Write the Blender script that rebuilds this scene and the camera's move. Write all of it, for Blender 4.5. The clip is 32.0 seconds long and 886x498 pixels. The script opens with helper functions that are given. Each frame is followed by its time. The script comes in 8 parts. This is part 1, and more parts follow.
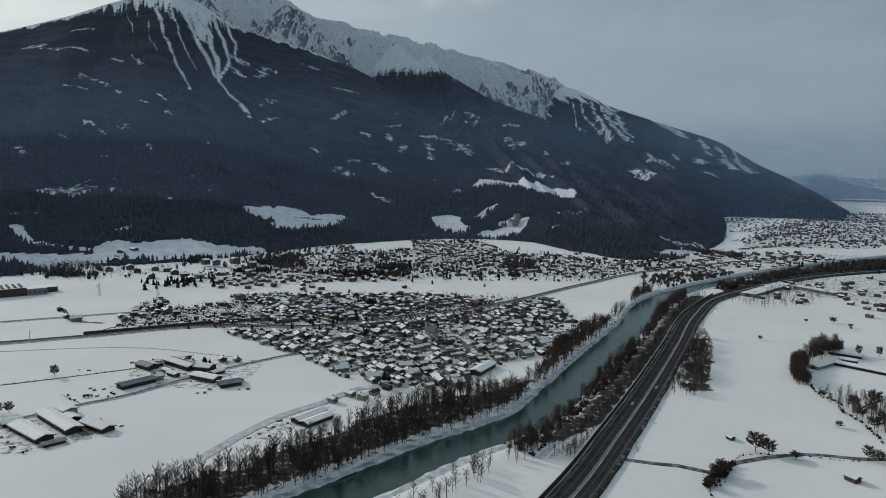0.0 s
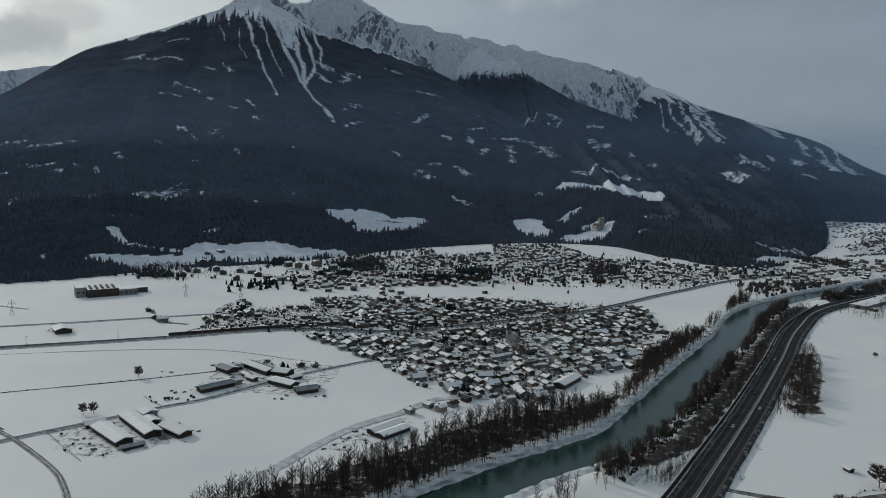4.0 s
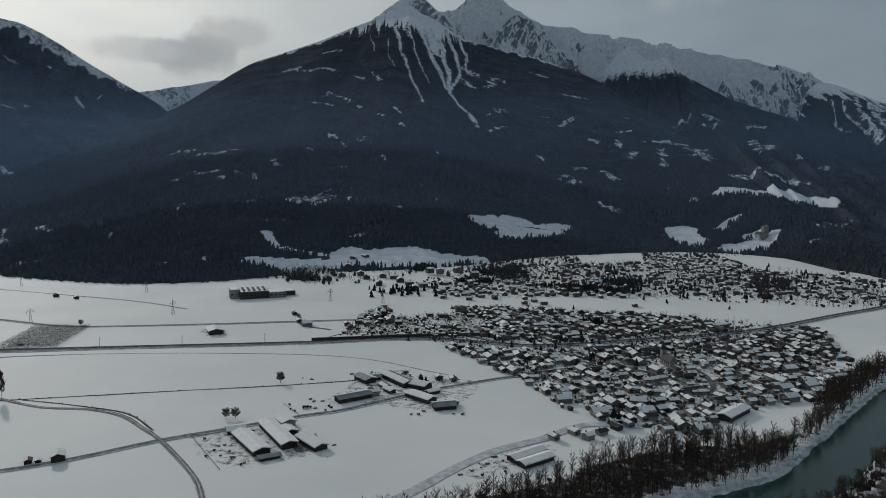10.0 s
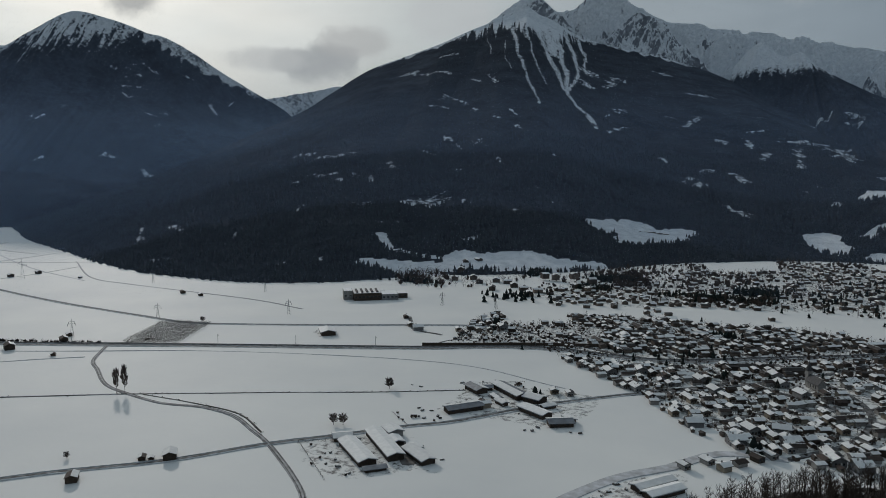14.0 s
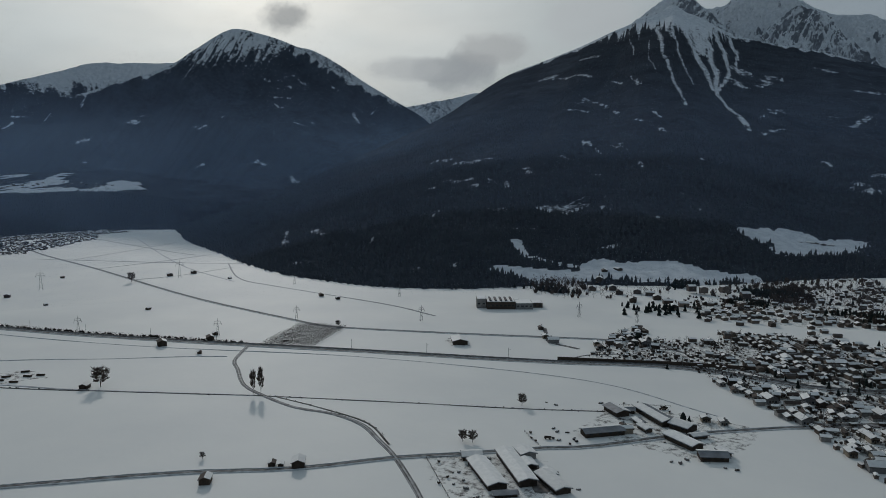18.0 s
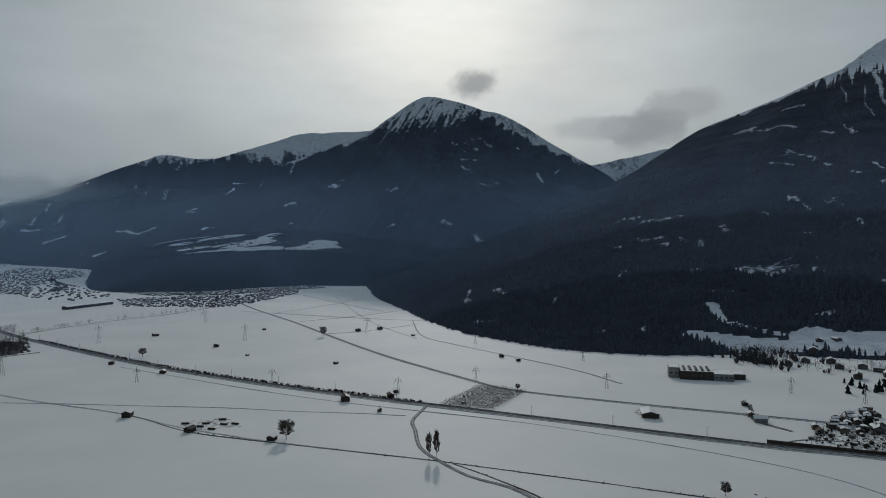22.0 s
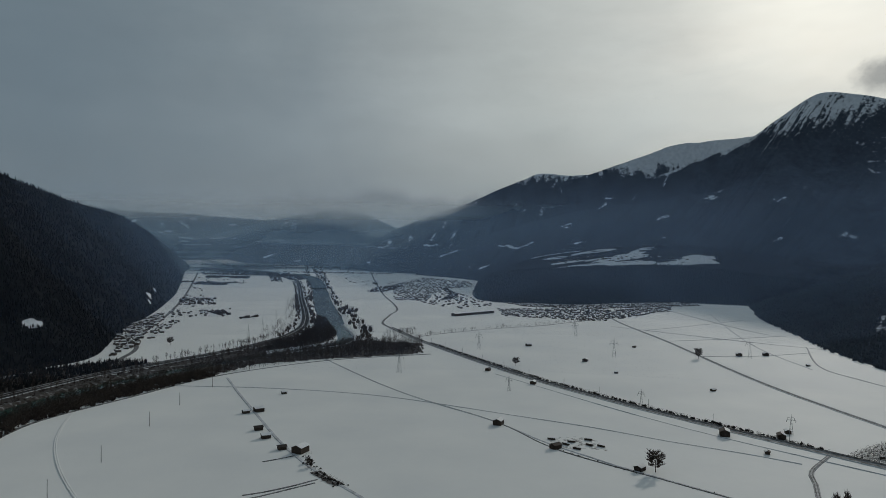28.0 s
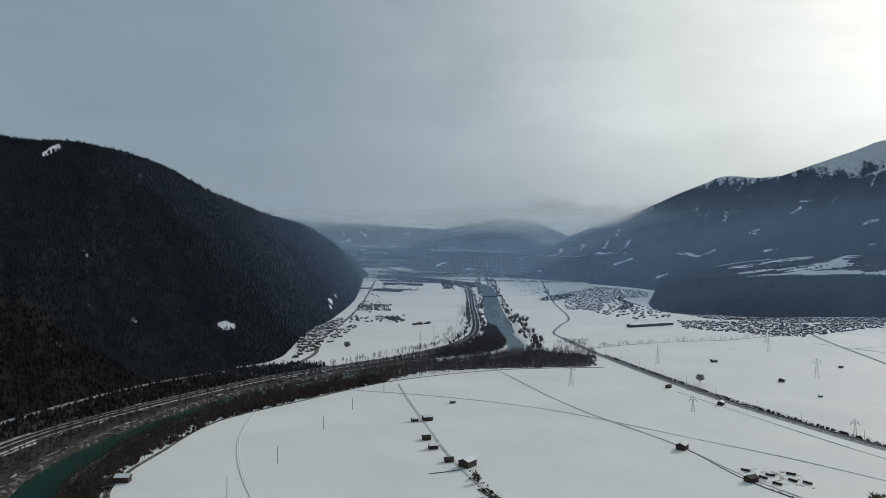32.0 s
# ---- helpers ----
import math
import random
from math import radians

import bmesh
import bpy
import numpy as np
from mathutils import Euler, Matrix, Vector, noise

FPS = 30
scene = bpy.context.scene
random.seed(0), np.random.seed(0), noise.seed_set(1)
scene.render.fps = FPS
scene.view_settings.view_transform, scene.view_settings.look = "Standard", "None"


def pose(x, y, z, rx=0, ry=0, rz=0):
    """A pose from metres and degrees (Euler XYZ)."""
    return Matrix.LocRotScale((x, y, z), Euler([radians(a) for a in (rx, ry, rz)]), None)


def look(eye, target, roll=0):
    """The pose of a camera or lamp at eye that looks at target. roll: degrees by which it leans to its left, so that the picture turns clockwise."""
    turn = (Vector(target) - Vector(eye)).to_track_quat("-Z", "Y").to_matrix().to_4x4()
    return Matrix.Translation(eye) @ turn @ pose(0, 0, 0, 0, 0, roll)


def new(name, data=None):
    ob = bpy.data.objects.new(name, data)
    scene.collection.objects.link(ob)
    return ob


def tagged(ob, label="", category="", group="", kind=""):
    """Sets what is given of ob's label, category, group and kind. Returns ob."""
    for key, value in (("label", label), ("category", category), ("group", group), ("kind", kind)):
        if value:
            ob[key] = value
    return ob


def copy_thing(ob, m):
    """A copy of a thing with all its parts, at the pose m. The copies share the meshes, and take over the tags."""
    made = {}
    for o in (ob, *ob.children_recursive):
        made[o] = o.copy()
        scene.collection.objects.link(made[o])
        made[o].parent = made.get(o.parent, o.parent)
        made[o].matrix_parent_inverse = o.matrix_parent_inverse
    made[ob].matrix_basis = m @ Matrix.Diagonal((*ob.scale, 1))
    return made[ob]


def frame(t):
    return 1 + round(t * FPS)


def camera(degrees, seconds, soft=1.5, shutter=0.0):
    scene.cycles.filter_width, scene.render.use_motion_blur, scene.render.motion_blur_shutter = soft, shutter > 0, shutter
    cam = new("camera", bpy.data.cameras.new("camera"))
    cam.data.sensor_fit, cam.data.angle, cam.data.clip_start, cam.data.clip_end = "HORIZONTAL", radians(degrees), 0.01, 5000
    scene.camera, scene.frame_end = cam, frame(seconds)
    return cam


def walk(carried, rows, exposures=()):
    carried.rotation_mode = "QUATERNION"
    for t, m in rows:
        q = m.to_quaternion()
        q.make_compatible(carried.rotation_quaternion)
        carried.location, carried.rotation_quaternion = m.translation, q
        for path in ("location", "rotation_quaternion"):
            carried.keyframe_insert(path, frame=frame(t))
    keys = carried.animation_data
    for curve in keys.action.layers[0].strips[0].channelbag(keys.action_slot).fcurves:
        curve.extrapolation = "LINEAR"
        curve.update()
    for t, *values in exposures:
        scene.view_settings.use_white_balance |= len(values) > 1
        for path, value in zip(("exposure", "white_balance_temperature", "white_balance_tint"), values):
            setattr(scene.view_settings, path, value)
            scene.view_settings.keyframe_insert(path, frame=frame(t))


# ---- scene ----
PLAN = 1.25      # metres to one unit of the plan below
cam = camera(63.8, 32.0, soft=0.9)
ROWS = [
    (0, -0.00, 0.00, 140.00, 0.000, -6.824, -0.755),
    (0.5, -0.17, 2.38, 139.97, 0.843, -6.803, -0.722),
    (1, -0.40, 4.70, 139.90, 1.654, -6.795, -0.687),
    (2, -0.81, 9.54, 139.65, 3.178, -6.745, -0.623),
    (3, -1.16, 14.55, 139.45, 4.699, -6.695, -0.556),
    (3.5, -1.37, 17.05, 139.33, 5.549, -6.675, -0.521),
    (5.5, -2.44, 26.29, 138.84, 9.429, -6.506, -0.363),
    (6, -3.01, 28.67, 138.88, 10.412, -6.498, -0.347),
    (7, -4.12, 33.47, 138.89, 12.287, -6.435, -0.304),
    (8, -5.27, 38.10, 138.82, 14.039, -6.387, -0.229),
    (9, -6.61, 42.55, 138.96, 15.879, -6.337, -0.140),
    (10, -8.26, 46.90, 139.13, 17.884, -6.295, -0.078),
    (11, -10.25, 51.73, 138.93, 20.006, -6.227, -0.061),
    (12, -12.60, 57.46, 138.25, 22.307, -6.160, -0.076),
    (13, -15.23, 63.43, 137.38, 24.672, -6.105, -0.089),
    (14, -17.86, 68.70, 136.82, 27.042, -6.020, -0.042),
    (14.5, -19.06, 71.20, 136.63, 28.250, -5.970, -0.006),
    (16.5, -24.27, 80.28, 136.25, 33.784, -5.787, 0.043),
    (17, -26.04, 82.67, 136.22, 34.954, -5.760, 0.041),
    (17.5, -27.82, 84.98, 136.15, 36.269, -5.722, 0.046),
    (18, -29.51, 87.21, 136.04, 37.904, -5.530, 0.063),
    (18.5, -31.12, 89.41, 136.01, 39.568, -4.781, 0.083),
    (19, -32.74, 91.55, 136.05, 41.147, -4.041, 0.108),
    (19.5, -34.39, 93.68, 136.15, 42.677, -2.900, 0.127),
    (20, -36.15, 95.76, 136.16, 44.267, -1.560, 0.141),
    (20.5, -37.98, 97.71, 136.00, 46.264, -1.099, 0.153),
    (20.8, -39.12, 98.84, 135.88, 47.528, -1.015, 0.159),
    (21, -39.89, 99.59, 135.80, 48.385, -0.977, 0.162),
    (21.5, -41.85, 101.44, 135.63, 50.558, -0.864, 0.163),
    (22, -43.94, 103.24, 135.50, 52.564, -0.760, 0.158),
    (23, -48.45, 106.54, 135.34, 57.013, -0.574, 0.150),
    (24, -53.24, 109.86, 135.36, 62.424, -0.357, 0.125),
    (25, -58.09, 113.04, 135.19, 67.272, -0.183, 0.080),
    (26, -63.10, 115.58, 134.68, 72.352, 0.064, 0.012),
    (26.5, -65.78, 116.61, 134.45, 75.055, 0.178, -0.040),
    (28.5, -77.78, 119.25, 133.72, 83.958, 0.535, -0.228),
    (29, -81.05, 119.84, 133.54, 86.136, 0.644, -0.276),
    (30, -87.47, 120.68, 133.17, 90.449, 0.828, -0.332),
    (31, -93.48, 120.87, 132.95, 93.496, 0.952, -0.317),
    (32, -99.16, 120.67, 132.89, 95.556, 1.063, -0.253),
]
walk(cam, [(t, pose(PLAN * x, PLAN * y, PLAN * z, 90 + pitch, roll, yaw)) for t, x, y, z, yaw, pitch, roll in ROWS],
     [(0, 0.42, 6530, 12), (3, 0.28, 6530, 12), (6, 0.0, 6530, 12), (9, -0.06, 6530, 12), (13, -0.06, 6530, 12), (17, -0.26, 6430, 11.5), (20, -0.32, 6320, 11), (23, -0.39, 6300, 11),
      (26, -0.36, 6500, 11), (28.5, -0.36, 6560, 9.5), (29, -0.32, 6560, 9.5), (30, -0.07, 6570, 9.5), (31, 0.15, 6570, 9.5), (32, 0.40, 6630, 11.5)])

# ---- light ----
SUN_AZ = radians(52.5)      # to the left of +y
SUN_EL = radians(21.0)
CLOUDS = [((-0.592, 0.793, 0.145), 0.060, 1.9, (3.7, 4.0, 4.1), 0.9), ((-0.618, 0.774, 0.148), 0.034, 1.6, (3.9, 4.2, 4.3), 0.85), ((-0.570, 0.808, 0.152), 0.036, 1.6, (3.8, 4.1, 4.2), 0.85), ((-0.748, 0.629, 0.212), 0.040, 1.5, (2.9, 3.1, 3.2), 0.72), ((-0.555, 0.815, 0.175), 0.05, 2.0, (4.4, 4.6, 4.6), 0.7),
          ((-0.141, 0.975, 0.170), 0.030, 2.4, (5.4, 5.8, 6.0), 0.6), ((-0.43, 0.878, 0.215), 0.07, 2.0, (5.2, 5.5, 5.6), 0.5), ((0.05, 0.96, 0.26), 0.16, 2.6, (4.6, 5.0, 5.2), 0.45),
          ((-0.64, 0.755, 0.150), 0.06, 3.0, (5.0, 5.3, 5.3), 0.75), ((-0.84, -0.42, 0.34), 0.62, 1.2, (1.6, 2.3, 2.85), 0.55), ((-0.995, 0.03, 0.045), 0.30, 7.0, (2.0, 2.3, 2.45), 0.6), ((-0.93, 0.33, 0.06), 0.16, 6.0, (2.7, 3.0, 3.1), 0.4)]
world = bpy.data.worlds.new("winter_sky")
scene.world = world
world.use_nodes = True
wn, wl = world.node_tree.nodes, world.node_tree.links
wn.clear()


def wnode(kind, **values):
    n = wn.new(kind)
    for k, v in values.items():
        n.inputs[k].default_value = v
    return n


sky = wn.new("ShaderNodeTexSky")
sky.sky_type, sky.sun_disc = "NISHITA", False
sky.sun_elevation, sky.sun_rotation = SUN_EL, -SUN_AZ
sky.altitude, sky.air_density, sky.dust_density, sky.ozone_density = 700, 1.0, 3.0, 1.0
coord = wn.new("ShaderNodeTexCoord")
stretch = wn.new("ShaderNodeMapping")
stretch.inputs["Scale"].default_value = (1.0, 1.0, 3.4)
wl.new(coord.outputs["Generated"], stretch.inputs["Vector"])
veil = wnode("ShaderNodeTexNoise", Scale=2.1, Detail=7.0, Roughness=0.55)
wl.new(stretch.outputs[0], veil.inputs["Vector"])
veil_ramp = wn.new("ShaderNodeValToRGB")
veil_ramp.color_ramp.elements[0].position, veil_ramp.color_ramp.elements[1].position = 0.34, 0.70
veil_ramp.color_ramp.elements[0].color, veil_ramp.color_ramp.elements[1].color = (0.93, 0.93, 0.93, 1), (1, 1, 1, 1)
wl.new(veil.outputs["Fac"], veil_ramp.inputs["Fac"])
# thin cloud, brighter round the hidden sun
sun_way = Vector((-math.sin(SUN_AZ) * math.cos(SUN_EL), math.cos(SUN_AZ) * math.cos(SUN_EL), math.sin(SUN_EL)))
near = wn.new("ShaderNodeVectorMath")
near.operation = "DOT_PRODUCT"
near.inputs[1].default_value = sun_way
wl.new(coord.outputs["Generated"], near.inputs[0])
cloud = wn.new("ShaderNodeValToRGB")
ramp = cloud.color_ramp
ramp.elements[0].position, ramp.elements[0].color = 0.0, (1.9, 2.5, 3.0, 1)
ramp.elements[1].position, ramp.elements[1].color = 1.0, (10.6, 11.0, 10.4, 1)
for p, c in ((0.55, (2.35, 2.95, 3.4, 1)), (0.78, (3.3, 3.9, 4.25, 1)), (0.92, (5.5, 6.1, 6.1, 1)), (0.98, (7.6, 8.1, 7.9, 1))):
    ramp.elements.new(p).color = c
wl.new(near.outputs["Value"], cloud.inputs["Fac"])
tex2 = wnode("ShaderNodeTexNoise", Scale=4.0, Detail=8.0, Roughness=0.6)
wl.new(stretch.outputs[0], tex2.inputs["Vector"])
shade = wn.new("ShaderNodeMapRange")
shade.inputs["From Min"].default_value, shade.inputs["From Max"].default_value = 0.3, 0.72
shade.inputs["To Min"].default_value, shade.inputs["To Max"].default_value = 0.90, 1.08
wl.new(tex2.outputs["Fac"], shade.inputs["Value"])
lit = wn.new("ShaderNodeVectorMath")
lit.operation = "SCALE"
wl.new(cloud.outputs["Color"], lit.inputs[0])
wl.new(shade.outputs[0], lit.inputs["Scale"])
mix = wn.new("ShaderNodeMix")
mix.data_type = "RGBA"
wl.new(veil_ramp.outputs["Color"], mix.inputs["Factor"])
wl.new(sky.outputs["Color"], mix.inputs[6])
wl.new(lit.outputs[0], mix.inputs[7])
# pale haze low over the horizon
axis_z = wn.new("ShaderNodeSeparateXYZ")
wl.new(coord.outputs["Generated"], axis_z.inputs[0])
low_sky = wn.new("ShaderNodeMapRange")
low_sky.interpolation_type = "SMOOTHSTEP"
low_sky.inputs["From Min"].default_value, low_sky.inputs["From Max"].default_value = 0.0, 0.20
low_sky.inputs["To Min"].default_value, low_sky.inputs["To Max"].default_value = 0.5, 0.0
wl.new(axis_z.outputs["Z"], low_sky.inputs["Value"])
haze = wn.new("ShaderNodeMix")
haze.data_type = "RGBA"
wl.new(low_sky.outputs[0], haze.inputs["Factor"])
wl.new(mix.outputs[2], haze.inputs[6])
haze.inputs[7].default_value = (2.55, 2.95, 3.1, 1)
colour = haze.outputs[2]
# single clouds: centre, how wide, how flat, colour, how dense
tex3 = wnode("ShaderNodeTexNoise", Scale=11.0, Detail=8.0, Roughness=0.6)
wl.new(coord.outputs["Generated"], tex3.inputs["Vector"])
for centre, wide, flat, tint, dense in CLOUDS:
    off = wn.new("ShaderNodeVectorMath")
    off.operation = "SUBTRACT"
    wl.new(coord.outputs["Generated"], off.inputs[0])
    off.inputs[1].default_value = centre
    sc = wn.new("ShaderNodeVectorMath")
    sc.operation = "MULTIPLY"
    wl.new(off.outputs[0], sc.inputs[0])
    sc.inputs[1].default_value = (1 / wide, 1 / wide, flat / wide)
    ln = wn.new("ShaderNodeVectorMath")
    ln.operation = "LENGTH"
    wl.new(sc.outputs[0], ln.inputs[0])
    sh = wn.new("ShaderNodeMath")
    sh.operation = "MULTIPLY_ADD"
    wl.new(tex3.outputs["Fac"], sh.inputs[0])
    ragged = wide < 0.45
    sh.inputs[1].default_value = -1.9 if ragged else -0.5
    wl.new(ln.outputs["Value"], sh.inputs[2])
    mr = wn.new("ShaderNodeMapRange")
    mr.interpolation_type = "SMOOTHSTEP"
    mr.inputs["From Min"].default_value, mr.inputs["From Max"].default_value = (0.15, -0.45) if ragged else (0.85, -0.25)
    mr.inputs["To Min"].default_value, mr.inputs["To Max"].default_value = 0.0, dense
    wl.new(sh.outputs[0], mr.inputs["Value"])
    mc = wn.new("ShaderNodeMix")
    mc.data_type = "RGBA"
    wl.new(mr.outputs[0], mc.inputs["Factor"])
    wl.new(colour, mc.inputs[6])
    mc.inputs[7].default_value = (*tint, 1)
    colour = mc.outputs[2]
back = wnode("ShaderNodeBackground", Strength=0.093)
wl.new(colour, back.inputs["Color"])
wout = wn.new("ShaderNodeOutputWorld")
wl.new(back.outputs[0], wout.inputs["Surface"])

sun = new("sun", bpy.data.lights.new("sun", "SUN"))
sun.data.energy, sun.data.angle, sun.data.color = 1.15, radians(3.0), (1.0, 0.95, 0.88)
sun.matrix_world = look((0, 0, 500), Vector((0, 0, 500)) - sun_way)


# ---- materials ----
def mat(name, base, second=None, scale=1.0, rough=0.8, detail=5.0, metal=0.0, bump=0.0, bump_scale=None, vary=0.0, island=0.0, spec=0.3, low=0.35, high=0.65):
    """A material: two colours mixed by noise in world metres (scale: features a metre), with bump and a change from object to object."""
    m = bpy.data.materials.new(name)
    m.use_nodes = True
    n, l = m.node_tree.nodes, m.node_tree.links
    p = n["Principled BSDF"]
    p.inputs["Roughness"].default_value, p.inputs["Metallic"].default_value = rough, metal
    p.inputs["Specular IOR Level"].default_value = spec
    geo = n.new("ShaderNodeNewGeometry")
    tex = n.new("ShaderNodeTexNoise")
    tex.inputs["Scale"].default_value, tex.inputs["Detail"].default_value = scale, detail
    l.new(geo.outputs["Position"], tex.inputs["Vector"])
    r = n.new("ShaderNodeValToRGB")
    r.color_ramp.elements[0].position, r.color_ramp.elements[1].position = low, high
    r.color_ramp.elements[0].color = (*base, 1)
    r.color_ramp.elements[1].color = (*(second or [c * 0.8 for c in base]), 1)
    l.new(tex.outputs["Fac"], r.inputs["Fac"])
    out = r.outputs["Color"]
    if vary or island:
        h = n.new("ShaderNodeHueSaturation")
        k = n.new("ShaderNodeMapRange")
        amount = vary or island
        k.inputs["To Min"].default_value, k.inputs["To Max"].default_value = 1 - amount, 1 + amount
        if vary:
            l.new(n.new("ShaderNodeObjectInfo").outputs["Random"], k.inputs["Value"])
        else:
            l.new(geo.outputs["Random Per Island"], k.inputs["Value"])
        l.new(k.outputs[0], h.inputs["Value"])
        l.new(out, h.inputs["Color"])
        out = h.outputs["Color"]
    l.new(out, p.inputs["Base Color"])
    if bump:
        t2 = n.new("ShaderNodeTexNoise")
        t2.inputs["Scale"].default_value, t2.inputs["Detail"].default_value = bump_scale or scale * 3, 6.0
        l.new(geo.outputs["Position"], t2.inputs["Vector"])
        b = n.new("ShaderNodeBump")
        b.inputs["Strength"].default_value, b.inputs["Distance"].default_value = 0.6, bump
        l.new(t2.outputs["Fac"], b.inputs["Height"])
        l.new(b.outputs["Normal"], p.inputs["Normal"])
    return m


SNOW_ROOF = mat("roof_snow", (0.88, 0.875, 0.85), (0.78, 0.78, 0.76), 0.35, 0.7, bump=0.05, bump_scale=2.0, vary=0.10)
SNOW_ROOF_FAR = mat("far_roof_snow", (0.86, 0.855, 0.83), (0.70, 0.70, 0.69), 0.2, 0.7, island=0.15)
SNOW_BANK = mat("ploughed_snow", (0.72, 0.74, 0.75), (0.45, 0.46, 0.46), 0.25, 0.75, bump=0.2, bump_scale=0.8)
DARK_BANK = mat("brushy_bank", (0.040, 0.034, 0.030), (0.30, 0.30, 0.30), 0.20, 0.9, 8.0, bump=0.3, bump_scale=0.6, low=0.52, high=0.70)
ASPHALT = mat("asphalt", (0.026, 0.026, 0.028), (0.046, 0.046, 0.047), 0.15, 0.95, 7.0, bump=0.01, bump_scale=8.0, spec=0.03)
ROAD_WET = mat("wet_lane", (0.075, 0.073, 0.071), (0.34, 0.34, 0.34), 0.22, 0.8, 7.0, low=0.42, high=0.72, spec=0.15)
TRACK = mat("snowy_track", (0.50, 0.51, 0.52), (0.24, 0.235, 0.23), 0.18, 0.8, 7.0)
FAINT = mat("faint_track", (0.66, 0.67, 0.69), (0.40, 0.40, 0.40), 0.18, 0.8, 7.0)
BALLAST = mat("rail_ballast", (0.10, 0.09, 0.085), (0.34, 0.34, 0.34), 0.30, 0.9, 7.0, low=0.4, high=0.75)
WATER = mat("green_river_water", (0.020, 0.058, 0.046), (0.015, 0.046, 0.038), 0.03, 0.18, 3.0, bump=0.04, bump_scale=0.25, spec=0.32)
# same river, far reach: the sky's reflection is put into a paler colour
SKY_SHEEN_WATER = mat("sky_sheen_river_water", (0.060, 0.078, 0.078), (0.046, 0.064, 0.066), 0.02, 0.16, 3.0, bump=0.03, bump_scale=0.25, spec=0.5)
WHITE_LINE = mat("white_road_paint", (0.32, 0.32, 0.31), (0.18, 0.18, 0.17), 0.6, 0.6)
STEEL = mat("galvanised_steel", (0.20, 0.21, 0.22), (0.12, 0.125, 0.13), 0.8, 0.5, metal=0.4)
WOOD = mat("weathered_wood", (0.085, 0.062, 0.046), (0.045, 0.034, 0.026), 0.9, 0.85, vary=0.25)
WALL = [mat("wall_white", (0.34, 0.33, 0.31), (0.24, 0.23, 0.22), 0.5, 0.85, vary=0.12),
        mat("wall_cream", (0.30, 0.26, 0.20), (0.22, 0.19, 0.15), 0.5, 0.85, vary=0.15),
        mat("wall_timber", (0.075, 0.056, 0.042), (0.045, 0.035, 0.028), 0.7, 0.85, vary=0.25),
        mat("wall_grey", (0.24, 0.24, 0.24), (0.17, 0.17, 0.17), 0.5, 0.85, vary=0.15)]
ROOF = [mat("roof_tile_brown", (0.070, 0.050, 0.042), (0.040, 0.032, 0.028), 0.8, 0.8, vary=0.25),
        mat("roof_tile_grey", (0.085, 0.085, 0.088), (0.05, 0.05, 0.052), 0.8, 0.75, vary=0.25)]
FAR_WALL = mat("far_walls", (0.138, 0.110, 0.090), (0.070, 0.056, 0.047), 0.08, 0.85, island=0.5)
FAR_ROOF = mat("far_roofs", (0.075, 0.065, 0.06), (0.04, 0.036, 0.034), 0.2, 0.8, island=0.3)
GLASS = mat("window_glass", (0.02, 0.024, 0.03), (0.03, 0.034, 0.04), 0.5, 0.12, spec=0.6)
BARK = mat("bark", (0.075, 0.060, 0.050), (0.045, 0.037, 0.032), 0.9, 0.9, island=0.2)
TWIGS = mat("bare_twigs", (0.084, 0.063, 0.051), (0.054, 0.041, 0.034), 0.05, 0.9, island=0.3)
SCRUB = mat("brown_scrub", (0.038, 0.031, 0.027), (0.026, 0.022, 0.020), 0.1, 0.95, island=0.3)
NEEDLES = mat("conifer_needles", (0.052, 0.060, 0.068), (0.066, 0.075, 0.084), 0.02, 1.0, island=0.06, spec=0.0)
# darker copy of the needles: the river hill's shade is in the colour
SHADED_NEEDLES = mat("shade_dark_needles", (0.016, 0.017, 0.018), (0.021, 0.022, 0.023), 0.03, 0.95, island=0.10, spec=0.0)
GARDEN_NEEDLES = mat("garden_needles", (0.018, 0.024, 0.022), (0.026, 0.033, 0.030), 0.3, 1.0, island=0.2, spec=0.0)
# distant copy of the needles; its blue-grey cast stands in for haze
FAR_NEEDLES = mat("far_needles_haze_tint", (0.042, 0.048, 0.056), (0.052, 0.060, 0.068), 0.02, 1.0, island=0.06, spec=0.0)
# lighter, bluer needles: haze before the conical mountain is painted in
HAZED_NEEDLES = mat("haze_tint_needles", (0.055, 0.065, 0.080), (0.070, 0.080, 0.096), 0.02, 1.0, island=0.08, spec=0.0)
METAL_ROOF = mat("metal_sheet_roof", (0.24, 0.26, 0.28), (0.16, 0.17, 0.19), 0.2, 0.5, metal=0.3)
CONCRETE = mat("concrete", (0.32, 0.32, 0.31), (0.24, 0.24, 0.235), 0.4, 0.85, bump=0.02)
EARTH = mat("bare_earth", (0.075, 0.062, 0.052), (0.20, 0.19, 0.18), 0.2, 0.95, 7.0)
CAR_PAINT = [mat("car_paint_" + n, c, [v * 0.85 for v in c], 0.3, 0.3, spec=0.5) for n, c in (("white", (0.6, 0.6, 0.6)), ("dark", (0.03, 0.033, 0.04)), ("red", (0.22, 0.03, 0.025)), ("silver", (0.28, 0.29, 0.30)))]
RUBBER = mat("rubber", (0.02, 0.02, 0.02), (0.03, 0.03, 0.03), 2.0, 0.9)


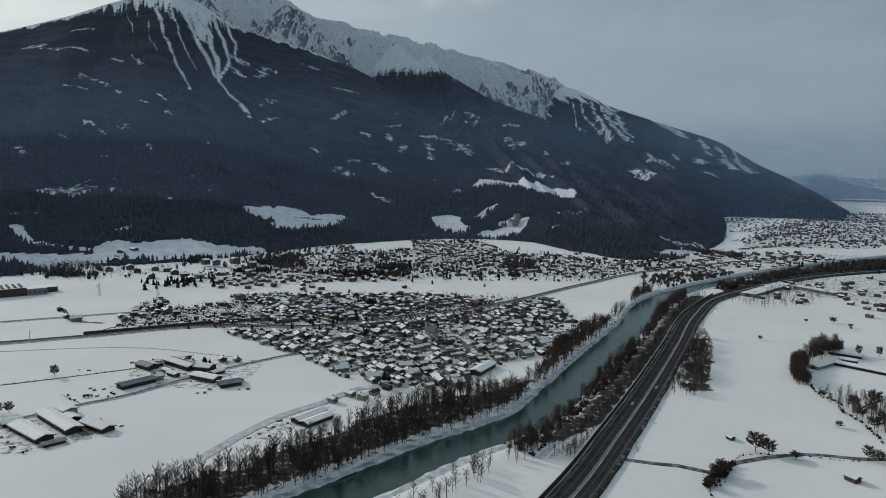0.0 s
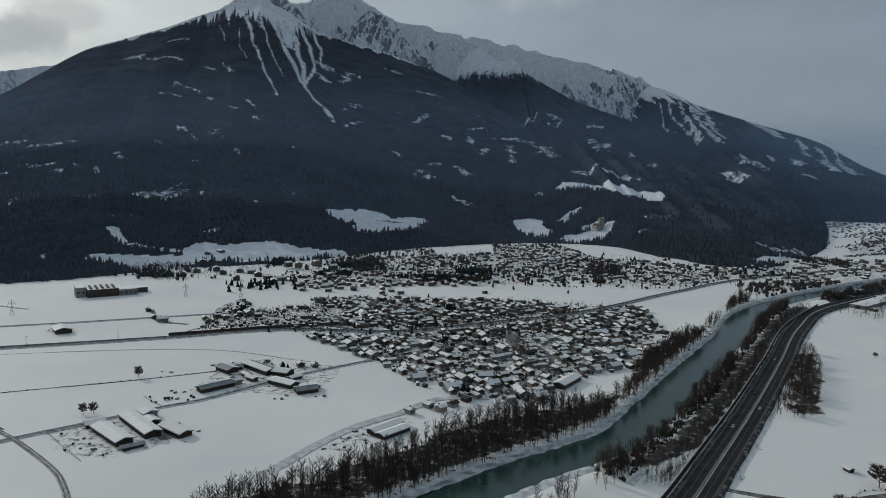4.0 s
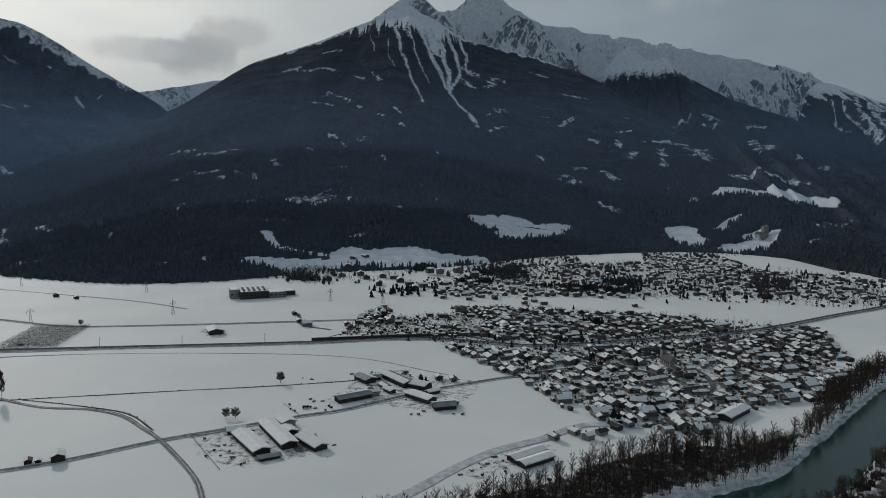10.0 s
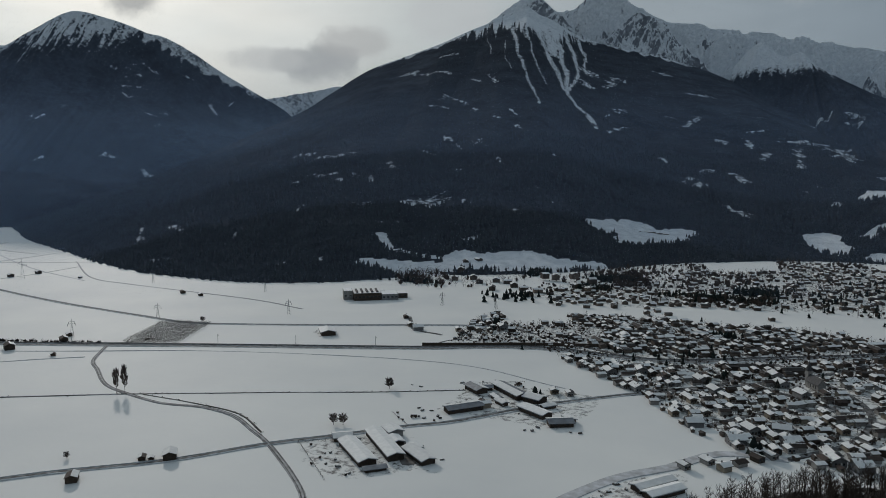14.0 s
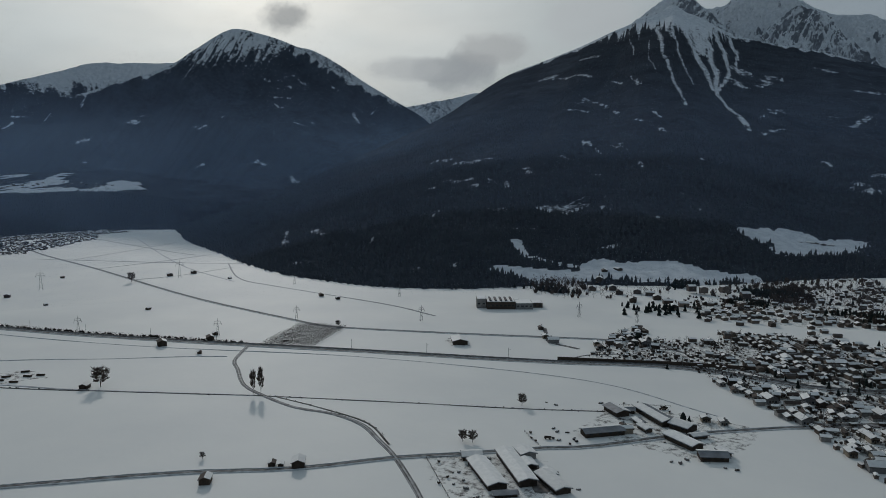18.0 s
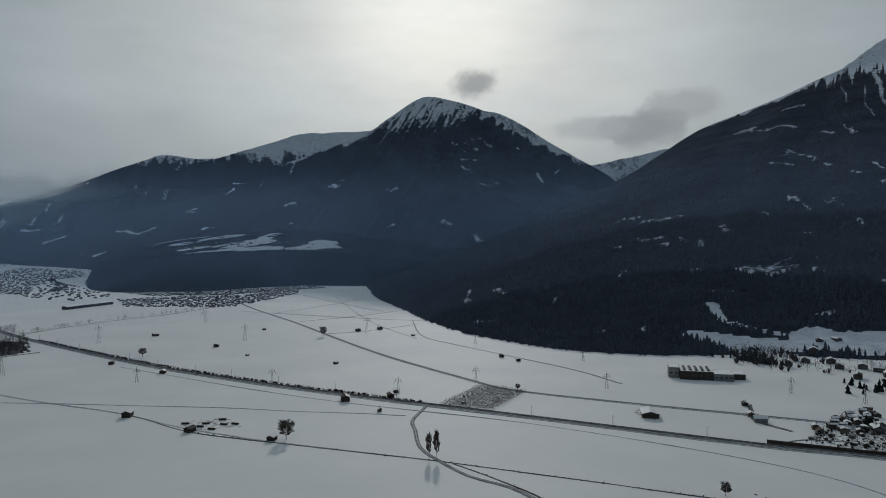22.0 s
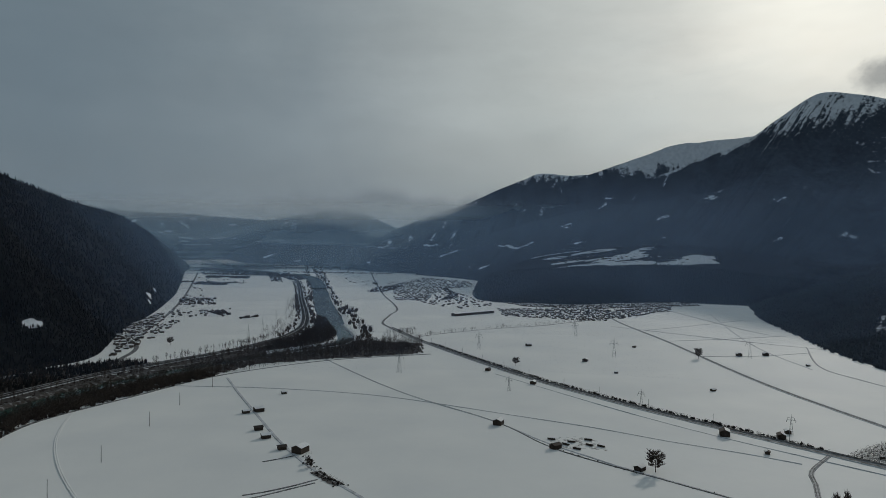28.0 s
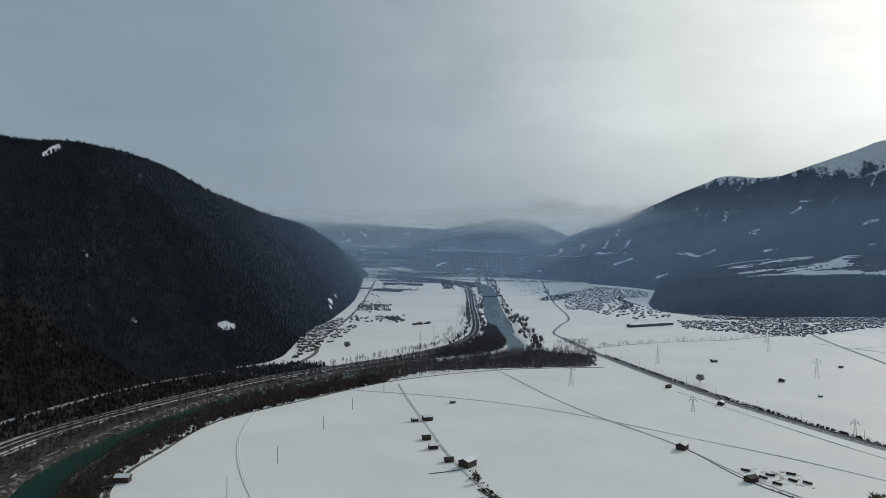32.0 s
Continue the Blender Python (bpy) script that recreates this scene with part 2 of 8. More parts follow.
def snow_ground():
    """Field snow with fine drift relief; brown litter and trodden ground where the mesh's attribute says so, broken up by noise."""
    m = bpy.data.materials.new("valley_snow")
    m.use_nodes = True
    n, l = m.node_tree.nodes, m.node_tree.links
    p = n["Principled BSDF"]
    p.inputs["Roughness"].default_value, p.inputs["Specular IOR Level"].default_value = 0.7, 0.15
    geo = n.new("ShaderNodeNewGeometry")

    def tex(scale, detail, rough=0.5):
        t = n.new("ShaderNodeTexNoise")
        t.inputs["Scale"].default_value, t.inputs["Detail"].default_value, t.inputs["Roughness"].default_value = scale, detail, rough
        l.new(geo.outputs["Position"], t.inputs["Vector"])
        return t
    big, fine, drift = tex(0.009, 8.0), tex(0.16, 8.0, 0.7), tex(0.10, 6.0)
    sn = n.new("ShaderNodeValToRGB")
    sn.color_ramp.elements[0].position, sn.color_ramp.elements[1].position = 0.30, 0.72
    sn.color_ramp.elements[0].color, sn.color_ramp.elements[1].color = (0.86, 0.855, 0.815, 1), (0.765, 0.77, 0.75, 1)
    l.new(big.outputs["Fac"], sn.inputs["Fac"])
    br = n.new("ShaderNodeValToRGB")
    br.color_ramp.elements[0].position, br.color_ramp.elements[1].position = 0.3, 0.7
    br.color_ramp.elements[0].color, br.color_ramp.elements[1].color = (0.034, 0.028, 0.024, 1), (0.080, 0.070, 0.064, 1)
    l.new(drift.outputs["Fac"], br.inputs["Fac"])
    att = n.new("ShaderNodeAttribute")
    att.attribute_name = "litter"
    add = n.new("ShaderNodeMath")
    add.operation = "ADD"
    l.new(att.outputs["Fac"], add.inputs[0])
    l.new(fine.outputs["Fac"], add.inputs[1])
    edge = n.new("ShaderNodeMapRange")
    edge.inputs["From Min"].default_value, edge.inputs["From Max"].default_value = 0.97, 1.12
    l.new(add.outputs[0], edge.inputs["Value"])
    mx = n.new("ShaderNodeMix")
    mx.data_type = "RGBA"
    l.new(edge.outputs[0], mx.inputs["Factor"])
    l.new(sn.outputs["Color"], mx.inputs[6])
    l.new(br.outputs["Color"], mx.inputs[7])
    l.new(mx.outputs[2], p.inputs["Base Color"])
    b = n.new("ShaderNodeBump")
    b.inputs["Strength"].default_value, b.inputs["Distance"].default_value = 0.5, 0.3
    l.new(drift.outputs["Fac"], b.inputs["Height"])
    l.new(b.outputs["Normal"], p.inputs["Normal"])
    return m


SNOW = snow_ground()


def slope_material(name, floor, floor2, rock, ages=(0.66, 1.30)):
    """A mountainside: snow where the mesh's attribute says so, broken up by fine noise, dark woodland floor elsewhere."""
    m = bpy.data.materials.new(name)
    m.use_nodes = True
    n, l = m.node_tree.nodes, m.node_tree.links
    p = n["Principled BSDF"]
    p.inputs["Roughness"].default_value, p.inputs["Specular IOR Level"].default_value = 1.0, 0.0
    geo = n.new("ShaderNodeNewGeometry")
    att = n.new("ShaderNodeAttribute")
    att.attribute_name = "snow"
    fine = n.new("ShaderNodeTexNoise")
    fine.inputs["Scale"].default_value, fine.inputs["Detail"].default_value, fine.inputs["Roughness"].default_value = 0.055, 9.0, 0.74
    l.new(geo.outputs["Position"], fine.inputs["Vector"])
    add = n.new("ShaderNodeMath")
    add.operation = "MULTIPLY_ADD"
    l.new(fine.outputs["Fac"], add.inputs[0])
    add.inputs[1].default_value = 1.2
    l.new(att.outputs["Fac"], add.inputs[2])
    edge = n.new("ShaderNodeMapRange")
    edge.inputs["From Min"].default_value, edge.inputs["From Max"].default_value = 1.05, 1.20
    l.new(add.outputs[0], edge.inputs["Value"])
    wood = n.new("ShaderNodeTexNoise")
    wood.inputs["Scale"].default_value, wood.inputs["Detail"].default_value = 0.06, 10.0
    l.new(geo.outputs["Position"], wood.inputs["Vector"])
    wr = n.new("ShaderNodeValToRGB")
    wr.color_ramp.elements[0].position, wr.color_ramp.elements[1].position = 0.35, 0.68
    wr.color_ramp.elements[0].color, wr.color_ramp.elements[1].color = (*floor, 1), (*floor2, 1)
    wr.color_ramp.elements.new(0.80).color = (*rock, 1)
    l.new(wood.outputs["Fac"], wr.inputs["Fac"])
    stand = n.new("ShaderNodeTexNoise")
    stand.inputs["Scale"].default_value, stand.inputs["Detail"].default_value, stand.inputs["Roughness"].default_value = 0.0075, 6.0, 0.6
    l.new(geo.outputs["Position"], stand.inputs["Vector"])
    age = n.new("ShaderNodeMapRange")
    age.inputs["From Min"].default_value, age.inputs["From Max"].default_value = 0.32, 0.68
    age.inputs["To Min"].default_value, age.inputs["To Max"].default_value = ages
    l.new(stand.outputs["Fac"], age.inputs["Value"])
    grown = n.new("ShaderNodeVectorMath")
    grown.operation = "SCALE"
    l.new(wr.outputs["Color"], grown.inputs[0])
    l.new(age.outputs[0], grown.inputs["Scale"])
    sn = n.new("ShaderNodeValToRGB")
    sn.color_ramp.elements[0].position, sn.color_ramp.elements[1].position = 0.3, 0.7
    sn.color_ramp.elements[0].color, sn.color_ramp.elements[1].color = (0.80, 0.82, 0.84, 1), (0.60, 0.63, 0.66, 1)
    l.new(wood.outputs["Fac"], sn.inputs["Fac"])
    mx = n.new("ShaderNodeMix")
    mx.data_type = "RGBA"
    l.new(edge.outputs[0], mx.inputs["Factor"])
    l.new(grown.outputs[0], mx.inputs[6])
    l.new(sn.outputs["Color"], mx.inputs[7])
    l.new(mx.outputs[2], p.inputs["Base Color"])
    b = n.new("ShaderNodeBump")
    b.inputs["Strength"].default_value, b.inputs["Distance"].default_value = 0.6, 5.0
    l.new(wood.outputs["Fac"], b.inputs["Height"])
    l.new(b.outputs["Normal"], p.inputs["Normal"])
    return m


SLOPE = slope_material("wooded_slope", (0.042, 0.048, 0.057), (0.056, 0.062, 0.072), (0.074, 0.080, 0.090))
# the wooded slope again, darkened to stand in for the river hill's shade
SHADED_SLOPE = slope_material("shade_dark_slope", (0.015, 0.016, 0.017), (0.021, 0.022, 0.023), (0.024, 0.024, 0.025))
# lighter, bluer slope: haze over the far mountains is in the colour
HAZED_SLOPE = slope_material("haze_tint_slope", (0.050, 0.060, 0.076), (0.066, 0.077, 0.094), (0.085, 0.095, 0.112), (0.78, 1.2))
# pale blue-grey: distance haze is put into this slope's colour
HAZE_PALE_SLOPE = slope_material("haze_pale_slope", (0.20, 0.24, 0.29), (0.26, 0.30, 0.35), (0.36, 0.40, 0.44), (0.92, 1.08))
# the terrace's slope colour, with a bluish tint standing in for haze
FAR_SLOPE = slope_material("far_slope_haze_tint", (0.036, 0.042, 0.052), (0.048, 0.055, 0.066), (0.062, 0.070, 0.082))
ALPINE = slope_material("alpine_slope", (0.17, 0.185, 0.21), (0.25, 0.265, 0.29), (0.38, 0.39, 0.41))


# ---- building tools ----
def link_mesh(name, verts, faces, materials, parent=None, slots=None, smooth=False):
    me = bpy.data.meshes.new(name)
    me.from_pydata([tuple(v) for v in verts], [], faces)
    for m in materials:
        me.materials.append(m)
    if slots is not None:
        me.polygons.foreach_set("material_index", slots)
    if smooth:
        me.polygons.foreach_set("use_smooth", [True] * len(me.polygons))
    me.update()
    ob = new(name, me)
    ob.parent = parent
    return ob


def part(name, bm, material, parent=None, label=""):
    me = bpy.data.meshes.new(name)
    bm.to_mesh(me)
    bm.free()
    me.materials.append(material)
    ob = new(name, me)
    ob.parent = parent
    return tagged(ob, label) if label else ob


def thing(name, label, category, m=None, group="", kind=""):
    ob = new(name)
    ob.empty_display_size = 1.0
    if m is not None:
        ob.matrix_basis = m
    return tagged(ob, label, category, group, kind)


def box(bm, x, y, z, sx, sy, sz, rz=0.0, bevel=0.0):
    """A box with its base centre at x, y, z."""
    m = pose(x, y, z + sz / 2, 0, 0, rz) @ Matrix.Diagonal((sx, sy, sz, 1))
    made = bmesh.ops.create_cube(bm, size=1.0, matrix=m)
    if bevel:
        es = list({e for v in made["verts"] for e in v.link_edges})
        bmesh.ops.bevel(bm, geom=es, offset=bevel, segments=1, affect="EDGES", profile=0.5)
    return bm


def rod(bm, a, b, r0, r1, sides=4):
    """A tapered rod from a to b."""
    a, b = Vector(a), Vector(b)
    q = (b - a).to_track_quat("Z", "Y").to_matrix()
    low, top = [], []
    for i in range(sides):
        c = q @ Vector((math.cos(2 * math.pi * i / sides), math.sin(2 * math.pi * i / sides), 0))
        low.append(bm.verts.new(a + c * r0))
        top.append(bm.verts.new(b + c * r1))
    for i in range(sides):
        j = (i + 1) % sides
        bm.faces.new((low[i], low[j], top[j], top[i]))
    bm.faces.new(top)
    bm.faces.new(low[::-1])
    return bm


def curve(points, step):
    """A smooth line (Catmull-Rom) through the points, cut every step metres."""
    p = [np.array(q, float) for q in points]
    p = [2 * p[0] - p[1]] + p + [2 * p[-1] - p[-2]]
    out = []
    for i in range(1, len(p) - 2):
        n = max(1, int(np.linalg.norm(p[i + 1] - p[i]) / step))
        for k in range(n):
            t = k / n
            out.append(0.5 * (2 * p[i] + (p[i + 1] - p[i - 1]) * t + (2 * p[i - 1] - 5 * p[i] + 4 * p[i + 1] - p[i + 2]) * t * t
                              + (3 * p[i] - p[i - 1] - 3 * p[i + 1] + p[i + 2]) * t ** 3))
    out.append(p[-2])
    return np.array(out)


def normals(line):
    d = np.gradient(line[:, :2], axis=0)
    d /= np.maximum(np.linalg.norm(d, axis=1), 1e-6)[:, None]
    return np.stack([-d[:, 1], d[:, 0]], 1)


def rise(x):
    """How far the valley floor climbs towards its far western end."""
    return 92.0 * np.clip((-np.asarray(x, float) - 2300.0) / 1500.0, 0, 1.6) ** 1.5


def ribbon(name, points, offsets, heights, material, step=8.0, jitter=0.0, parent=None, base=0.0):
    """A strip along a line: offsets to its left and heights of its cross-section, from the left edge to the right."""
    line = curve(points, step)
    nr = normals(line)
    rs = np.random.RandomState(len(line))
    k = len(offsets)
    verts = []
    for p, n in zip(line, nr):
        for o, h in zip(offsets, heights):
            j = rs.uniform(-jitter, jitter)
            verts.append((p[0] + n[0] * (o + j), p[1] + n[1] * (o + j), base + h + float(rise(p[0]))))
    faces = [(i * k + j, i * k + j + 1, (i + 1) * k + j + 1, (i + 1) * k + j) for i in range(len(line) - 1) for j in range(k - 1)]
    return link_mesh(name, verts, faces, [material], parent)


def lattice(ix, iy, seed):
    h = (ix.astype(np.int64) * 374761393 + iy.astype(np.int64) * 668265263 + seed * 1442695041) & 0xFFFFFFFF
    h = ((h ^ (h >> 13)) * 1274126177) & 0xFFFFFFFF
    return ((h ^ (h >> 16)) & 0xFFFF) / 65535.0


def grain(x, y, seed=0):
    """Value noise, 0 to 1."""
    x, y = np.asarray(x, float), np.asarray(y, float)
    ix, iy = np.floor(x), np.floor(y)
    fx, fy = x - ix, y - iy
    fx, fy = fx * fx * (3 - 2 * fx), fy * fy * (3 - 2 * fy)
    a, b = lattice(ix, iy, seed), lattice(ix + 1, iy, seed)
    c, d = lattice(ix, iy + 1, seed), lattice(ix + 1, iy + 1, seed)
    return (a * (1 - fx) + b * fx) * (1 - fy) + (c * (1 - fx) + d * fx) * fy


def fbm(x, y, octaves=5, seed=0, gain=0.5):
    s, a, tot = 0.0, 1.0, 0.0
    for o in range(octaves):
        s = s + a * grain(np.asarray(x) * 2 ** o, np.asarray(y) * 2 ** o, seed + o)
        tot += a
        a *= gain
    return s / tot


def near_line(x, y, line):
    """The distance from points to a broken line."""
    best = np.full(np.shape(x), 1e9)
    for a, b in zip(line[:-1], line[1:]):
        d = b[:2] - a[:2]
        t = np.clip(((x - a[0]) * d[0] + (y - a[1]) * d[1]) / max(d @ d, 1e-9), 0, 1)
        best = np.minimum(best, np.hypot(x - a[0] - t * d[0], y - a[1] - t * d[1]))
    return best


def inside(x, y, poly):
    x, y = np.asarray(x, float), np.asarray(y, float)
    hit = np.zeros(x.shape, bool)
    for (ax, ay), (bx, by) in zip(poly, poly[1:] + poly[:1]):
        cross = ((ay > y) != (by > y)) & (x < (bx - ax) * (y - ay) / ((by - ay) or 1e-9) + ax)
        hit ^= cross
    return hit


def smooth(x, a, b):
    t = np.clip((x - a) / (b - a), 0, 1)
    return t * t * (3 - 2 * t)


# ---- the plan: river, roads ----
RIVER = [(1500, 1500), (900, 1230), (520, 1010), (256, 780), (165, 610), (110, 502), (80, 440), (50, 383), (0, 336), (-40, 293), (-120, 215), (-220, 110),
         (-330, -20), (-400, -95), (-480, -150), (-575, -172), (-690, -165), (-805, -137), (-930, -66), (-1060, 30), (-1188, 122), (-1440, 108), (-1960, 75), (-2665, 42), (-3026, 8), (-3192, -48), (-3283, -129), (-3425, -306), (-3524, -485), (-3568, -633)]
HIGHWAY = [(1600, 1300), (1000, 1110), (640, 985), (470, 905), (308, 767), (239, 660), (185, 545), (133, 436), (93, 356), (57, 287), (0, 195), (-100, 65), (-250, -100), (-420, -200), (-580, -235),
           (-730, -208), (-890, -150), (-985, -92), (-1115, -16), (-1291, 38), (-1552, 47), (-2200, 4), (-2702, -30), (-2974, -59), (-3135, -111), (-3205, -190), (-3295, -315), (-3389, -487), (-3435, -604)]
river_line = curve(RIVER, 12.0)
HALF = 13.5

# ---- ground: one snow sheet with the river's bed cut into it ----
def spaced(lo, hi, fine_lo, fine_hi, step, grow=1.10):
    a = list(np.arange(fine_lo, fine_hi + 0.1, step))
    s, p = step, fine_hi
    while p < hi:
        s *= grow
        p += s
        a.append(p)
    s, p = step, fine_lo
    while p > lo:
        s *= grow
        p -= s
        a.insert(0, p)
    return np.array(a)


gx, gy = spaced(-7000, 7000, -1300, 500, 8.0, 1.08), spaced(-7000, 7000, -260, 1000, 8.0, 1.09)
GX, GY = np.meshgrid(gx, gy)
dist = near_line(GX, GY, river_line[::2])
dist = dist - 11.5 * smooth(-GX, 1300, 1700)
GZ = 0.5 * (fbm(GX / 60, GY / 60, 4, 3) - 0.5) - 4.6 * (1 - smooth(dist, HALF - 4, HALF + 5))
GZ += 0.9 * smooth(dist, HALF + 3, HALF + 9) * (1 - smooth(dist, HALF + 12, HALF + 24))
WOODS = ([[(-130, 275), (-113, 300), (-91, 316), (-69, 342), (-44, 372), (-20, 399), (-5, 411), (12, 424), (37, 436), (62, 455), (84, 530), (132, 619), (186, 697), (229, 814), (262, 790), (165, 610), (110, 502), (80, 440), (50, 383), (0, 336), (-40, 293), (-100, 235)]]
        + [[(265, 770), (300, 760), (230, 660), (176, 545), (124, 436), (92, 372), (64, 344), (44, 344), (50, 350), (90, 415), (130, 502), (180, 610), (250, 740)], [(-430, -60), (-478, -110), (-520, -126), (-575, -132), (-673, -132), (-778, -82), (-885, -23), (-960, 16), (-990, 86), (-1030, 226), (-1140, 240), (-1200, 140), (-1180, 40), (-1060, -40), (-960, -100), (-860, -160), (-740, -205), (-600, -230), (-440, -200)]]
        + [[(1000, 1130), (470, 925), (320, 790), (310, 830), (420, 940), (640, 1060), (1000, 1220)], [(-380, -180), (-420, -215), (-580, -250), (-730, -222), (-890, -164), (-985, -106), (-1010, -150), (-950, -240), (-800, -300), (-650, -320), (-380, -400)], [(-1060, 0), (-1200, 56), (-1350, 72), (-1560, 70), (-1440, 100), (-1250, 118), (-1150, 100)], [(150, 430), (172, 432), (204, 520), (222, 575), (205, 575), (180, 520)]])
TOWNS = ([[(-273, 578), (-208, 600), (-106, 508), (-44, 448), (0, 444), (24, 455), (44, 492), (80, 530), (107, 615), (112, 735), (40, 722), (9, 757), (-86, 744), (-175, 765), (-260, 776), (-290, 680)], [(-303, 823), (-224, 960), (-150, 1120), (-60, 1240), (40, 1270), (118, 1260), (213, 1046), (265, 949), (190, 880), (60, 900), (-20, 850), (-125, 810), (-250, 790)]]
        + [[(-1990, 570), (-1880, 720), (-1920, 900), (-1960, 1060), (-1840, 1060), (-1800, 900), (-1760, 740), (-1850, 590)], [(265, 960), (215, 1060), (280, 1060), (420, 1140), (600, 1200), (900, 1060), (900, 950), (640, 820), (470, 700), (430, 760), (340, 850)]])
EAST_PLAIN = [(520, 1240), (760, 1250), (1050, 1500), (1560, 2200), (1300, 2320), (820, 1760), (640, 1480)]
CLEAR = [[(-302, 768), (-242, 788), (-207, 695), (-261, 666)], [(-242, 784), (-160, 800), (-150, 753), (-223, 725)]]
UPPER_FIELDS = [[(-146, 826), (-63, 836), (-48, 772), (-122, 756)], [(71, 1297), (183, 1318), (212, 1101), (111, 1120)], [(-165, 1256), (-59, 1314), (-47, 1169), (-135, 1118)]]
CLEAR += UPPER_FIELDS
litter = np.zeros(GX.shape)
for plots, amount in ((WOODS[:1] + WOODS[6:], 0.64), (WOODS[1:2], 0.66), (WOODS[2:6], 0.86), (TOWNS[:1] + TOWNS[2:3], 0.50), (TOWNS[1:2] + TOWNS[3:], 0.48), ([EAST_PLAIN], 0.50)):
    for q in plots:
        litter = np.maximum(litter, amount * inside(GX, GY, q))
for q in CLEAR:
    litter *= 1 - inside(GX, GY, q)
litter *= smooth(dist, HALF + 3, HALF + 8)
GZ += rise(GX)
YARDS = [[(-246, 348), (-209, 314), (-160, 350), (-200, 392)], [(-212, 424), (-128, 420), (-118, 492), (-200, 496)], [(-588, 264), (-545, 260), (-538, 306), (-578, 304)], [(-505, 453), (-467, 474), (-500, 543), (-544, 528)], [(-108, 350), (-90, 340), (-50, 392), (-70, 402)], [(-395, 580), (-360, 556), (-375, 540), (-398, 556)]]
for q in YARDS:
    litter = np.maximum(litter, 0.48 * inside(GX, GY, q))
w = len(gx)
idx = np.arange(len(gx) * len(gy)).reshape(GX.shape)
quads = np.stack([idx[:-1, :-1], idx[:-1, 1:], idx[1:, 1:], idx[1:, :-1]], -1).reshape(-1, 4)
ground = link_mesh("ground", np.stack([GX, GY, GZ], -1).reshape(-1, 3), quads.tolist(), [SNOW], smooth=True)
la = ground.data.attributes.new("litter", "FLOAT", "POINT")
la.data.foreach_set("value", litter.astype(np.float32).ravel())
tagged(ground, "flat snow-covered valley floor with open fields", "ground", kind="structure")

water = ribbon("water", RIVER, (15.5, 6, -6, -15.5), (-1.9, -1.85, -1.85, -1.9), WATER, 12.0)
far_water = ribbon("far_water", RIVER[21:], (27.5, 10, -10, -27.5), (-1.86, -1.8, -1.8, -1.86), SKY_SHEEN_WATER, 12.0)
bend_water = ribbon("bend_water", RIVER[23:], (27.5, 10, -10, -27.5), (0.8, 0.9, 0.9, 0.8), SKY_SHEEN_WATER, 12.0)
tagged(bend_water, "distant bend of the pale river", "river", kind="structure")
tagged(far_water, "wide pale reach of the river beyond the bend", "river", kind="structure")
tagged(water, "green glacial river between snowy banks", "river", kind="structure")
rs = np.random.RandomState(4)


# ---- mountains ----
def resample(points, n):
    p = np.array(points, float)
    t = np.linspace(0, len(p) - 1, n)
    q = np.array(curve(points, 1e9))
    out = []
    pp = np.vstack([2 * p[0] - p[1], p, 2 * p[-1] - p[-2]])
    for s in t:
        i = min(int(s), len(p) - 2)
        f = s - i
        a, b, c, d = pp[i], pp[i + 1], pp[i + 2], pp[i + 3]
        out.append(0.5 * (2 * b + (c - a) * f + (2 * a - 5 * b + 4 * c - d) * f * f + (3 * b - a - 3 * c + d) * f ** 3))
    return np.array(out)


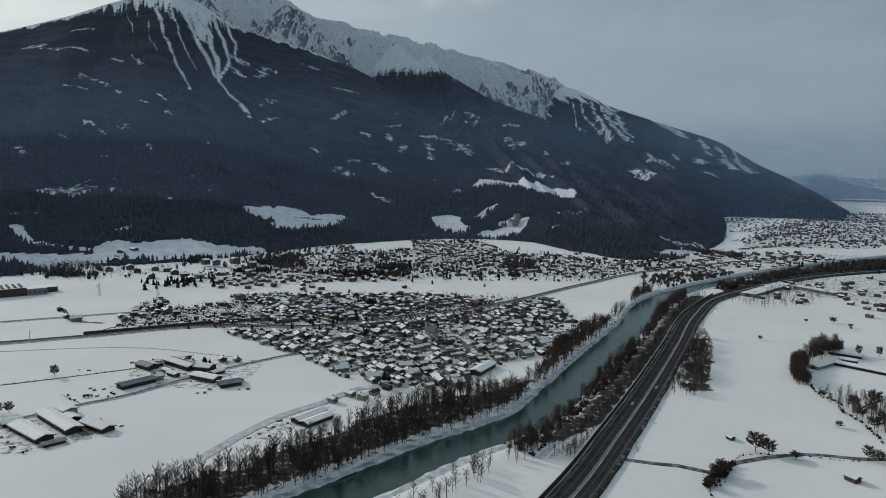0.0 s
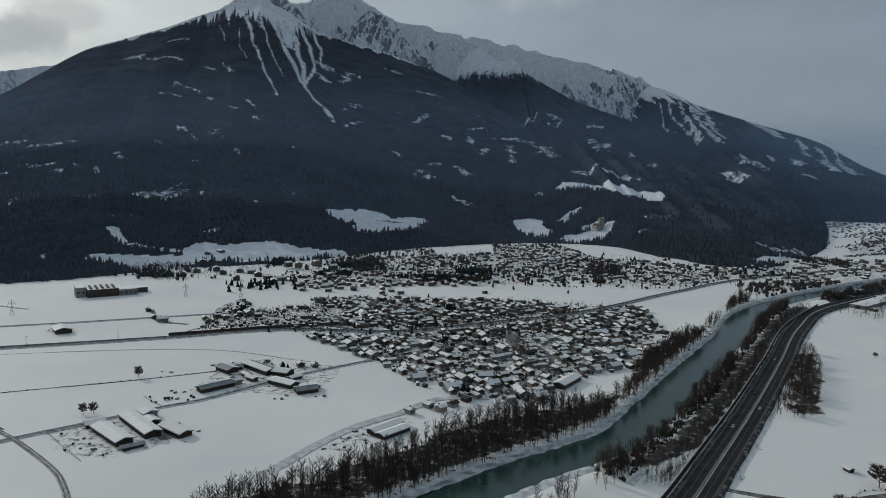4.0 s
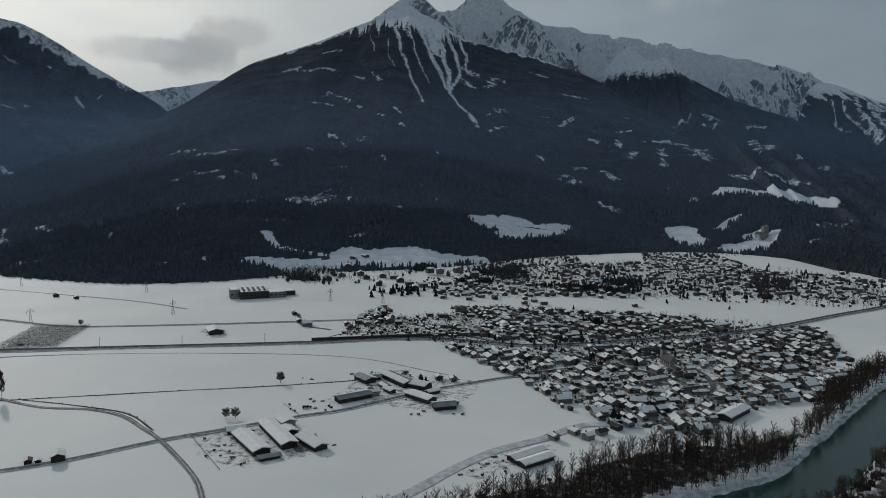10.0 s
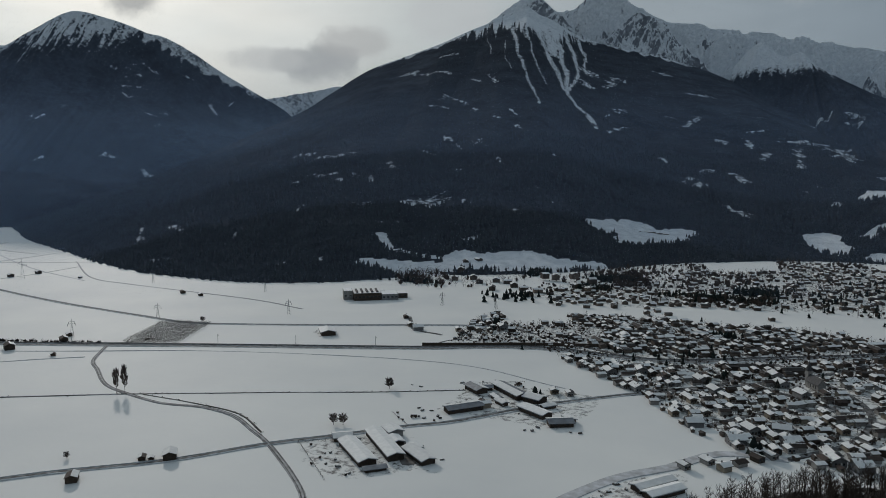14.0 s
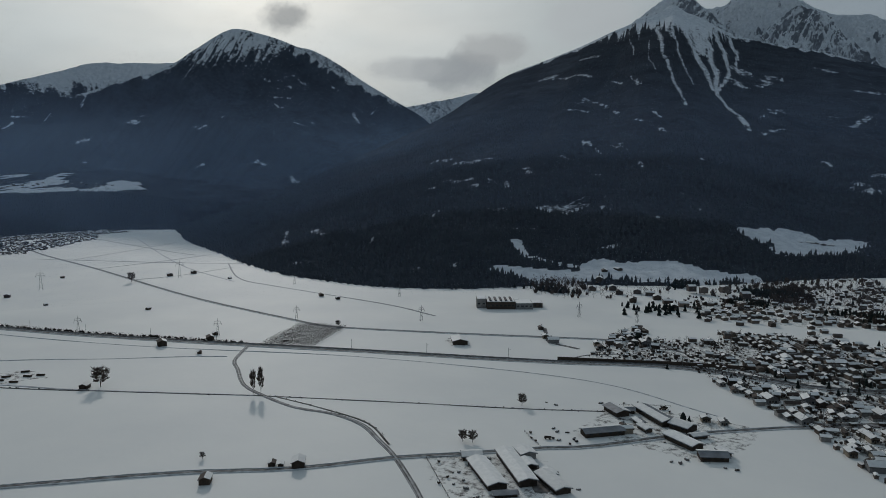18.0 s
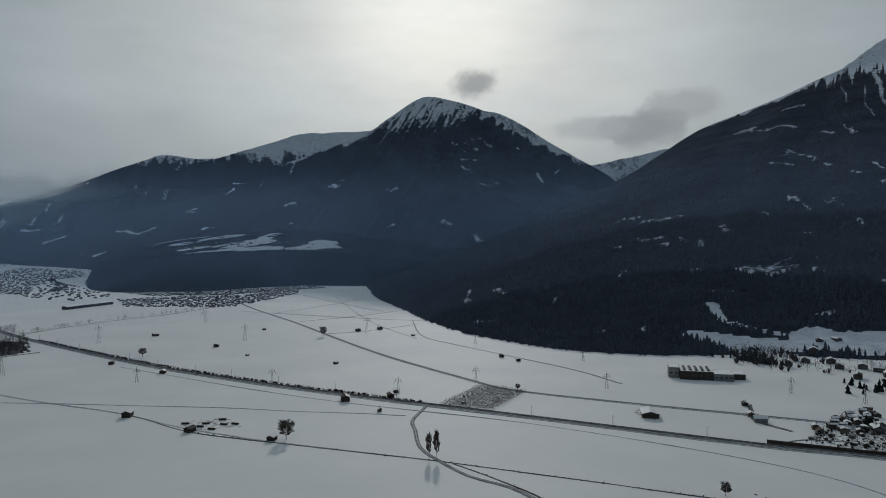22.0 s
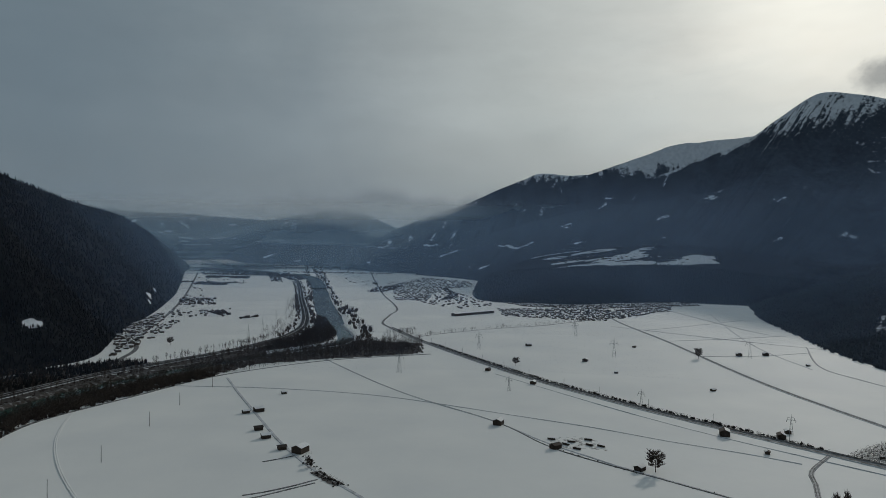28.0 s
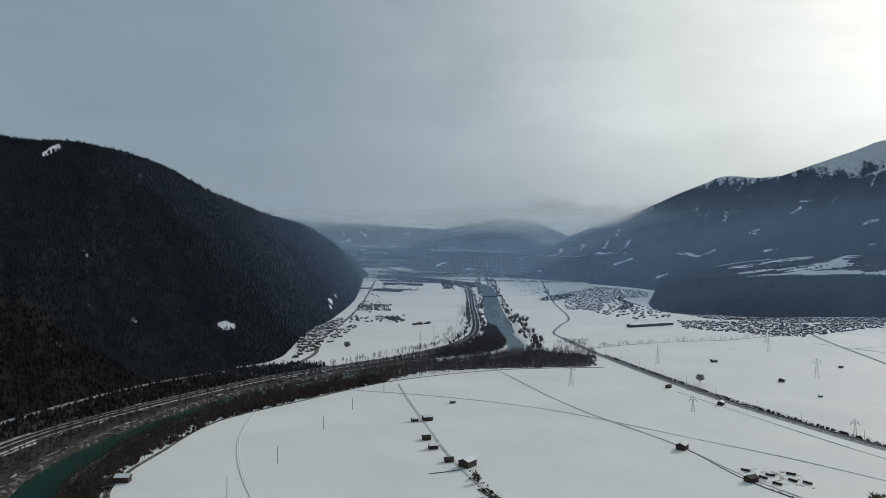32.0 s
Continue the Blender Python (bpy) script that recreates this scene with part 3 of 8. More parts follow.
class Slope:
    """A mountainside spun between a foot line and a ridge line, with spurs and gullies down it, and a back that falls away behind the ridge."""

    def __init__(self, foot, ridge, seed, nu, nv, power=1.15, rough=0.10, spurs=9.0, back=0.35, shelf=None, crags=0.0, dense=None, tips=()):
        self.crags, self.tips = crags, tips
        foot = [f if len(f) == 3 else (*f, -1.0) for f in foot]
        self.f, self.r = resample(foot, nu), resample(ridge, nu)
        self.seed, self.nu, self.nv, self.power, self.rough, self.spurs, self.back, self.shelf = seed, nu, nv, power, rough, spurs, back, shelf
        nb = max(4, nv // 6)
        self.v = np.concatenate([np.linspace(0, 1, nv), 1 + np.linspace(0, 1, nb + 1)[1:] * back])
        self.u = np.linspace(0, 1, nu)
        if dense:
            lo, hi, n = dense
            self.u = np.concatenate([self.u[self.u < lo], np.linspace(lo, hi, n), self.u[self.u > hi]])
        U, V = np.meshgrid(self.u, self.v)
        self.raw_z = np.zeros(U.shape)
        self.xyz = self.at(U, V)

    def at(self, U, V):
        i = np.clip(U * (self.nu - 1), 0, self.nu - 1.001)
        k = i.astype(int)
        t = (i - k)[..., None]
        F = self.f[k] * (1 - t) + self.f[k + 1] * t
        R = self.r[k] * (1 - t) + self.r[k + 1] * t
        xy = F[..., :2] + (R[..., :2] - F[..., :2]) * V[..., None]
        rise = np.maximum(R[..., 2] - F[..., 2], 1.0)
        s = np.clip(V, 0, 1)
        prof = s ** self.power
        if self.shelf:
            a, b = self.shelf
            prof = np.where(s < a, b * smooth(s, 0, a), b + (1 - b) * ((s - a) / (1 - a)))
        z = F[..., 2] + rise * prof
        env = np.sin(np.pi * np.clip(s, 0, 1)) ** 0.8 + 0.12 * smooth(s, 0.8, 1.0)
        gully = np.abs(fbm(U * self.spurs + 0.25 * fbm(xy[..., 0] / 500, xy[..., 1] / 500, 3, self.seed + 7), V * 1.3, 4, self.seed) - 0.5) * 2
        rockn = fbm(xy[..., 0] / 170, xy[..., 1] / 170, 5, self.seed + 20) - 0.5
        z = z + rise * self.rough * env * (gully - 0.3) * 1.3 + np.minimum(rise, 500) * self.rough * 0.55 * env * rockn
        for tip_u, tip_h, tip_w in self.tips:
            z = z + tip_h * np.maximum(0, 1 - np.abs(U - tip_u) / tip_w) * smooth(s, 0.72, 1.0)
        if self.crags:
            x, y = xy[..., 0], xy[..., 1]
            bend = 90 * fbm(x / 260, y / 260, 3, self.seed + 31)
            ribs = 1 - np.abs(2 * fbm((x + bend) / 210, (y + bend) / 420, 5, self.seed + 33, 0.55) - 1)
            fine = 1 - np.abs(2 * fbm(x / 55, y / 120, 4, self.seed + 35, 0.6) - 1)
            z = z + self.crags * (np.sin(np.pi * np.clip(s, 0, 1)) ** 0.6 + 0.10) * ((ribs - 0.75) * 1.6 + (fine - 0.75) * 0.5)
        z = z - np.clip(V - 1, 0, 9) * rise * 1.6
        if z.shape == self.raw_z.shape:
            self.raw_z = z
        return self.pull_in(np.concatenate([xy, z[..., None]], -1))

    @staticmethod
    def pull_in(p, eye=np.array((-50.0, 60.0, 137.0)), start=3400.0, squeeze=0.295):
        """Draws the far ranges nearer, at the same bearing and elevation."""
        d = p - eye
        r = np.hypot(d[..., 0], d[..., 1])
        k = np.where(r > start, (start + (r - start) * squeeze) / np.maximum(r, 1), 1.0)
        return eye + d * k[..., None]

    def build(self, name, material, snow, label):
        nv, nu = self.xyz.shape[:2]
        idx = np.arange(nv * nu).reshape(nv, nu)
        q = np.stack([idx[:-1, :-1], idx[:-1, 1:], idx[1:, 1:], idx[1:, :-1]], -1).reshape(-1, 4)
        ob = link_mesh(name, self.xyz.reshape(-1, 3), q.tolist(), [material], smooth=True)
        a = ob.data.attributes.new("snow", "FLOAT", "POINT")
        a.data.foreach_set("value", np.clip(snow, 0, 1).astype(np.float32).ravel())
        return tagged(ob, label, "mountain", kind="structure")


def clearings(x, y, patches):
    """How far points lie inside the woodland clearings (x, y, half length, half width, turn in degrees); above 0 is inside."""
    out = np.full(np.shape(x), -9.0)
    wob = 0.9 * (fbm(x / 35, y / 35, 4, 77) - 0.5)
    for cx, cy, a, b, turn in patches:
        c, s = math.cos(radians(turn)), math.sin(radians(turn))
        dx, dy = x - cx, y - cy
        out = np.maximum(out, 1 - np.hypot((dx * c + dy * s) / a, (-dx * s + dy * c) / b) + wob)
    return out


main_mountain = Slope(
    [(-1960, 1260), (-1500, 1010), (-1240, 899), (-904, 767), (-688, 741), (-560, 790), (-470, 900), (-330, 1000), (-180, 1200), (0, 1320), (150, 1300), (230, 1130), (310, 1050), (420, 1150), (600, 1500)],
    [(-1720, 1700, 180), (-1633, 2099, 345), (-1716, 2413, 449), (-1750, 2752, 588), (-1674, 2916, 660), (-1563, 3091, 743), (-1438, 3261, 840), (-1278, 3488, 945), (-1000, 3480, 782),
     (-587, 3429, 643), (-358, 3309, 541), (-171, 3174, 414), (66, 2928, 292), (334, 2506, 158), (537, 1954, 42)], 11, 560, 330, 1.12, 0.032, 13.0, dense=(0.43, 0.58, 420), tips=((0.494, 14.0, 0.016), (0.478, -14.0, 0.02), (0.515, -12.0, 0.02), (0.447, 8.0, 0.008)))
second_mountain = Slope(
    [(-420, 2700), (-250, 2300), (-100, 2100), (0, 1900), (200, 1300), (330, 1080), (460, 1210), (574, 1429), (700, 1750)],
    [(-389, 4190, 707), (-268, 4200, 818), (-156, 4105, 727), (-74, 4057, 732), (-4, 4007, 660), (258, 3920, 492), (527, 3892, 393), (864, 3831, 250), (1150, 3700, 150)], 23, 220, 130, 1.05, 0.09, 18.0)
third_mountain = Slope(
    [(540, 1400), (600, 1520), (660, 1650), (720, 1800), (788, 2000), (860, 2010), (930, 2000), (1010, 1975), (1090, 1930)],
    [(500, 4400, 300), (597, 4359, 430), (724, 4340, 606), (1009, 4290, 490), (1301, 4200, 385), (1510, 3950, 285), (1460, 3330, 160), (1330, 2694, 90), (1150, 2010, 22)], 31, 210, 120, 1.0, 0.06, 14.0)
snow_range = Slope(
    [(-2100, 3900, 500), (-1500, 4000, 500), (-1250, 4050, 500), (-1000, 4050, 450), (-700, 4050, 400), (-350, 4050, 350), (-100, 4000, 300), (250, 3950, 250), (600, 3950, 200), (850, 3980, 150), (1000, 4000, 100)],
    [(-1717, 4444, 1098), (-1583, 4497, 1114), (-1458, 4541, 1150), (-1397, 4562, 1156), (-1347, 4578, 1196), (-1280, 4598, 1257), (-1206, 4619, 1278), (-1111, 4645, 1250), (-1049, 4661, 1192), (-957, 4682, 1140), (-821, 4710, 1065), (-637, 4742, 1042), (-581, 4750, 1015), (-456, 4765, 995), (-391, 4772, 967), (-343, 4777, 981), (-232, 4785, 957), (-168, 4789, 923), (-85, 4792, 921), (2, 4794, 889), (122, 4794, 871), (297, 4789, 829), (438, 4780, 800), (542, 4771, 767), (559, 4672, 751), (689, 4658, 700), (792, 4644, 643), (899, 4627, 530)], 41, 560, 140, 0.9, 0.05, 22.0, 0.06, crags=170.0)
rock_pyramid = Slope(
    [(-1250, 3500, 640), (-1150, 3560, 640), (-1040, 3600, 620), (-900, 3640, 590), (-760, 3660, 540), (-640, 3690, 480), (-520, 3720, 420), (-400, 3740, 360)],
    [(-1137, 4040, 788), (-1063, 4061, 848), (-1005, 4077, 923), (-947, 4092, 973), (-880, 4109, 1025), (-829, 4120, 999), (-739, 4139, 943), (-708, 4145, 891), (-647, 4156, 816), (-572, 4169, 752), (-512, 4178, 684), (-453, 4186, 645), (-350, 4197, 567)], 43, 260, 130, 0.9, 0.07, 20.0, 0.3, crags=170.0)
rear_summit = Slope(
    [(-1900, 3300, 600), (-1700, 3400, 640), (-1500, 3500, 700), (-1350, 3550, 700), (-1200, 3560, 650)],
    [(-1700, 3785, 865), (-1586, 3837, 998), (-1528, 3862, 1056), (-1476, 3884, 1095), (-1404, 3912, 1118), (-1363, 3928, 1093), (-1309, 3947, 1041), (-1265, 3963, 1006), (-1189, 3988, 907)], 45, 200, 100, 1.0, 0.05, 10.0, 0.3, crags=60.0)
gorge_mountain = Slope(
    [(-1800, 1200), (-1850, 1230), (-1900, 1250), (-1980, 1240), (-2050, 1220), (-2120, 1180), (-2200, 1120), (-2260, 1050), (-2330, 960), (-2420, 850), (-2540, 740), (-2860, 650, 8), (-3030, 570, 16), (-3150, 430, 24)],
    [(-1900, 2500, 250), (-2321, 2899, 433), (-2568, 2816, 584), (-2913, 2753, 753), (-3069, 2729, 851), (-3228, 2615, 925), (-3374, 2504, 948), (-3392, 2302, 822), (-3391, 2116, 703),
     (-3386, 1705, 539), (-3331, 1321, 404), (-3316, 1046, 302), (-3277, 791, 227), (-3350, 480, 110)], 53, 320, 150, 1.2, 0.05, 20.0)
shoulder_mountain = Slope(
    [(-3100, 2200), (-3200, 2000), (-3200, 1800), (-3200, 1600), (-3250, 1350), (-3300, 1100), (-3350, 900)],
    [(-3870, 2560, 830), (-3994, 2271, 802), (-4076, 2114, 796), (-4151, 1955, 740), (-4269, 1668, 637), (-4335, 1477, 581), (-4400, 1200, 470)], 61, 180, 90, 1.0, 0.08, 12.0, 0.2)
far_shoulder = Slope(
    [(-3300, 1300), (-3320, 1150), (-3350, 1000), (-3380, 850), (-3400, 700), (-3450, 540), (-3500, 420), (-3600, 320), (-3700, 260), (-3800, 200), (-3900, 150)],
    [(-4370, 1690, 640), (-4419, 1549, 634), (-4465, 1402, 650), (-4499, 1280, 612), (-4537, 1100, 538), (-4571, 940, 462), (-4599, 770, 405), (-4621, 600, 345), (-4637, 452, 285), (-4647, 276, 218), (-4649, 97, 165)], 67, 240, 100, 1.0, 0.11, 12.0, 0.05)
gorge_back = Slope(
    [(-3000, 2700, 300), (-2900, 2900, 250), (-2800, 3000, 200), (-2650, 3200, 150), (-2500, 3350, 100)],
    [(-3560, 2900, 930), (-3447, 3056, 943), (-3330, 3185, 885), (-3138, 3379, 712), (-2889, 3597, 517)], 71, 140, 90, 1.0, 0.08, 10.0, 0.2)
gorge_end = Slope(
    [(-2900, 2900, 100), (-2800, 3000, 100), (-2700, 3100, 100), (-2600, 3200, 100), (-2500, 3300, 100), (-2400, 3400, 100)],
    [(-3520, 3420, 500), (-3291, 3646, 590), (-3105, 3807, 640), (-2945, 3934, 680), (-2784, 4051, 720), (-2600, 4170, 760)], 73, 120, 60, 1.0, 0.20, 12.0, 0.15)
river_hill = Slope(
    [(260, -330), (-100, -400), (-350, -370), (-520, -325), (-652, -303), (-799, -285), (-950, -230), (-1050, -198), (-1300, -240), (-1806, -306), (-2587, -425), (-3600, -560), (-4674, -727)],
    [(100, -1000, 420), (-350, -900, 420), (-620, -780, 380), (-820, -660, 330), (-1011, -581, 304), (-1120, -556, 316), (-1230, -530, 316), (-1360, -515, 305), (-1640, -543, 285), (-2172, -617, 277),
     (-2789, -656, 262), (-3510, -680, 170), (-4640, -745, 4)], 83, 320, 90, 1.0, 0.05, 22.0, 0.5)
valley_wall = Slope(
    [(2300, 1500), (1900, 700), (1300, 0), (800, -300), (260, -330)],
    [(3300, 1300, 700), (2800, 300, 800), (2000, -600, 800), (1000, -1000, 700), (100, -1000, 420)], 85, 120, 50, 1.0, 0.07, 9.0, 0.4)
terrace = Slope(
    [(-2790, 630, 6), (-2433, 556), (-2060, 532), (-1900, 726), (-1962, 918), (-1930, 1080), (-1800, 1200), (-1600, 1400)],
    [(-2880, 722, 60), (-2840, 880, 122), (-2740, 1060, 152), (-2660, 1220, 168), (-2540, 1400, 172), (-2400, 1540, 156), (-2180, 1640, 122), (-1850, 1900, 96)], 89, 260, 110, 1.0, 0.05, 9.0, 0.3, shelf=(0.34, 0.58))
valley_end = Slope(
    [(-4321, -1508, 69), (-4474, -1206, 84), (-4589, -948, 91), (-4657, -669, 96), (-4707, -381, 101), (-4739, -88, 110)],
    [(-4764, -1678, 433), (-4895, -1334, 419), (-4997, -1124, 406), (-5057, -897, 402), (-5106, -665, 385), (-5145, -427, 371), (-5179, -107, 362)], 91, 320, 120, 1.0, 0.05, 14.0, 0.02)
end_hill = Slope(
    [(-4424, -910, 128), (-4474, -710, 164), (-4528, -435, 190), (-4530, -152, 192), (-4481, 164, 182), (-4409, 468, 169), (-4253, 714, 143)],
    [(-4767, -1065, 179), (-4824, -850, 211), (-4857, -703, 247), (-4898, -479, 317), (-4924, -289, 365), (-4942, -98, 401), (-4953, 94, 425), (-4922, 285, 401), (-4884, 472, 324), (-4804, 650, 236), (-4756, 789, 173)], 92, 320, 120, 1.0, 0.05, 12.0, 0.02)
low_spur = Slope(
    [(-3653, -504, 107), (-3601, -425, 108), (-3551, -321, 90), (-3514, -98, 84), (-3433, 119, 78), (-3340, 272, 53), (-3225, 463, 50)],
    [(-4188, -592, 110), (-4206, -502, 127), (-4225, -399, 183), (-4252, -203, 194), (-4202, -4, 191), (-4142, 158, 185), (-3939, 336, 174), (-3660, 513, 164)], 97, 260, 80, 0.8, 0.05, 10.0, 0.2)
east_end = Slope(
    [(1500, 3300), (1900, 3400), (2300, 3300), (2700, 3000)],
    [(1900, 4300, 60), (2180, 4170, 110), (2330, 4080, 95), (2700, 3900, 70)], 99, 100, 40, 1.2, 0.1, 8.0, 0.1)


# ---- translucent shells that imitate thin blue valley haze, under the inversion ----
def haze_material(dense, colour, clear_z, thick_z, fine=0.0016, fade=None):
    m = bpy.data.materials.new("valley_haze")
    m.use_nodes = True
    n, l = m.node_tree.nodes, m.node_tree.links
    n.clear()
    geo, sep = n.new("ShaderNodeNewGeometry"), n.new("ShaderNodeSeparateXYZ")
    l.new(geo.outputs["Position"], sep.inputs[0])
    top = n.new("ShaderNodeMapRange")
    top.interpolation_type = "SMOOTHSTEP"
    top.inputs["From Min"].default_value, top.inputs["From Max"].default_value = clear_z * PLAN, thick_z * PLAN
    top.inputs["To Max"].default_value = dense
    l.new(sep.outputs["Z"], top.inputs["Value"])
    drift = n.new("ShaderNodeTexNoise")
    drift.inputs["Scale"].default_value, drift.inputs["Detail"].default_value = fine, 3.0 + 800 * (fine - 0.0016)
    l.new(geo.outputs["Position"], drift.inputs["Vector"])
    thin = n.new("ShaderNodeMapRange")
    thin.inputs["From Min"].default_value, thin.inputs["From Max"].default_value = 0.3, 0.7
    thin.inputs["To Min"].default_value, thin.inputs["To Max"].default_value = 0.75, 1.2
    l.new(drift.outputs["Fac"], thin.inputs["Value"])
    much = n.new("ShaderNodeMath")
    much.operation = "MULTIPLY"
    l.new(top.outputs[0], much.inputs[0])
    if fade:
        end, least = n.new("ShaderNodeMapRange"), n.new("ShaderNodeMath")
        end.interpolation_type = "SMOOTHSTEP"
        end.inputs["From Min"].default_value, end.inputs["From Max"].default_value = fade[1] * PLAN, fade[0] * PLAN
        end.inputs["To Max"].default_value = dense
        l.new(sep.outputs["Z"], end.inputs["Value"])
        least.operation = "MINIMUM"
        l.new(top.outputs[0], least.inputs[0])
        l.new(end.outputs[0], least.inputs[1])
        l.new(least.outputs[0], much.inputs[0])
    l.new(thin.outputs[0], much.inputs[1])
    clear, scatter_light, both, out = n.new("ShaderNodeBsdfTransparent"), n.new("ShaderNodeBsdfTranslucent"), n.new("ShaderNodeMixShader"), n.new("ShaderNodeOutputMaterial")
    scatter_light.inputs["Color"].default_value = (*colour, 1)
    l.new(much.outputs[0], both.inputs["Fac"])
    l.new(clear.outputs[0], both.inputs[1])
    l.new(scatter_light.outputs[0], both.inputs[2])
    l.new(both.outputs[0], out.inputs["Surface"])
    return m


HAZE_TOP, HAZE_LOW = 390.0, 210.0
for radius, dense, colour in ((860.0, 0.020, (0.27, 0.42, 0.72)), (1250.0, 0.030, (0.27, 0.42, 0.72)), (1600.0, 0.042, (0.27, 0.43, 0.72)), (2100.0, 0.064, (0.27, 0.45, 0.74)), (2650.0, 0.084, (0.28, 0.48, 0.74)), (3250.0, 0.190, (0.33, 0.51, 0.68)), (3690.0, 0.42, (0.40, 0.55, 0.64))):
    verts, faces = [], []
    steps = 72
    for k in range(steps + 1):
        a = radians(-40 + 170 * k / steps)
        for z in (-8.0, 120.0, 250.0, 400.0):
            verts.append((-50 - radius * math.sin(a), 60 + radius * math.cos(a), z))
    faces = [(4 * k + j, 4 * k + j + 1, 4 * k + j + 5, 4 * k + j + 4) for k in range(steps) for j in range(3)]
    bank = link_mesh("haze_shell", verts, faces, [haze_material(dense, colour, HAZE_TOP, HAZE_LOW)], smooth=True)
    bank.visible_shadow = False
    tagged(bank, "translucent blue shell imitating thin haze in the valley air", "haze", kind="structure")

# low cloud lying on the hills at the valley's end
verts, cols, rows_up = [], 40, 7
for k in range(cols + 1):
    a = radians(70 + 54 * k / cols)
    for j in range(rows_up):
        verts.append((-50 - 3640 * math.sin(a), 60 + 3640 * math.cos(a), 250 + 30 * j))
cloud_bank = link_mesh("cloud_bank", verts, [(rows_up * k + j, rows_up * k + j + 1, rows_up * (k + 1) + j + 1, rows_up * (k + 1) + j) for k in range(cols) for j in range(rows_up - 1)], [haze_material(0.62, (0.50, 0.56, 0.58), 262, 345, 0.004, (350, 428))], smooth=True)
cloud_bank.visible_shadow = False
tagged(cloud_bank, "grey low cloud lying on the distant hills", "cloud", kind="structure")


def fast_mesh(name, verts, tris, materials, slots=None):
    """A mesh from arrays of vertices and triangles."""
    me = bpy.data.meshes.new(name)
    n, k = len(verts), len(tris)
    me.vertices.add(n)
    me.vertices.foreach_set("co", np.asarray(verts, np.float32).ravel())
    me.loops.add(k * 3)
    me.loops.foreach_set("vertex_index", np.asarray(tris, np.int32).ravel())
    me.polygons.add(k)
    me.polygons.foreach_set("loop_start", np.arange(0, k * 3, 3, dtype=np.int32))
    for m in materials:
        me.materials.append(m)
    if slots is not None:
        me.polygons.foreach_set("material_index", np.asarray(slots, np.int32))
    me.polygons.foreach_set("use_smooth", np.zeros(k, bool))
    me.update(calc_edges=True)
    me.validate()
    return me


def scatter(name, template, places, material):
    """Copies of a template (vertices, triangles) at rows of x, y, z, width, height, turn, joined into one mesh."""
    tv, tf = np.asarray(template[0], float), np.asarray(template[1], int)
    p = np.asarray(places, float)
    c, s = np.cos(p[:, 5])[:, None], np.sin(p[:, 5])[:, None]
    x = (tv[None, :, 0] * c - tv[None, :, 1] * s) * p[:, 3:4] + p[:, 0:1]
    y = (tv[None, :, 0] * s + tv[None, :, 1] * c) * p[:, 3:4] + p[:, 1:2]
    z = tv[None, :, 2] * p[:, 4:5] + p[:, 2:3]
    v = np.stack([x, y, z], -1).reshape(-1, 3)
    f = (tf[None] + (np.arange(len(p)) * len(tv))[:, None, None]).reshape(-1, 3)
    return v, f


def joined(name, pieces, materials, label, category):
    """One object of kind stuff from (vertices, triangles, slot) pieces."""
    vs, fs, ss, n = [], [], [], 0
    for v, f, s in pieces:
        vs.append(v)
        fs.append(np.asarray(f) + n)
        ss.append(np.full(len(f), s))
        n += len(v)
    ob = new(name, fast_mesh(name, np.vstack(vs), np.vstack(fs), materials, np.concatenate(ss)))
    if category == "forest":
        ob.data.polygons.foreach_set("use_smooth", np.ones(len(ob.data.polygons), bool))
    return tagged(ob, label, category, kind="stuff")


def conifer(rs, tiers=3, sides=5):
    """A spruce, 1 m high and about 1 m across: ragged tiers, open below."""
    v, f = [], []
    for k in range(tiers):
        z0, z1 = 0.06 + 0.30 * k, min(1.0, 0.52 + 0.27 * k)
        r = 0.52 * (1 - 0.29 * k)
        n = len(v)
        for i in range(sides):
            a = 2 * math.pi * (i + 0.5 * k) / sides + rs.uniform(-0.2, 0.2)
            q = r * rs.uniform(0.7, 1.15)
            v.append((q * math.cos(a), q * math.sin(a), z0 + rs.uniform(-0.05, 0.05)))
        v.append((0, 0, z1))
        f += [(n + i, n + (i + 1) % sides, n + sides) for i in range(sides)]
    return v, f


CONIFERS = [conifer(np.random.RandomState(k), 2, 5) for k in range(5)]
CONIFERS_FAR = [conifer(np.random.RandomState(10 + k), 2, 4) for k in range(4)]

# ---- snow on the slopes ----
# clearings in the woods: a line from x, y to x, y, and half a width
GLADES_FAR_WEST = [(-1404, 2477, -1386, 2500, 41), (-1349, 2716, -1305, 2705, 35), (-1344, 2458, -1150, 2348, 18), (-1116, 1454, -1064, 1429, 21), (-1044, 2081, -907, 1967, 16), (-1037, 2274, -967, 2210, 7), (-1036, 977, -968, 941, 12), (-1025, 1402, -963, 1449, 33), (-1013, 1981, -1015, 2036, 17), (-1009, 2324, -900, 2169, 12), (-1006, 890, -1147, 1014, 7), (-995, 1907, -954, 1934, 14), (-942, 1220, -921, 1215, 10), (-936, 1249, -895, 1283, 20), (-878, 802, -849, 812, 9), (-867, 1920, -847, 1902, 6), (-849, 1244, -850, 1254, 14), (-846, 1291, -823, 1285, 14)]
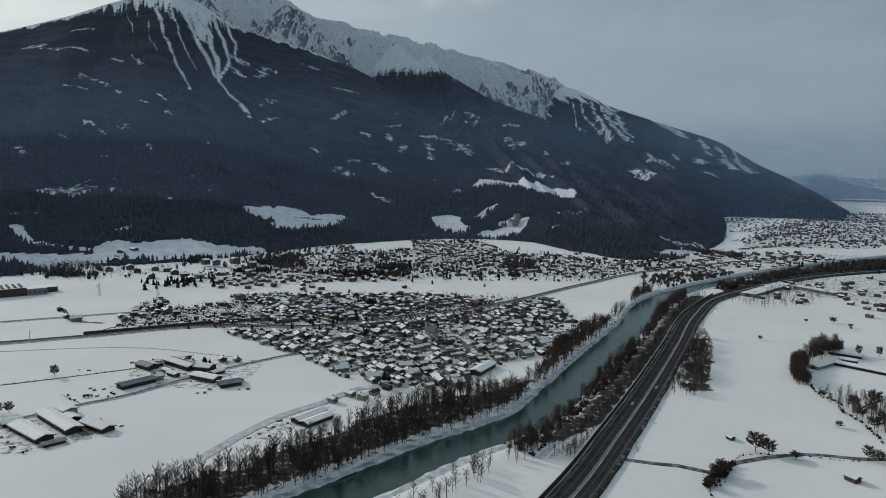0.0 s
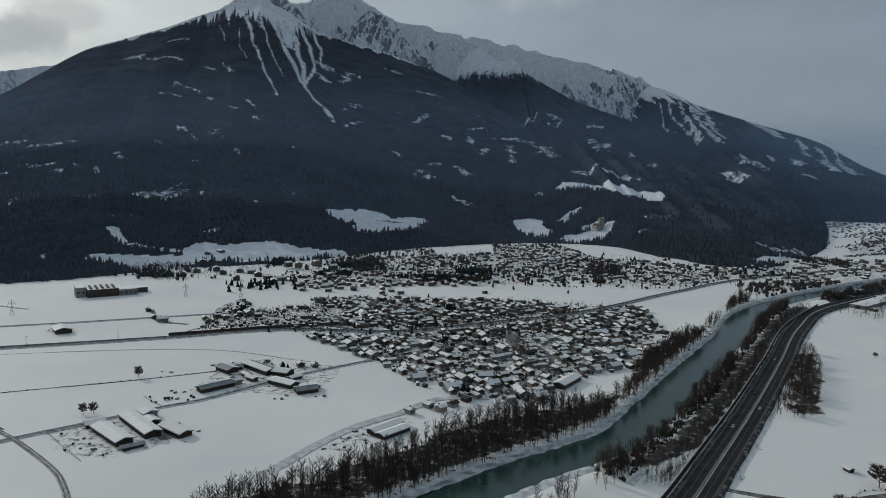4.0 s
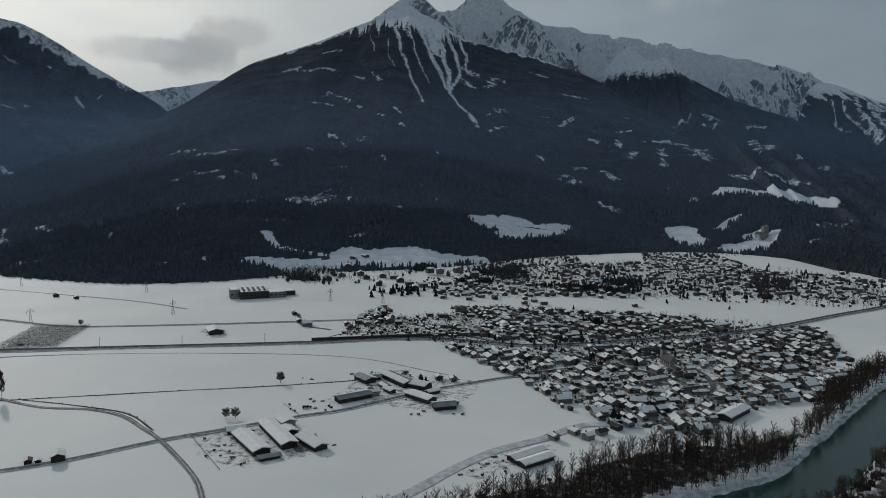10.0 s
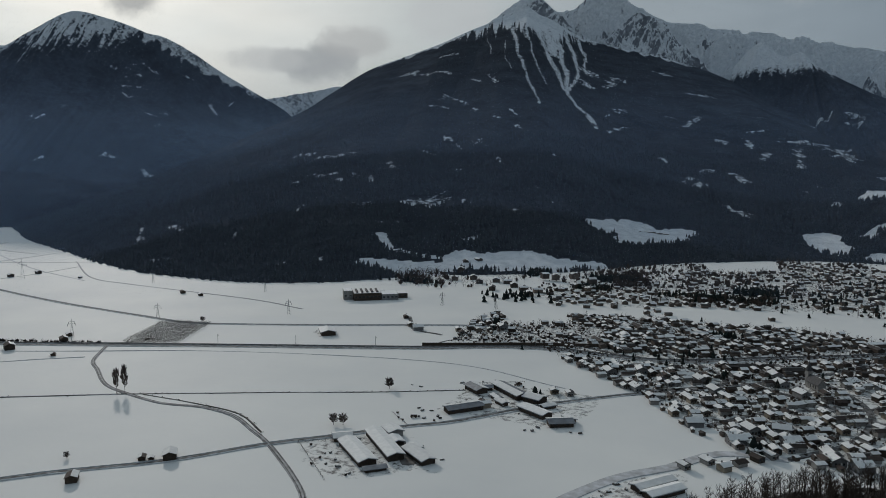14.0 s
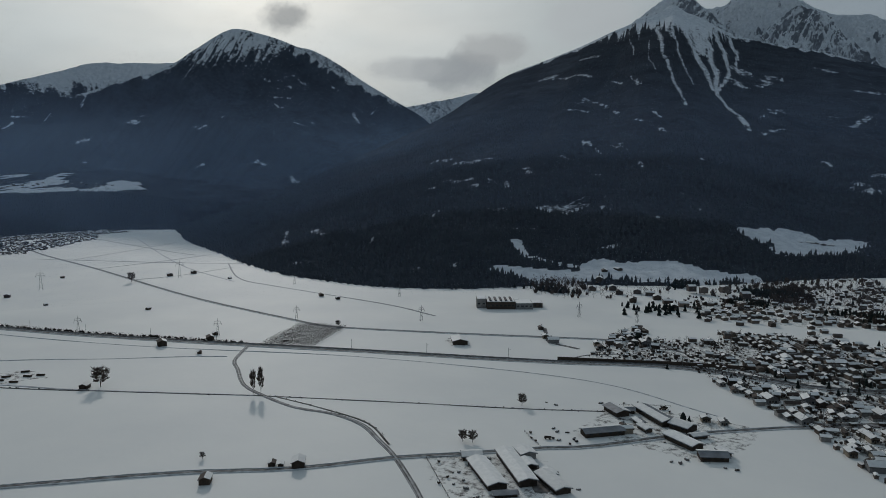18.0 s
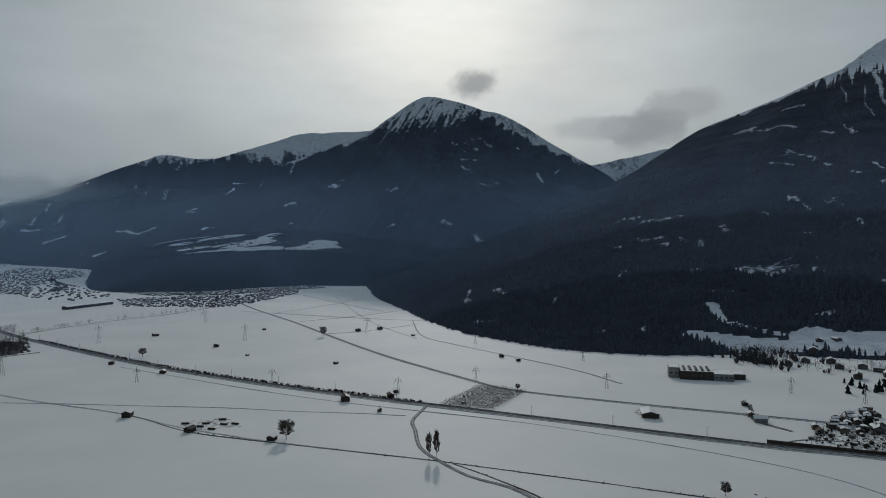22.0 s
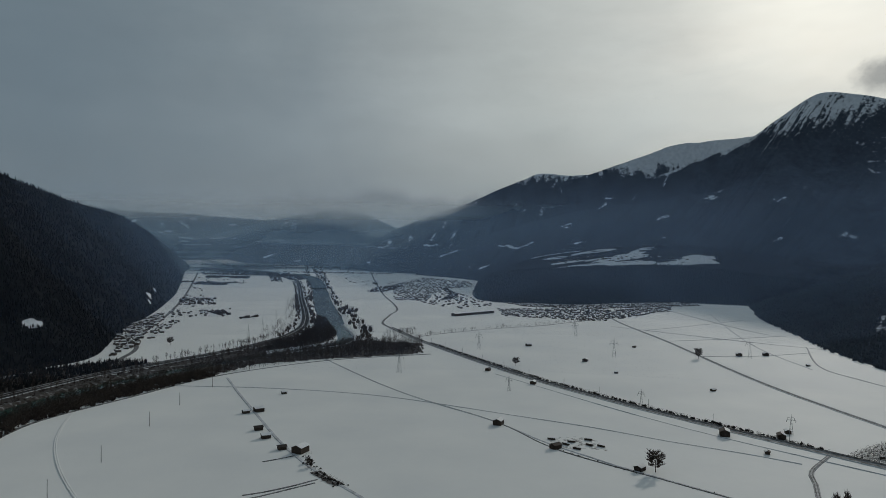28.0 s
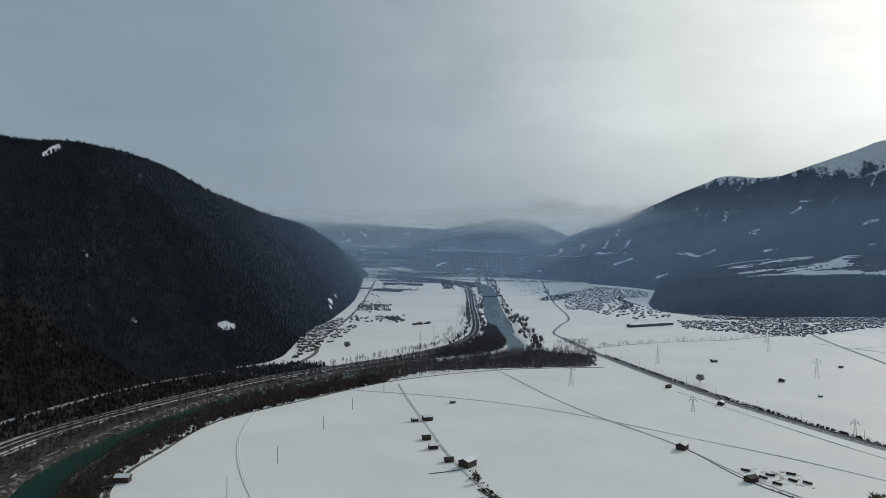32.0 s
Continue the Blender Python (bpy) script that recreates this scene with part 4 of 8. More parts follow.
GLADES_WEST = [(-836, 1669, -796, 1624, 17), (-830, 1400, -781, 1348, 10), (-824, 921, -850, 962, 9), (-805, 1288, -782, 1259, 8), (-803, 1049, -819, 1083, 11), (-801, 872, -817, 896, 7), (-796, 1496, -777, 1480, 21), (-791, 2771, -760, 2756, 60), (-769, 1603, -736, 1560, 7), (-769, 1828, -739, 1819, 9), (-755, 1908, -719, 1877, 8), (-732, 2563, -701, 2511, 36), (-726, 1635, -693, 1603, 21), (-724, 1126, -712, 1136, 19), (-693, 1785, -653, 1743, 10), (-687, 823, -655, 833, 7), (-687, 1403, -676, 1414, 14), (-659, 2585, -683, 2799, 24)]
GLADES_MIDDLE = [(-653, 1166, -642, 1182, 23), (-637, 1059, -591, 1082, 10), (-635, 2749, -653, 2852, 8), (-630, 1532, -591, 1465, 6), (-629, 881, -621, 886, 5), (-629, 1254, -625, 1271, 14), (-618, 1172, -619, 1239, 22), (-607, 1301, -588, 1293, 11), (-582, 3052, -529, 3007, 23), (-573, 804, -622, 873, 4), (-573, 1244, -559, 1230, 11), (-555, 2159, -555, 2209, 11), (-549, 940, -577, 1000, 4), (-547, 2270, -535, 2329, 17), (-526, 1610, -519, 1604, 7), (-501, 1996, -488, 2103, 12), (-486, 1068, -475, 1087, 7), (-485, 1377, -478, 1370, 6)]
GLADES_EAST = [(-482, 1178, -465, 1166, 8), (-474, 1233, -457, 1222, 11), (-442, 1312, -428, 1313, 7), (-418, 2366, -399, 2376, 11), (-385, 2728, -345, 2749, 35), (-354, 2295, -330, 2429, 16), (-336, 1865, -321, 1841, 20), (-249, 1734, -225, 1696, 34), (-246, 2191, -223, 2158, 20), (-238, 1831, -224, 1844, 18), (-174, 2328, -131, 2371, 12), (-171, 2234, -158, 2142, 13), (-171, 2552, -162, 2540, 14), (-165, 1847, -144, 1774, 27), (-160, 1580, -138, 1561, 14), (-128, 1546, -117, 1541, 12), (-118, 2020, -112, 2105, 15), (-56, 2246, -6, 2269, 43)]
GLADES_FAR_EAST = [(-42, 2167, -33, 1944, 15), (-30, 1754, -23, 1752, 10), (-9, 2840, 29, 2811, 5), (0, 1806, 2, 1778, 12), (0, 2739, 30, 2730, 22), (33, 1667, 40, 1650, 13), (57, 2240, 65, 2073, 33), (76, 2512, 137, 2655, 27), (95, 2799, 112, 2741, 31), (148, 1886, 255, 1798, 39), (208, 2363, 214, 2253, 21), (213, 1296, 231, 1273, 24), (219, 2737, 287, 2819, 33), (224, 2182, 262, 2392, 26), (244, 1424, 263, 1416, 40), (304, 2137, 329, 2178, 24), (363, 2141, 364, 2076, 19), (413, 1225, 450, 1216, 52), (415, 1803, 432, 1819, 15)]
MEADOWS = [(109, 1690, 179, 1678, 34), (6, 1457, 28, 1401, 30), (75, 1462, 109, 1529, 11), (95, 1362, 145, 1377, 26), (123, 1421, 144, 1421, 13), (-338, 1283, -274, 1347, 21), (-318, 1269, -206, 1371, 20), (-283, 1245, -216, 1341, 20), (-450, 986, -346, 1037, 36), (-423, 1027, -384, 1055, 20), (-557, 898, -460, 956, 19), (-505, 900, -451, 915, 15), (-609, 1012, -567, 970, 7), (-560, 967, -492, 980, 5), (-321, 1066, -285, 1087, 17), (220, 1149, 253, 1093, 4), (185, 1690, 275, 1590, 34), (357, 1106, 422, 1153, 22)]
THIRD_GLADES = [(621, 3638, 633, 3160, 4), (661, 3591, 642, 2910, 7), (710, 3496, 647, 2776, 20), (771, 3513, 710, 2770, 39), (835, 3546, 778, 3032, 43), (1052, 3576, 1141, 3451, 49), (1222, 3409, 1201, 3252, 28), (1272, 3341, 1274, 3212, 20), (1250, 3207, 1210, 2967, 42), (1350, 3349, 1317, 3205, 16), (1317, 3161, 1280, 2993, 52), (1105, 3108, 1071, 2983, 47), (626, 2246, 623, 2172, 35), (613, 2347, 623, 2266, 18), (972, 3008, 936, 2850, 27), (710, 2401, 810, 2632, 55), (1019, 2766, 1028, 2677, 17)]
GORGE_GLADES = [(-2704, 2315, -2683, 2355, 4), (-2748, 2231, -2702, 2296, 4), (-2701, 2255, -2666, 2321, 4), (-2674, 2361, -2632, 2387, 5), (-2685, 2231, -2645, 2299, 4), (-2659, 2216, -2636, 2240, 12), (-2481, 2176, -2428, 2185, 12), (-2427, 2230, -2426, 2275, 7), (-2671, 1938, -2673, 1951, 8), (-2661, 1812, -2644, 1837, 17), (-2973, 1701, -2930, 1698, 22), (-2983, 1743, -2971, 1763, 14), (-3236, 1327, -3204, 1385, 4)]
SHOULDER_FIELDS = [(-3603, 506, -3560, 595, 7), (-3618, 572, -3636, 590, 7), (-3614, 556, -3604, 573, 6), (-3552, 640, -3559, 659, 4)]
GORGE_FOOT_FIELDS = [(-3197, 820, -3096, 923, 9), (-3115, 927, -3088, 966, 8), (-2899, 1075, -2899, 1118, 12), (-3254, 699, -3233, 734, 5), (-3173, 574, -3174, 598, 9), (-3062, 711, -3061, 745, 11), (-3136, 1134, -3133, 1085, 6), (-2711, 1359, -2707, 1373, 8), (-3105, 672, -3132, 655, 7), (-3290, 560, -3270, 640, 6)]
GORGE_GLADES_LOW = [(-3200, 1289, -3210, 1325, 13), (-3177, 1440, -3186, 1461, 6), (-3106, 1073, -3104, 1113, 9), (-2928, 1454, -2902, 1468, 18), (-2265, 1809, -2239, 1824, 21), (-2088, 1824, -2035, 1809, 20), (-2083, 1614, -2056, 1629, 23), (-2361, 1605, -2378, 1652, 7), (-2557, 2475, -2529, 2489, 7), (-2384, 2559, -2380, 2585, 5), (-3145, 1570, -3178, 1610, 5), (-2428, 2490, -2375, 2462, 11)]


def glades(p, lines, ragged=1.0, seed=77):
    """How far points of a slope lie inside its clearings; above 0 is inside. The edges are ragged."""
    x, y = p[..., 0], p[..., 1]
    out = np.full(x.shape, -9.0)
    wob = ragged * (1.3 * (fbm(x / 26, y / 26, 3, seed) - 0.5) + 0.7 * (fbm(x / 7, y / 16, 2, seed + 5) - 0.5))
    for ax, ay, bx, by, half in lines:
        dx, dy = bx - ax, by - ay
        t = np.clip(((x - ax) * dx + (y - ay) * dy) / max(dx * dx + dy * dy, 1.0), 0, 1)
        out = np.maximum(out, 1 - np.hypot(x - ax - t * dx, y - ay - t * dy) / (half + 1.0))
    return np.where(out > -2, out + wob, out)


def speckle(p, seed, size=48.0, level=0.66):
    """Small slanting glades in the wood, streaked by trees left standing."""
    x, y = p[..., 0], p[..., 1]
    w = 0.5 * fbm(x / 130, y / 130, 2, seed + 4)
    a = fbm((x + 0.8 * y) / (size * 0.9) + w, (y - 0.8 * x) / (size * 2.1), 3, seed)
    ray = fbm((x + 0.4 * y) / 6.5, (y - 0.4 * x) / 19.0, 2, seed + 9)
    return smooth(a, level, level + 0.05) * (0.34 + 0.36 * ray)


def streaks(S, freq, seed):
    """Gullies that run down a slope, from -0.5 to 0.5, forking and bending."""
    U, V = np.meshgrid(S.u, S.v)
    w = 0.35 * fbm(S.xyz[..., 0] / 160, S.xyz[..., 1] / 160, 3, seed + 1)
    return 0.65 * (fbm(U * freq + w, V * 1.6, 3, seed, 0.6) - 0.5) + 0.5 * (fbm(U * freq * 2.9 + 2 * w, V * 3.4, 3, seed + 2, 0.6) - 0.5)


def high_snow(S, line, spread, reach, freq, seed):
    """Snow that thins out downhill: closed on top, then streaks between the last trees."""
    X = S.xyz
    k = S.raw_z + reach * 2.2 * streaks(S, freq, seed) + 0.25 * reach * (fbm(X[..., 0] / 30, X[..., 1] / 30, 3, seed + 3) - 0.5)
    return 0.86 * np.clip((k - line + spread) / (2 * spread), 0, 1)


CHUTES = [(0.0022, [(0.475, 0.851), (0.4842, 0.659), (0.4935, 0.526), (0.5028, 0.402)]), (0.0016, [(0.4917, 0.839), (0.4991, 0.679), (0.5083, 0.562), (0.5139, 0.50)]),
          (0.0030, [(0.5028, 0.871), (0.5158, 0.711), (0.5288, 0.558), (0.5362, 0.47), (0.5473, 0.406), (0.551, 0.353)]), (0.0032, [(0.5325, 0.92), (0.5343, 0.707), (0.5362, 0.578), (0.5343, 0.47)]),
          (0.0024, [(0.5455, 0.968), (0.551, 0.795), (0.551, 0.663), (0.538, 0.51)]), (0.0008, [(0.4675, 0.751), (0.4694, 0.627), (0.4768, 0.56)]), (0.0006, [(0.4397, 0.855), (0.4508, 0.70)]),
          (0.0060, [(0.5158, 0.93), (0.5215, 0.77), (0.5269, 0.68)]), (0.0016, [(0.5622, 0.94), (0.564, 0.80), (0.5584, 0.66)]), (0.0010, [(0.4880, 0.84), (0.4925, 0.74)]), (0.0009, [(0.5590, 0.96), (0.5640, 0.86)])]
slopes = {}
P = main_mountain.xyz
mu, mv = np.meshgrid(main_mountain.u, main_mountain.v)
wig = 0.006 * (fbm(P[..., 0] / 110, P[..., 1] / 260, 3, 51) - 0.5) + 0.0022 * (fbm(mu * 700, mv * 24, 3, 50) - 0.5)
s1 = high_snow(main_mountain, 775 - 65 * np.exp(-((mu - 0.518) / 0.035) ** 2), 70, 150, 170, 52)
s1 = np.maximum(s1, 0.60 * smooth(mv + 0.09 * (fbm(mu * 160, mv * 9, 3, 53) - 0.5), 0.945, 0.985) * smooth(main_mountain.raw_z, 520, 640))
for wide, ch in CHUTES:
    for (ua, va), (ub, vb) in zip(ch[:-1], ch[1:]):
        t = np.clip((va - mv) / (va - vb), 0, 1)
        off = np.abs(mu + wig - ua - (ub - ua) * t)
        width = 1.5 * wide * (0.55 + 1.1 * np.clip(mv - 0.45, 0, 1)) * (0.5 + 1.0 * fbm(P[..., 0] / 45, P[..., 1] / 45, 3, 57))
        s1 = np.maximum(s1, (0.50 + 0.22 * fbm(mu * 500, mv * 12, 3, 59)) * smooth(width - off, -0.0040, 0.0024) * (mv < va + 0.01) * (mv > vb))
rays = fbm((P[..., 0] + 0.3 * P[..., 1]) / 6.0, (P[..., 1] - 0.3 * P[..., 0]) / 22.0, 2, 58)
ALL_GLADES = GLADES_FAR_WEST + GLADES_WEST + GLADES_MIDDLE + GLADES_EAST + GLADES_FAR_EAST
s1 = np.maximum(s1, smooth(glades(P, ALL_GLADES, 1.3), 0.02, 0.6) * (0.36 + 0.30 * rays))
s1 = np.maximum(s1, 0.95 * smooth(glades(P, MEADOWS, 0.55), -0.05, 0.12))
slopes["main"] = main_mountain.build("mountain_main", SLOPE, s1, "broad wooded mountain with a snowy summit and avalanche chutes")
P = second_mountain.xyz
rays = fbm((P[..., 0] + 0.3 * P[..., 1]) / 6.0, (P[..., 1] - 0.3 * P[..., 0]) / 22.0, 2, 58)
s2 = np.maximum(high_snow(second_mountain, 600, 80, 60, 40, 6), smooth(glades(P, ALL_GLADES + THIRD_GLADES, 1.3), 0.02, 0.6) * (0.36 + 0.30 * rays))
s2 = np.maximum(s2, 0.95 * smooth(glades(P, MEADOWS, 0.55), -0.05, 0.12))
second_mountain.build("mountain_second", SLOPE, s2, "wooded mountain flank below a snowy knoll")
P = third_mountain.xyz
s3 = np.maximum(high_snow(third_mountain, 470, 60, 130, 60, 7), 0.56 * smooth(glades(P, THIRD_GLADES, 1.2), 0.0, 0.6))
third_mountain.build("mountain_third", SLOPE, s3, "wooded mountain shoulder with snowy gullies falling to the valley")


def crag(S, seed, snow, freq=90.0):
    """Snow on a bare mountain, off its steepest faces and the rock ribs that run down it."""
    X = S.xyz
    U, V = np.meshgrid(S.u, S.v)
    n = np.cross(np.gradient(X, axis=1), np.gradient(X, axis=0))
    up = np.abs(n[..., 2]) / np.maximum(np.linalg.norm(n, axis=-1), 1e-6)
    bend = 0.03 * fbm(U * 25, V * 6, 3, seed + 1)
    ribs = 0.6 * (fbm((U + bend) * freq, V * 6, 4, seed, 0.6) - 0.5) + 0.5 * (fbm((U - bend) * freq * 3, V * 22, 3, seed + 2, 0.6) - 0.5)
    bare = smooth(fbm(U * 14, V * 2.5, 3, seed + 5), 0.42, 0.62)
    return np.clip(snow + 0.2 - 0.3 * bare + 1.5 * (up - np.median(up)) + (0.5 + 0.9 * bare) * ribs, 0, 1)


snow_range.build("mountain_snow_range", ALPINE, crag(snow_range, 9, 0.70, 110.0), "high bare snow range with rocky faces")
rock_pyramid.build("mountain_pyramid", ALPINE, crag(rock_pyramid, 10, 0.56, 60.0), "rocky snow pyramid behind the wooded mountain")
rear_summit.build("mountain_rear_summit", ALPINE, crag(rear_summit, 11, 0.62, 40.0), "smooth snow summit in thin cloud")
P = gorge_mountain.xyz
gu, gv = np.meshgrid(gorge_mountain.u, gorge_mountain.v)
ribs = smooth(fbm(gu * 260 + 6 * gv, gv * 14, 4, 15), 0.36, 0.60)
s5 = high_snow(gorge_mountain, 690, 190, 130, 110, 12) * (0.55 + 0.45 * smooth(gu, 0.30, 0.40)) * (0.60 + 0.40 * ribs)
s5 = np.maximum(s5, 0.60 * smooth(gv + 0.12 * (fbm(gu * 90, gv * 5, 3, 14) - 0.5), 0.94, 0.99) * smooth(gorge_mountain.raw_z, 420, 560))
s5 = np.maximum(s5, 0.54 * smooth(glades(P, GORGE_GLADES + GORGE_GLADES_LOW, 1.2), 0.0, 0.6))
s5 = np.maximum(s5, 0.66 * smooth(glades(P, GORGE_FOOT_FIELDS, 1.5), 0.05, 0.6))
gorge_mountain.build("mountain_gorge", HAZED_SLOPE, s5, "conical wooded mountain with a thinly snowed summit")
shoulder_mountain.build("mountain_shoulder", HAZED_SLOPE, high_snow(shoulder_mountain, 620, 100, 110, 24, 13), "rounded snowy mountain shoulder above woods")
far_shoulder.build("mountain_far_shoulder", HAZED_SLOPE, np.maximum(high_snow(far_shoulder, 600, 80, 70, 40, 14), np.maximum(speckle(far_shoulder.xyz, 19, 36, 0.70), 0.66 * smooth(glades(far_shoulder.xyz, SHOULDER_FIELDS, 1.5), 0.05, 0.6))), "long wooded ridge with a small snowy top")
gorge_back.build("mountain_gorge_back", ALPINE, 0.35 + 0.5 * fbm(gorge_back.xyz[..., 0] / 90, gorge_back.xyz[..., 1] / 90, 4, 9), "snowy ridge behind the conical mountain")
gorge_end.build("mountain_gorge_end", ALPINE, 0.30 + 0.6 * fbm(gorge_end.xyz[..., 0] / 90, gorge_end.xyz[..., 1] / 90, 4, 10), "snowy peak closing the side gorge")
P = river_hill.xyz
s6 = np.maximum(0.95 * smooth(clearings(P[..., 0], P[..., 1], [(-1023, -260, 16, 6, -30), (-1075, -548, 34, 4, 10), (-1915, -350, 30, 7, 10), (-2100, -385, 20, 6, 10), (-1850, -335, 14, 6, 30)]), -0.05, 0.15), 0.72 * speckle(P, 20, 11, 0.69))
river_hill.build("hill_river", SHADED_SLOPE, s6, "steep dark wooded hill above the motorway")
valley_wall.build("hill_valley_wall", SLOPE, high_snow(valley_wall, 560, 80, 100, 30, 21), "wooded valley side")
P = terrace.xyz
tu, tv = np.meshgrid(terrace.u, terrace.v)
TERRACE_FIELDS = [(-2828, 895, -2759, 1027, 27), (-2588, 893, -2618, 1084, 52), (-2325, 963, -2383, 1107, 56), (-2426, 1124, -2550, 1234, 26), (-2226, 974, -2235, 1076, 45), (-2129, 813, -2128, 996, 20), (-2128, 996, -2125, 1219, 24), (-2167, 1122, -2223, 1272, 46), (-2208, 726, -2242, 867, 28), (-2377, 844, -2379, 897, 28), (-2245, 918, -2264, 981, 22), (-2263, 1266, -2273, 1299, 44)]
plain = smooth(glades(P, TERRACE_FIELDS, 0.55), -0.02, 0.10) * smooth(tv, 0.345, 0.36) * smooth(fbm(tu * 40 - tv * 9, tv * 16, 3, 34), 0.30, 0.34)
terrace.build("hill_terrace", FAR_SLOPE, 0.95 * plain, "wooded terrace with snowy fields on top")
END_GLADES = [(-3796, -791, -3819, -735, 4), (-3851, -689, -3847, -656, 5), (-3855, -721, -3863, -712, 5), (-3825, -781, -3825, -771, 4), (-3873, -655, -3877, -621, 4), (-3896, -458, -3904, -423, 4), (-3785, -916, -3798, -896, 4)]
END_HILL_GLADES = [(-3807, -254, -3815, -208, 3), (-3833, -189, -3847, -182, 4), (-3855, -175, -3861, -146, 3), (-3843, -138, -3848, -117, 3), (-3829, 133, -3822, 166, 5), (-3815, 157, -3799, 169, 6), (-3794, 135, -3797, 165, 4), (-3819, 176, -3811, 189, 4), (-3790, -58, -3790, 29, 3), (-3868, -33, -3872, -17, 4)]
END_FIELDS = [(-3771, -305, -3781, -175, 7), (-3773, -205, -3765, 148, 4), (-3812, -537, -3789, -413, 4), (-3776, -649, -3749, -526, 6), (-3766, 203, -3764, 250, 4), (-3747, 246, -3726, 474, 5)]
SPUR_GLADES = [(-3513, -239, -3538, -205, 7), (-3500, -5, -3509, 10, 4), (-3582, 164, -3603, 182, 5), (-3461, 238, -3466, 250, 5), (-3653, 146, -3645, 176, 4), (-3484, -122, -3489, -71, 4), (-3612, 242, -3515, 451, 5)]
eu, ev = np.meshgrid(valley_end.u, valley_end.v)
flats = smooth(fbm(eu * 5, ev * 46, 3, 37), 0.40, 0.62) * (1 - smooth(ev, 0.46, 0.52))
valley_end.build("hill_valley_end", HAZED_SLOPE, np.maximum(np.maximum(0.62 * flats, 0.5 * smooth(ev + 0.16 * (fbm(eu * 30, ev * 8, 3, 38) - 0.5), 0.86, 1.0)), 0.6 * smooth(glades(valley_end.xyz, END_GLADES, 1.4), 0.0, 0.6)), "far hills closing the valley behind hazy snow fields")
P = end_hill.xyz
end_hill.build("hill_end", HAZED_SLOPE, np.maximum(0.66 * smooth(glades(P, END_HILL_GLADES, 1.4), 0.0, 0.6), 0.9 * smooth(glades(P, END_FIELDS, 1.3), -0.05, 0.3)), "distant wooded hill above a snowy plateau")
low_spur.build("hill_low_spur", HAZED_SLOPE, 0.62 * smooth(glades(low_spur.xyz, SPUR_GLADES, 1.5), 0.05, 0.6), "low wooded spur")
east_end.build("hill_east_end", HAZE_PALE_SLOPE, speckle(east_end.xyz, 36, 140, 0.50), "distant low hills with snow")


def wood(S, snow, count, lo, hi, seed, size=(11, 19), far=False, ulo=0.0, uhi=1.0, limit=0.4):
    """Spruces on a slope between two heights up it, wherever no snow lies open."""
    r = np.random.RandomState(seed)
    U, V = r.uniform(ulo, uhi, count), lo + (hi - lo) * r.uniform(0, 1, count)
    p = S.at(U, V)
    i, j = np.clip((V * (S.nv - 1)).astype(int), 0, S.nv - 1), np.clip(np.searchsorted(S.u, U), 0, len(S.u) - 1)
    keep = snow[i, j] < limit
    p = p[keep]
    h = r.uniform(size[0], size[1], len(p))
    return np.column_stack([p[:, 0], p[:, 1], p[:, 2] - 0.8, h * r.uniform(0.36, 0.55, len(p)), h, r.uniform(0, 6.28, len(p))])


def plant(name, rows, templates, label, material=NEEDLES):
    rows = np.vstack(rows)
    k = len(templates)
    return joined(name, [(*scatter(name, templates[i], rows[i::k], material), 0) for i in range(k)], [material], label, "forest")


plant("spruce_forest", [wood(main_mountain, s1, 14000, 0.0, 0.10, 1, (7, 14)), wood(main_mountain, s1, 18000, 0.08, 0.30, 2, (8, 15)), wood(main_mountain, s1, 5000, 0.55, 0.97, 8, (6, 11), ulo=0.36, uhi=0.62, limit=0.30), wood(main_mountain, s1, 9000, 0.28, 0.60, 3, (6, 11), limit=0.3)],
      CONIFERS, "dense dark spruce forest on the mountain's lower slopes")
plant("hill_forest", [wood(river_hill, s6, 16000, 0.0, 1.02, 4, (4.5, 8), ulo=0.22, uhi=0.62), wood(river_hill, s6, 7000, 0.0, 1.0, 5, (8, 13), ulo=0.62, uhi=1.0)], CONIFERS, "conifer forest on the steep hill, shade in its colour", SHADED_NEEDLES)
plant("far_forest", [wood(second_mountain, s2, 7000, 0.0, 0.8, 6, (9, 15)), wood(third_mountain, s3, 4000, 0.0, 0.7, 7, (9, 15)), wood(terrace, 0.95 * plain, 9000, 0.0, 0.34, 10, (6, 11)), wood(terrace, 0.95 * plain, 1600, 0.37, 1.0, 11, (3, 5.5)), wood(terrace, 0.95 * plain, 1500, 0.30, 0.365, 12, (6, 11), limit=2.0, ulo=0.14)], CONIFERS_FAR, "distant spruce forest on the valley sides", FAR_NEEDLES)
plant("haze_tint_forest", [wood(gorge_mountain, s5, 2500, 0.0, 0.97, 9, (5, 9), limit=0.25)], CONIFERS_FAR, "far spruce forest on the conical mountain, haze in its colour", HAZED_NEEDLES)


# ---- roads ----
def road(name, pts, half, material, label, category="road", banks=True, step=8.0, z=0.32):
    r = ribbon(name, pts, (half + 0.4, half, 0, -half, -half - 0.4), (-0.3, z, z + 0.06, z, -0.3), material, step, 0.12)
    tagged(r, label, category, kind="structure")
    if banks:
        for s in (1, -1):
            o = [s * (half + d) for d in (0.2, 0.6, 1.0, 1.5)]
            b = ribbon("snow_bank", pts, o if s < 0 else o[::-1], (-0.3, 0.6, 0.45, -0.3) if s < 0 else (-0.3, 0.45, 0.6, -0.3), SNOW_BANK, step * 0.7, 0.25)
            tagged(b, "low ploughed snow bank along the road", "snow bank", kind="structure")
    return r


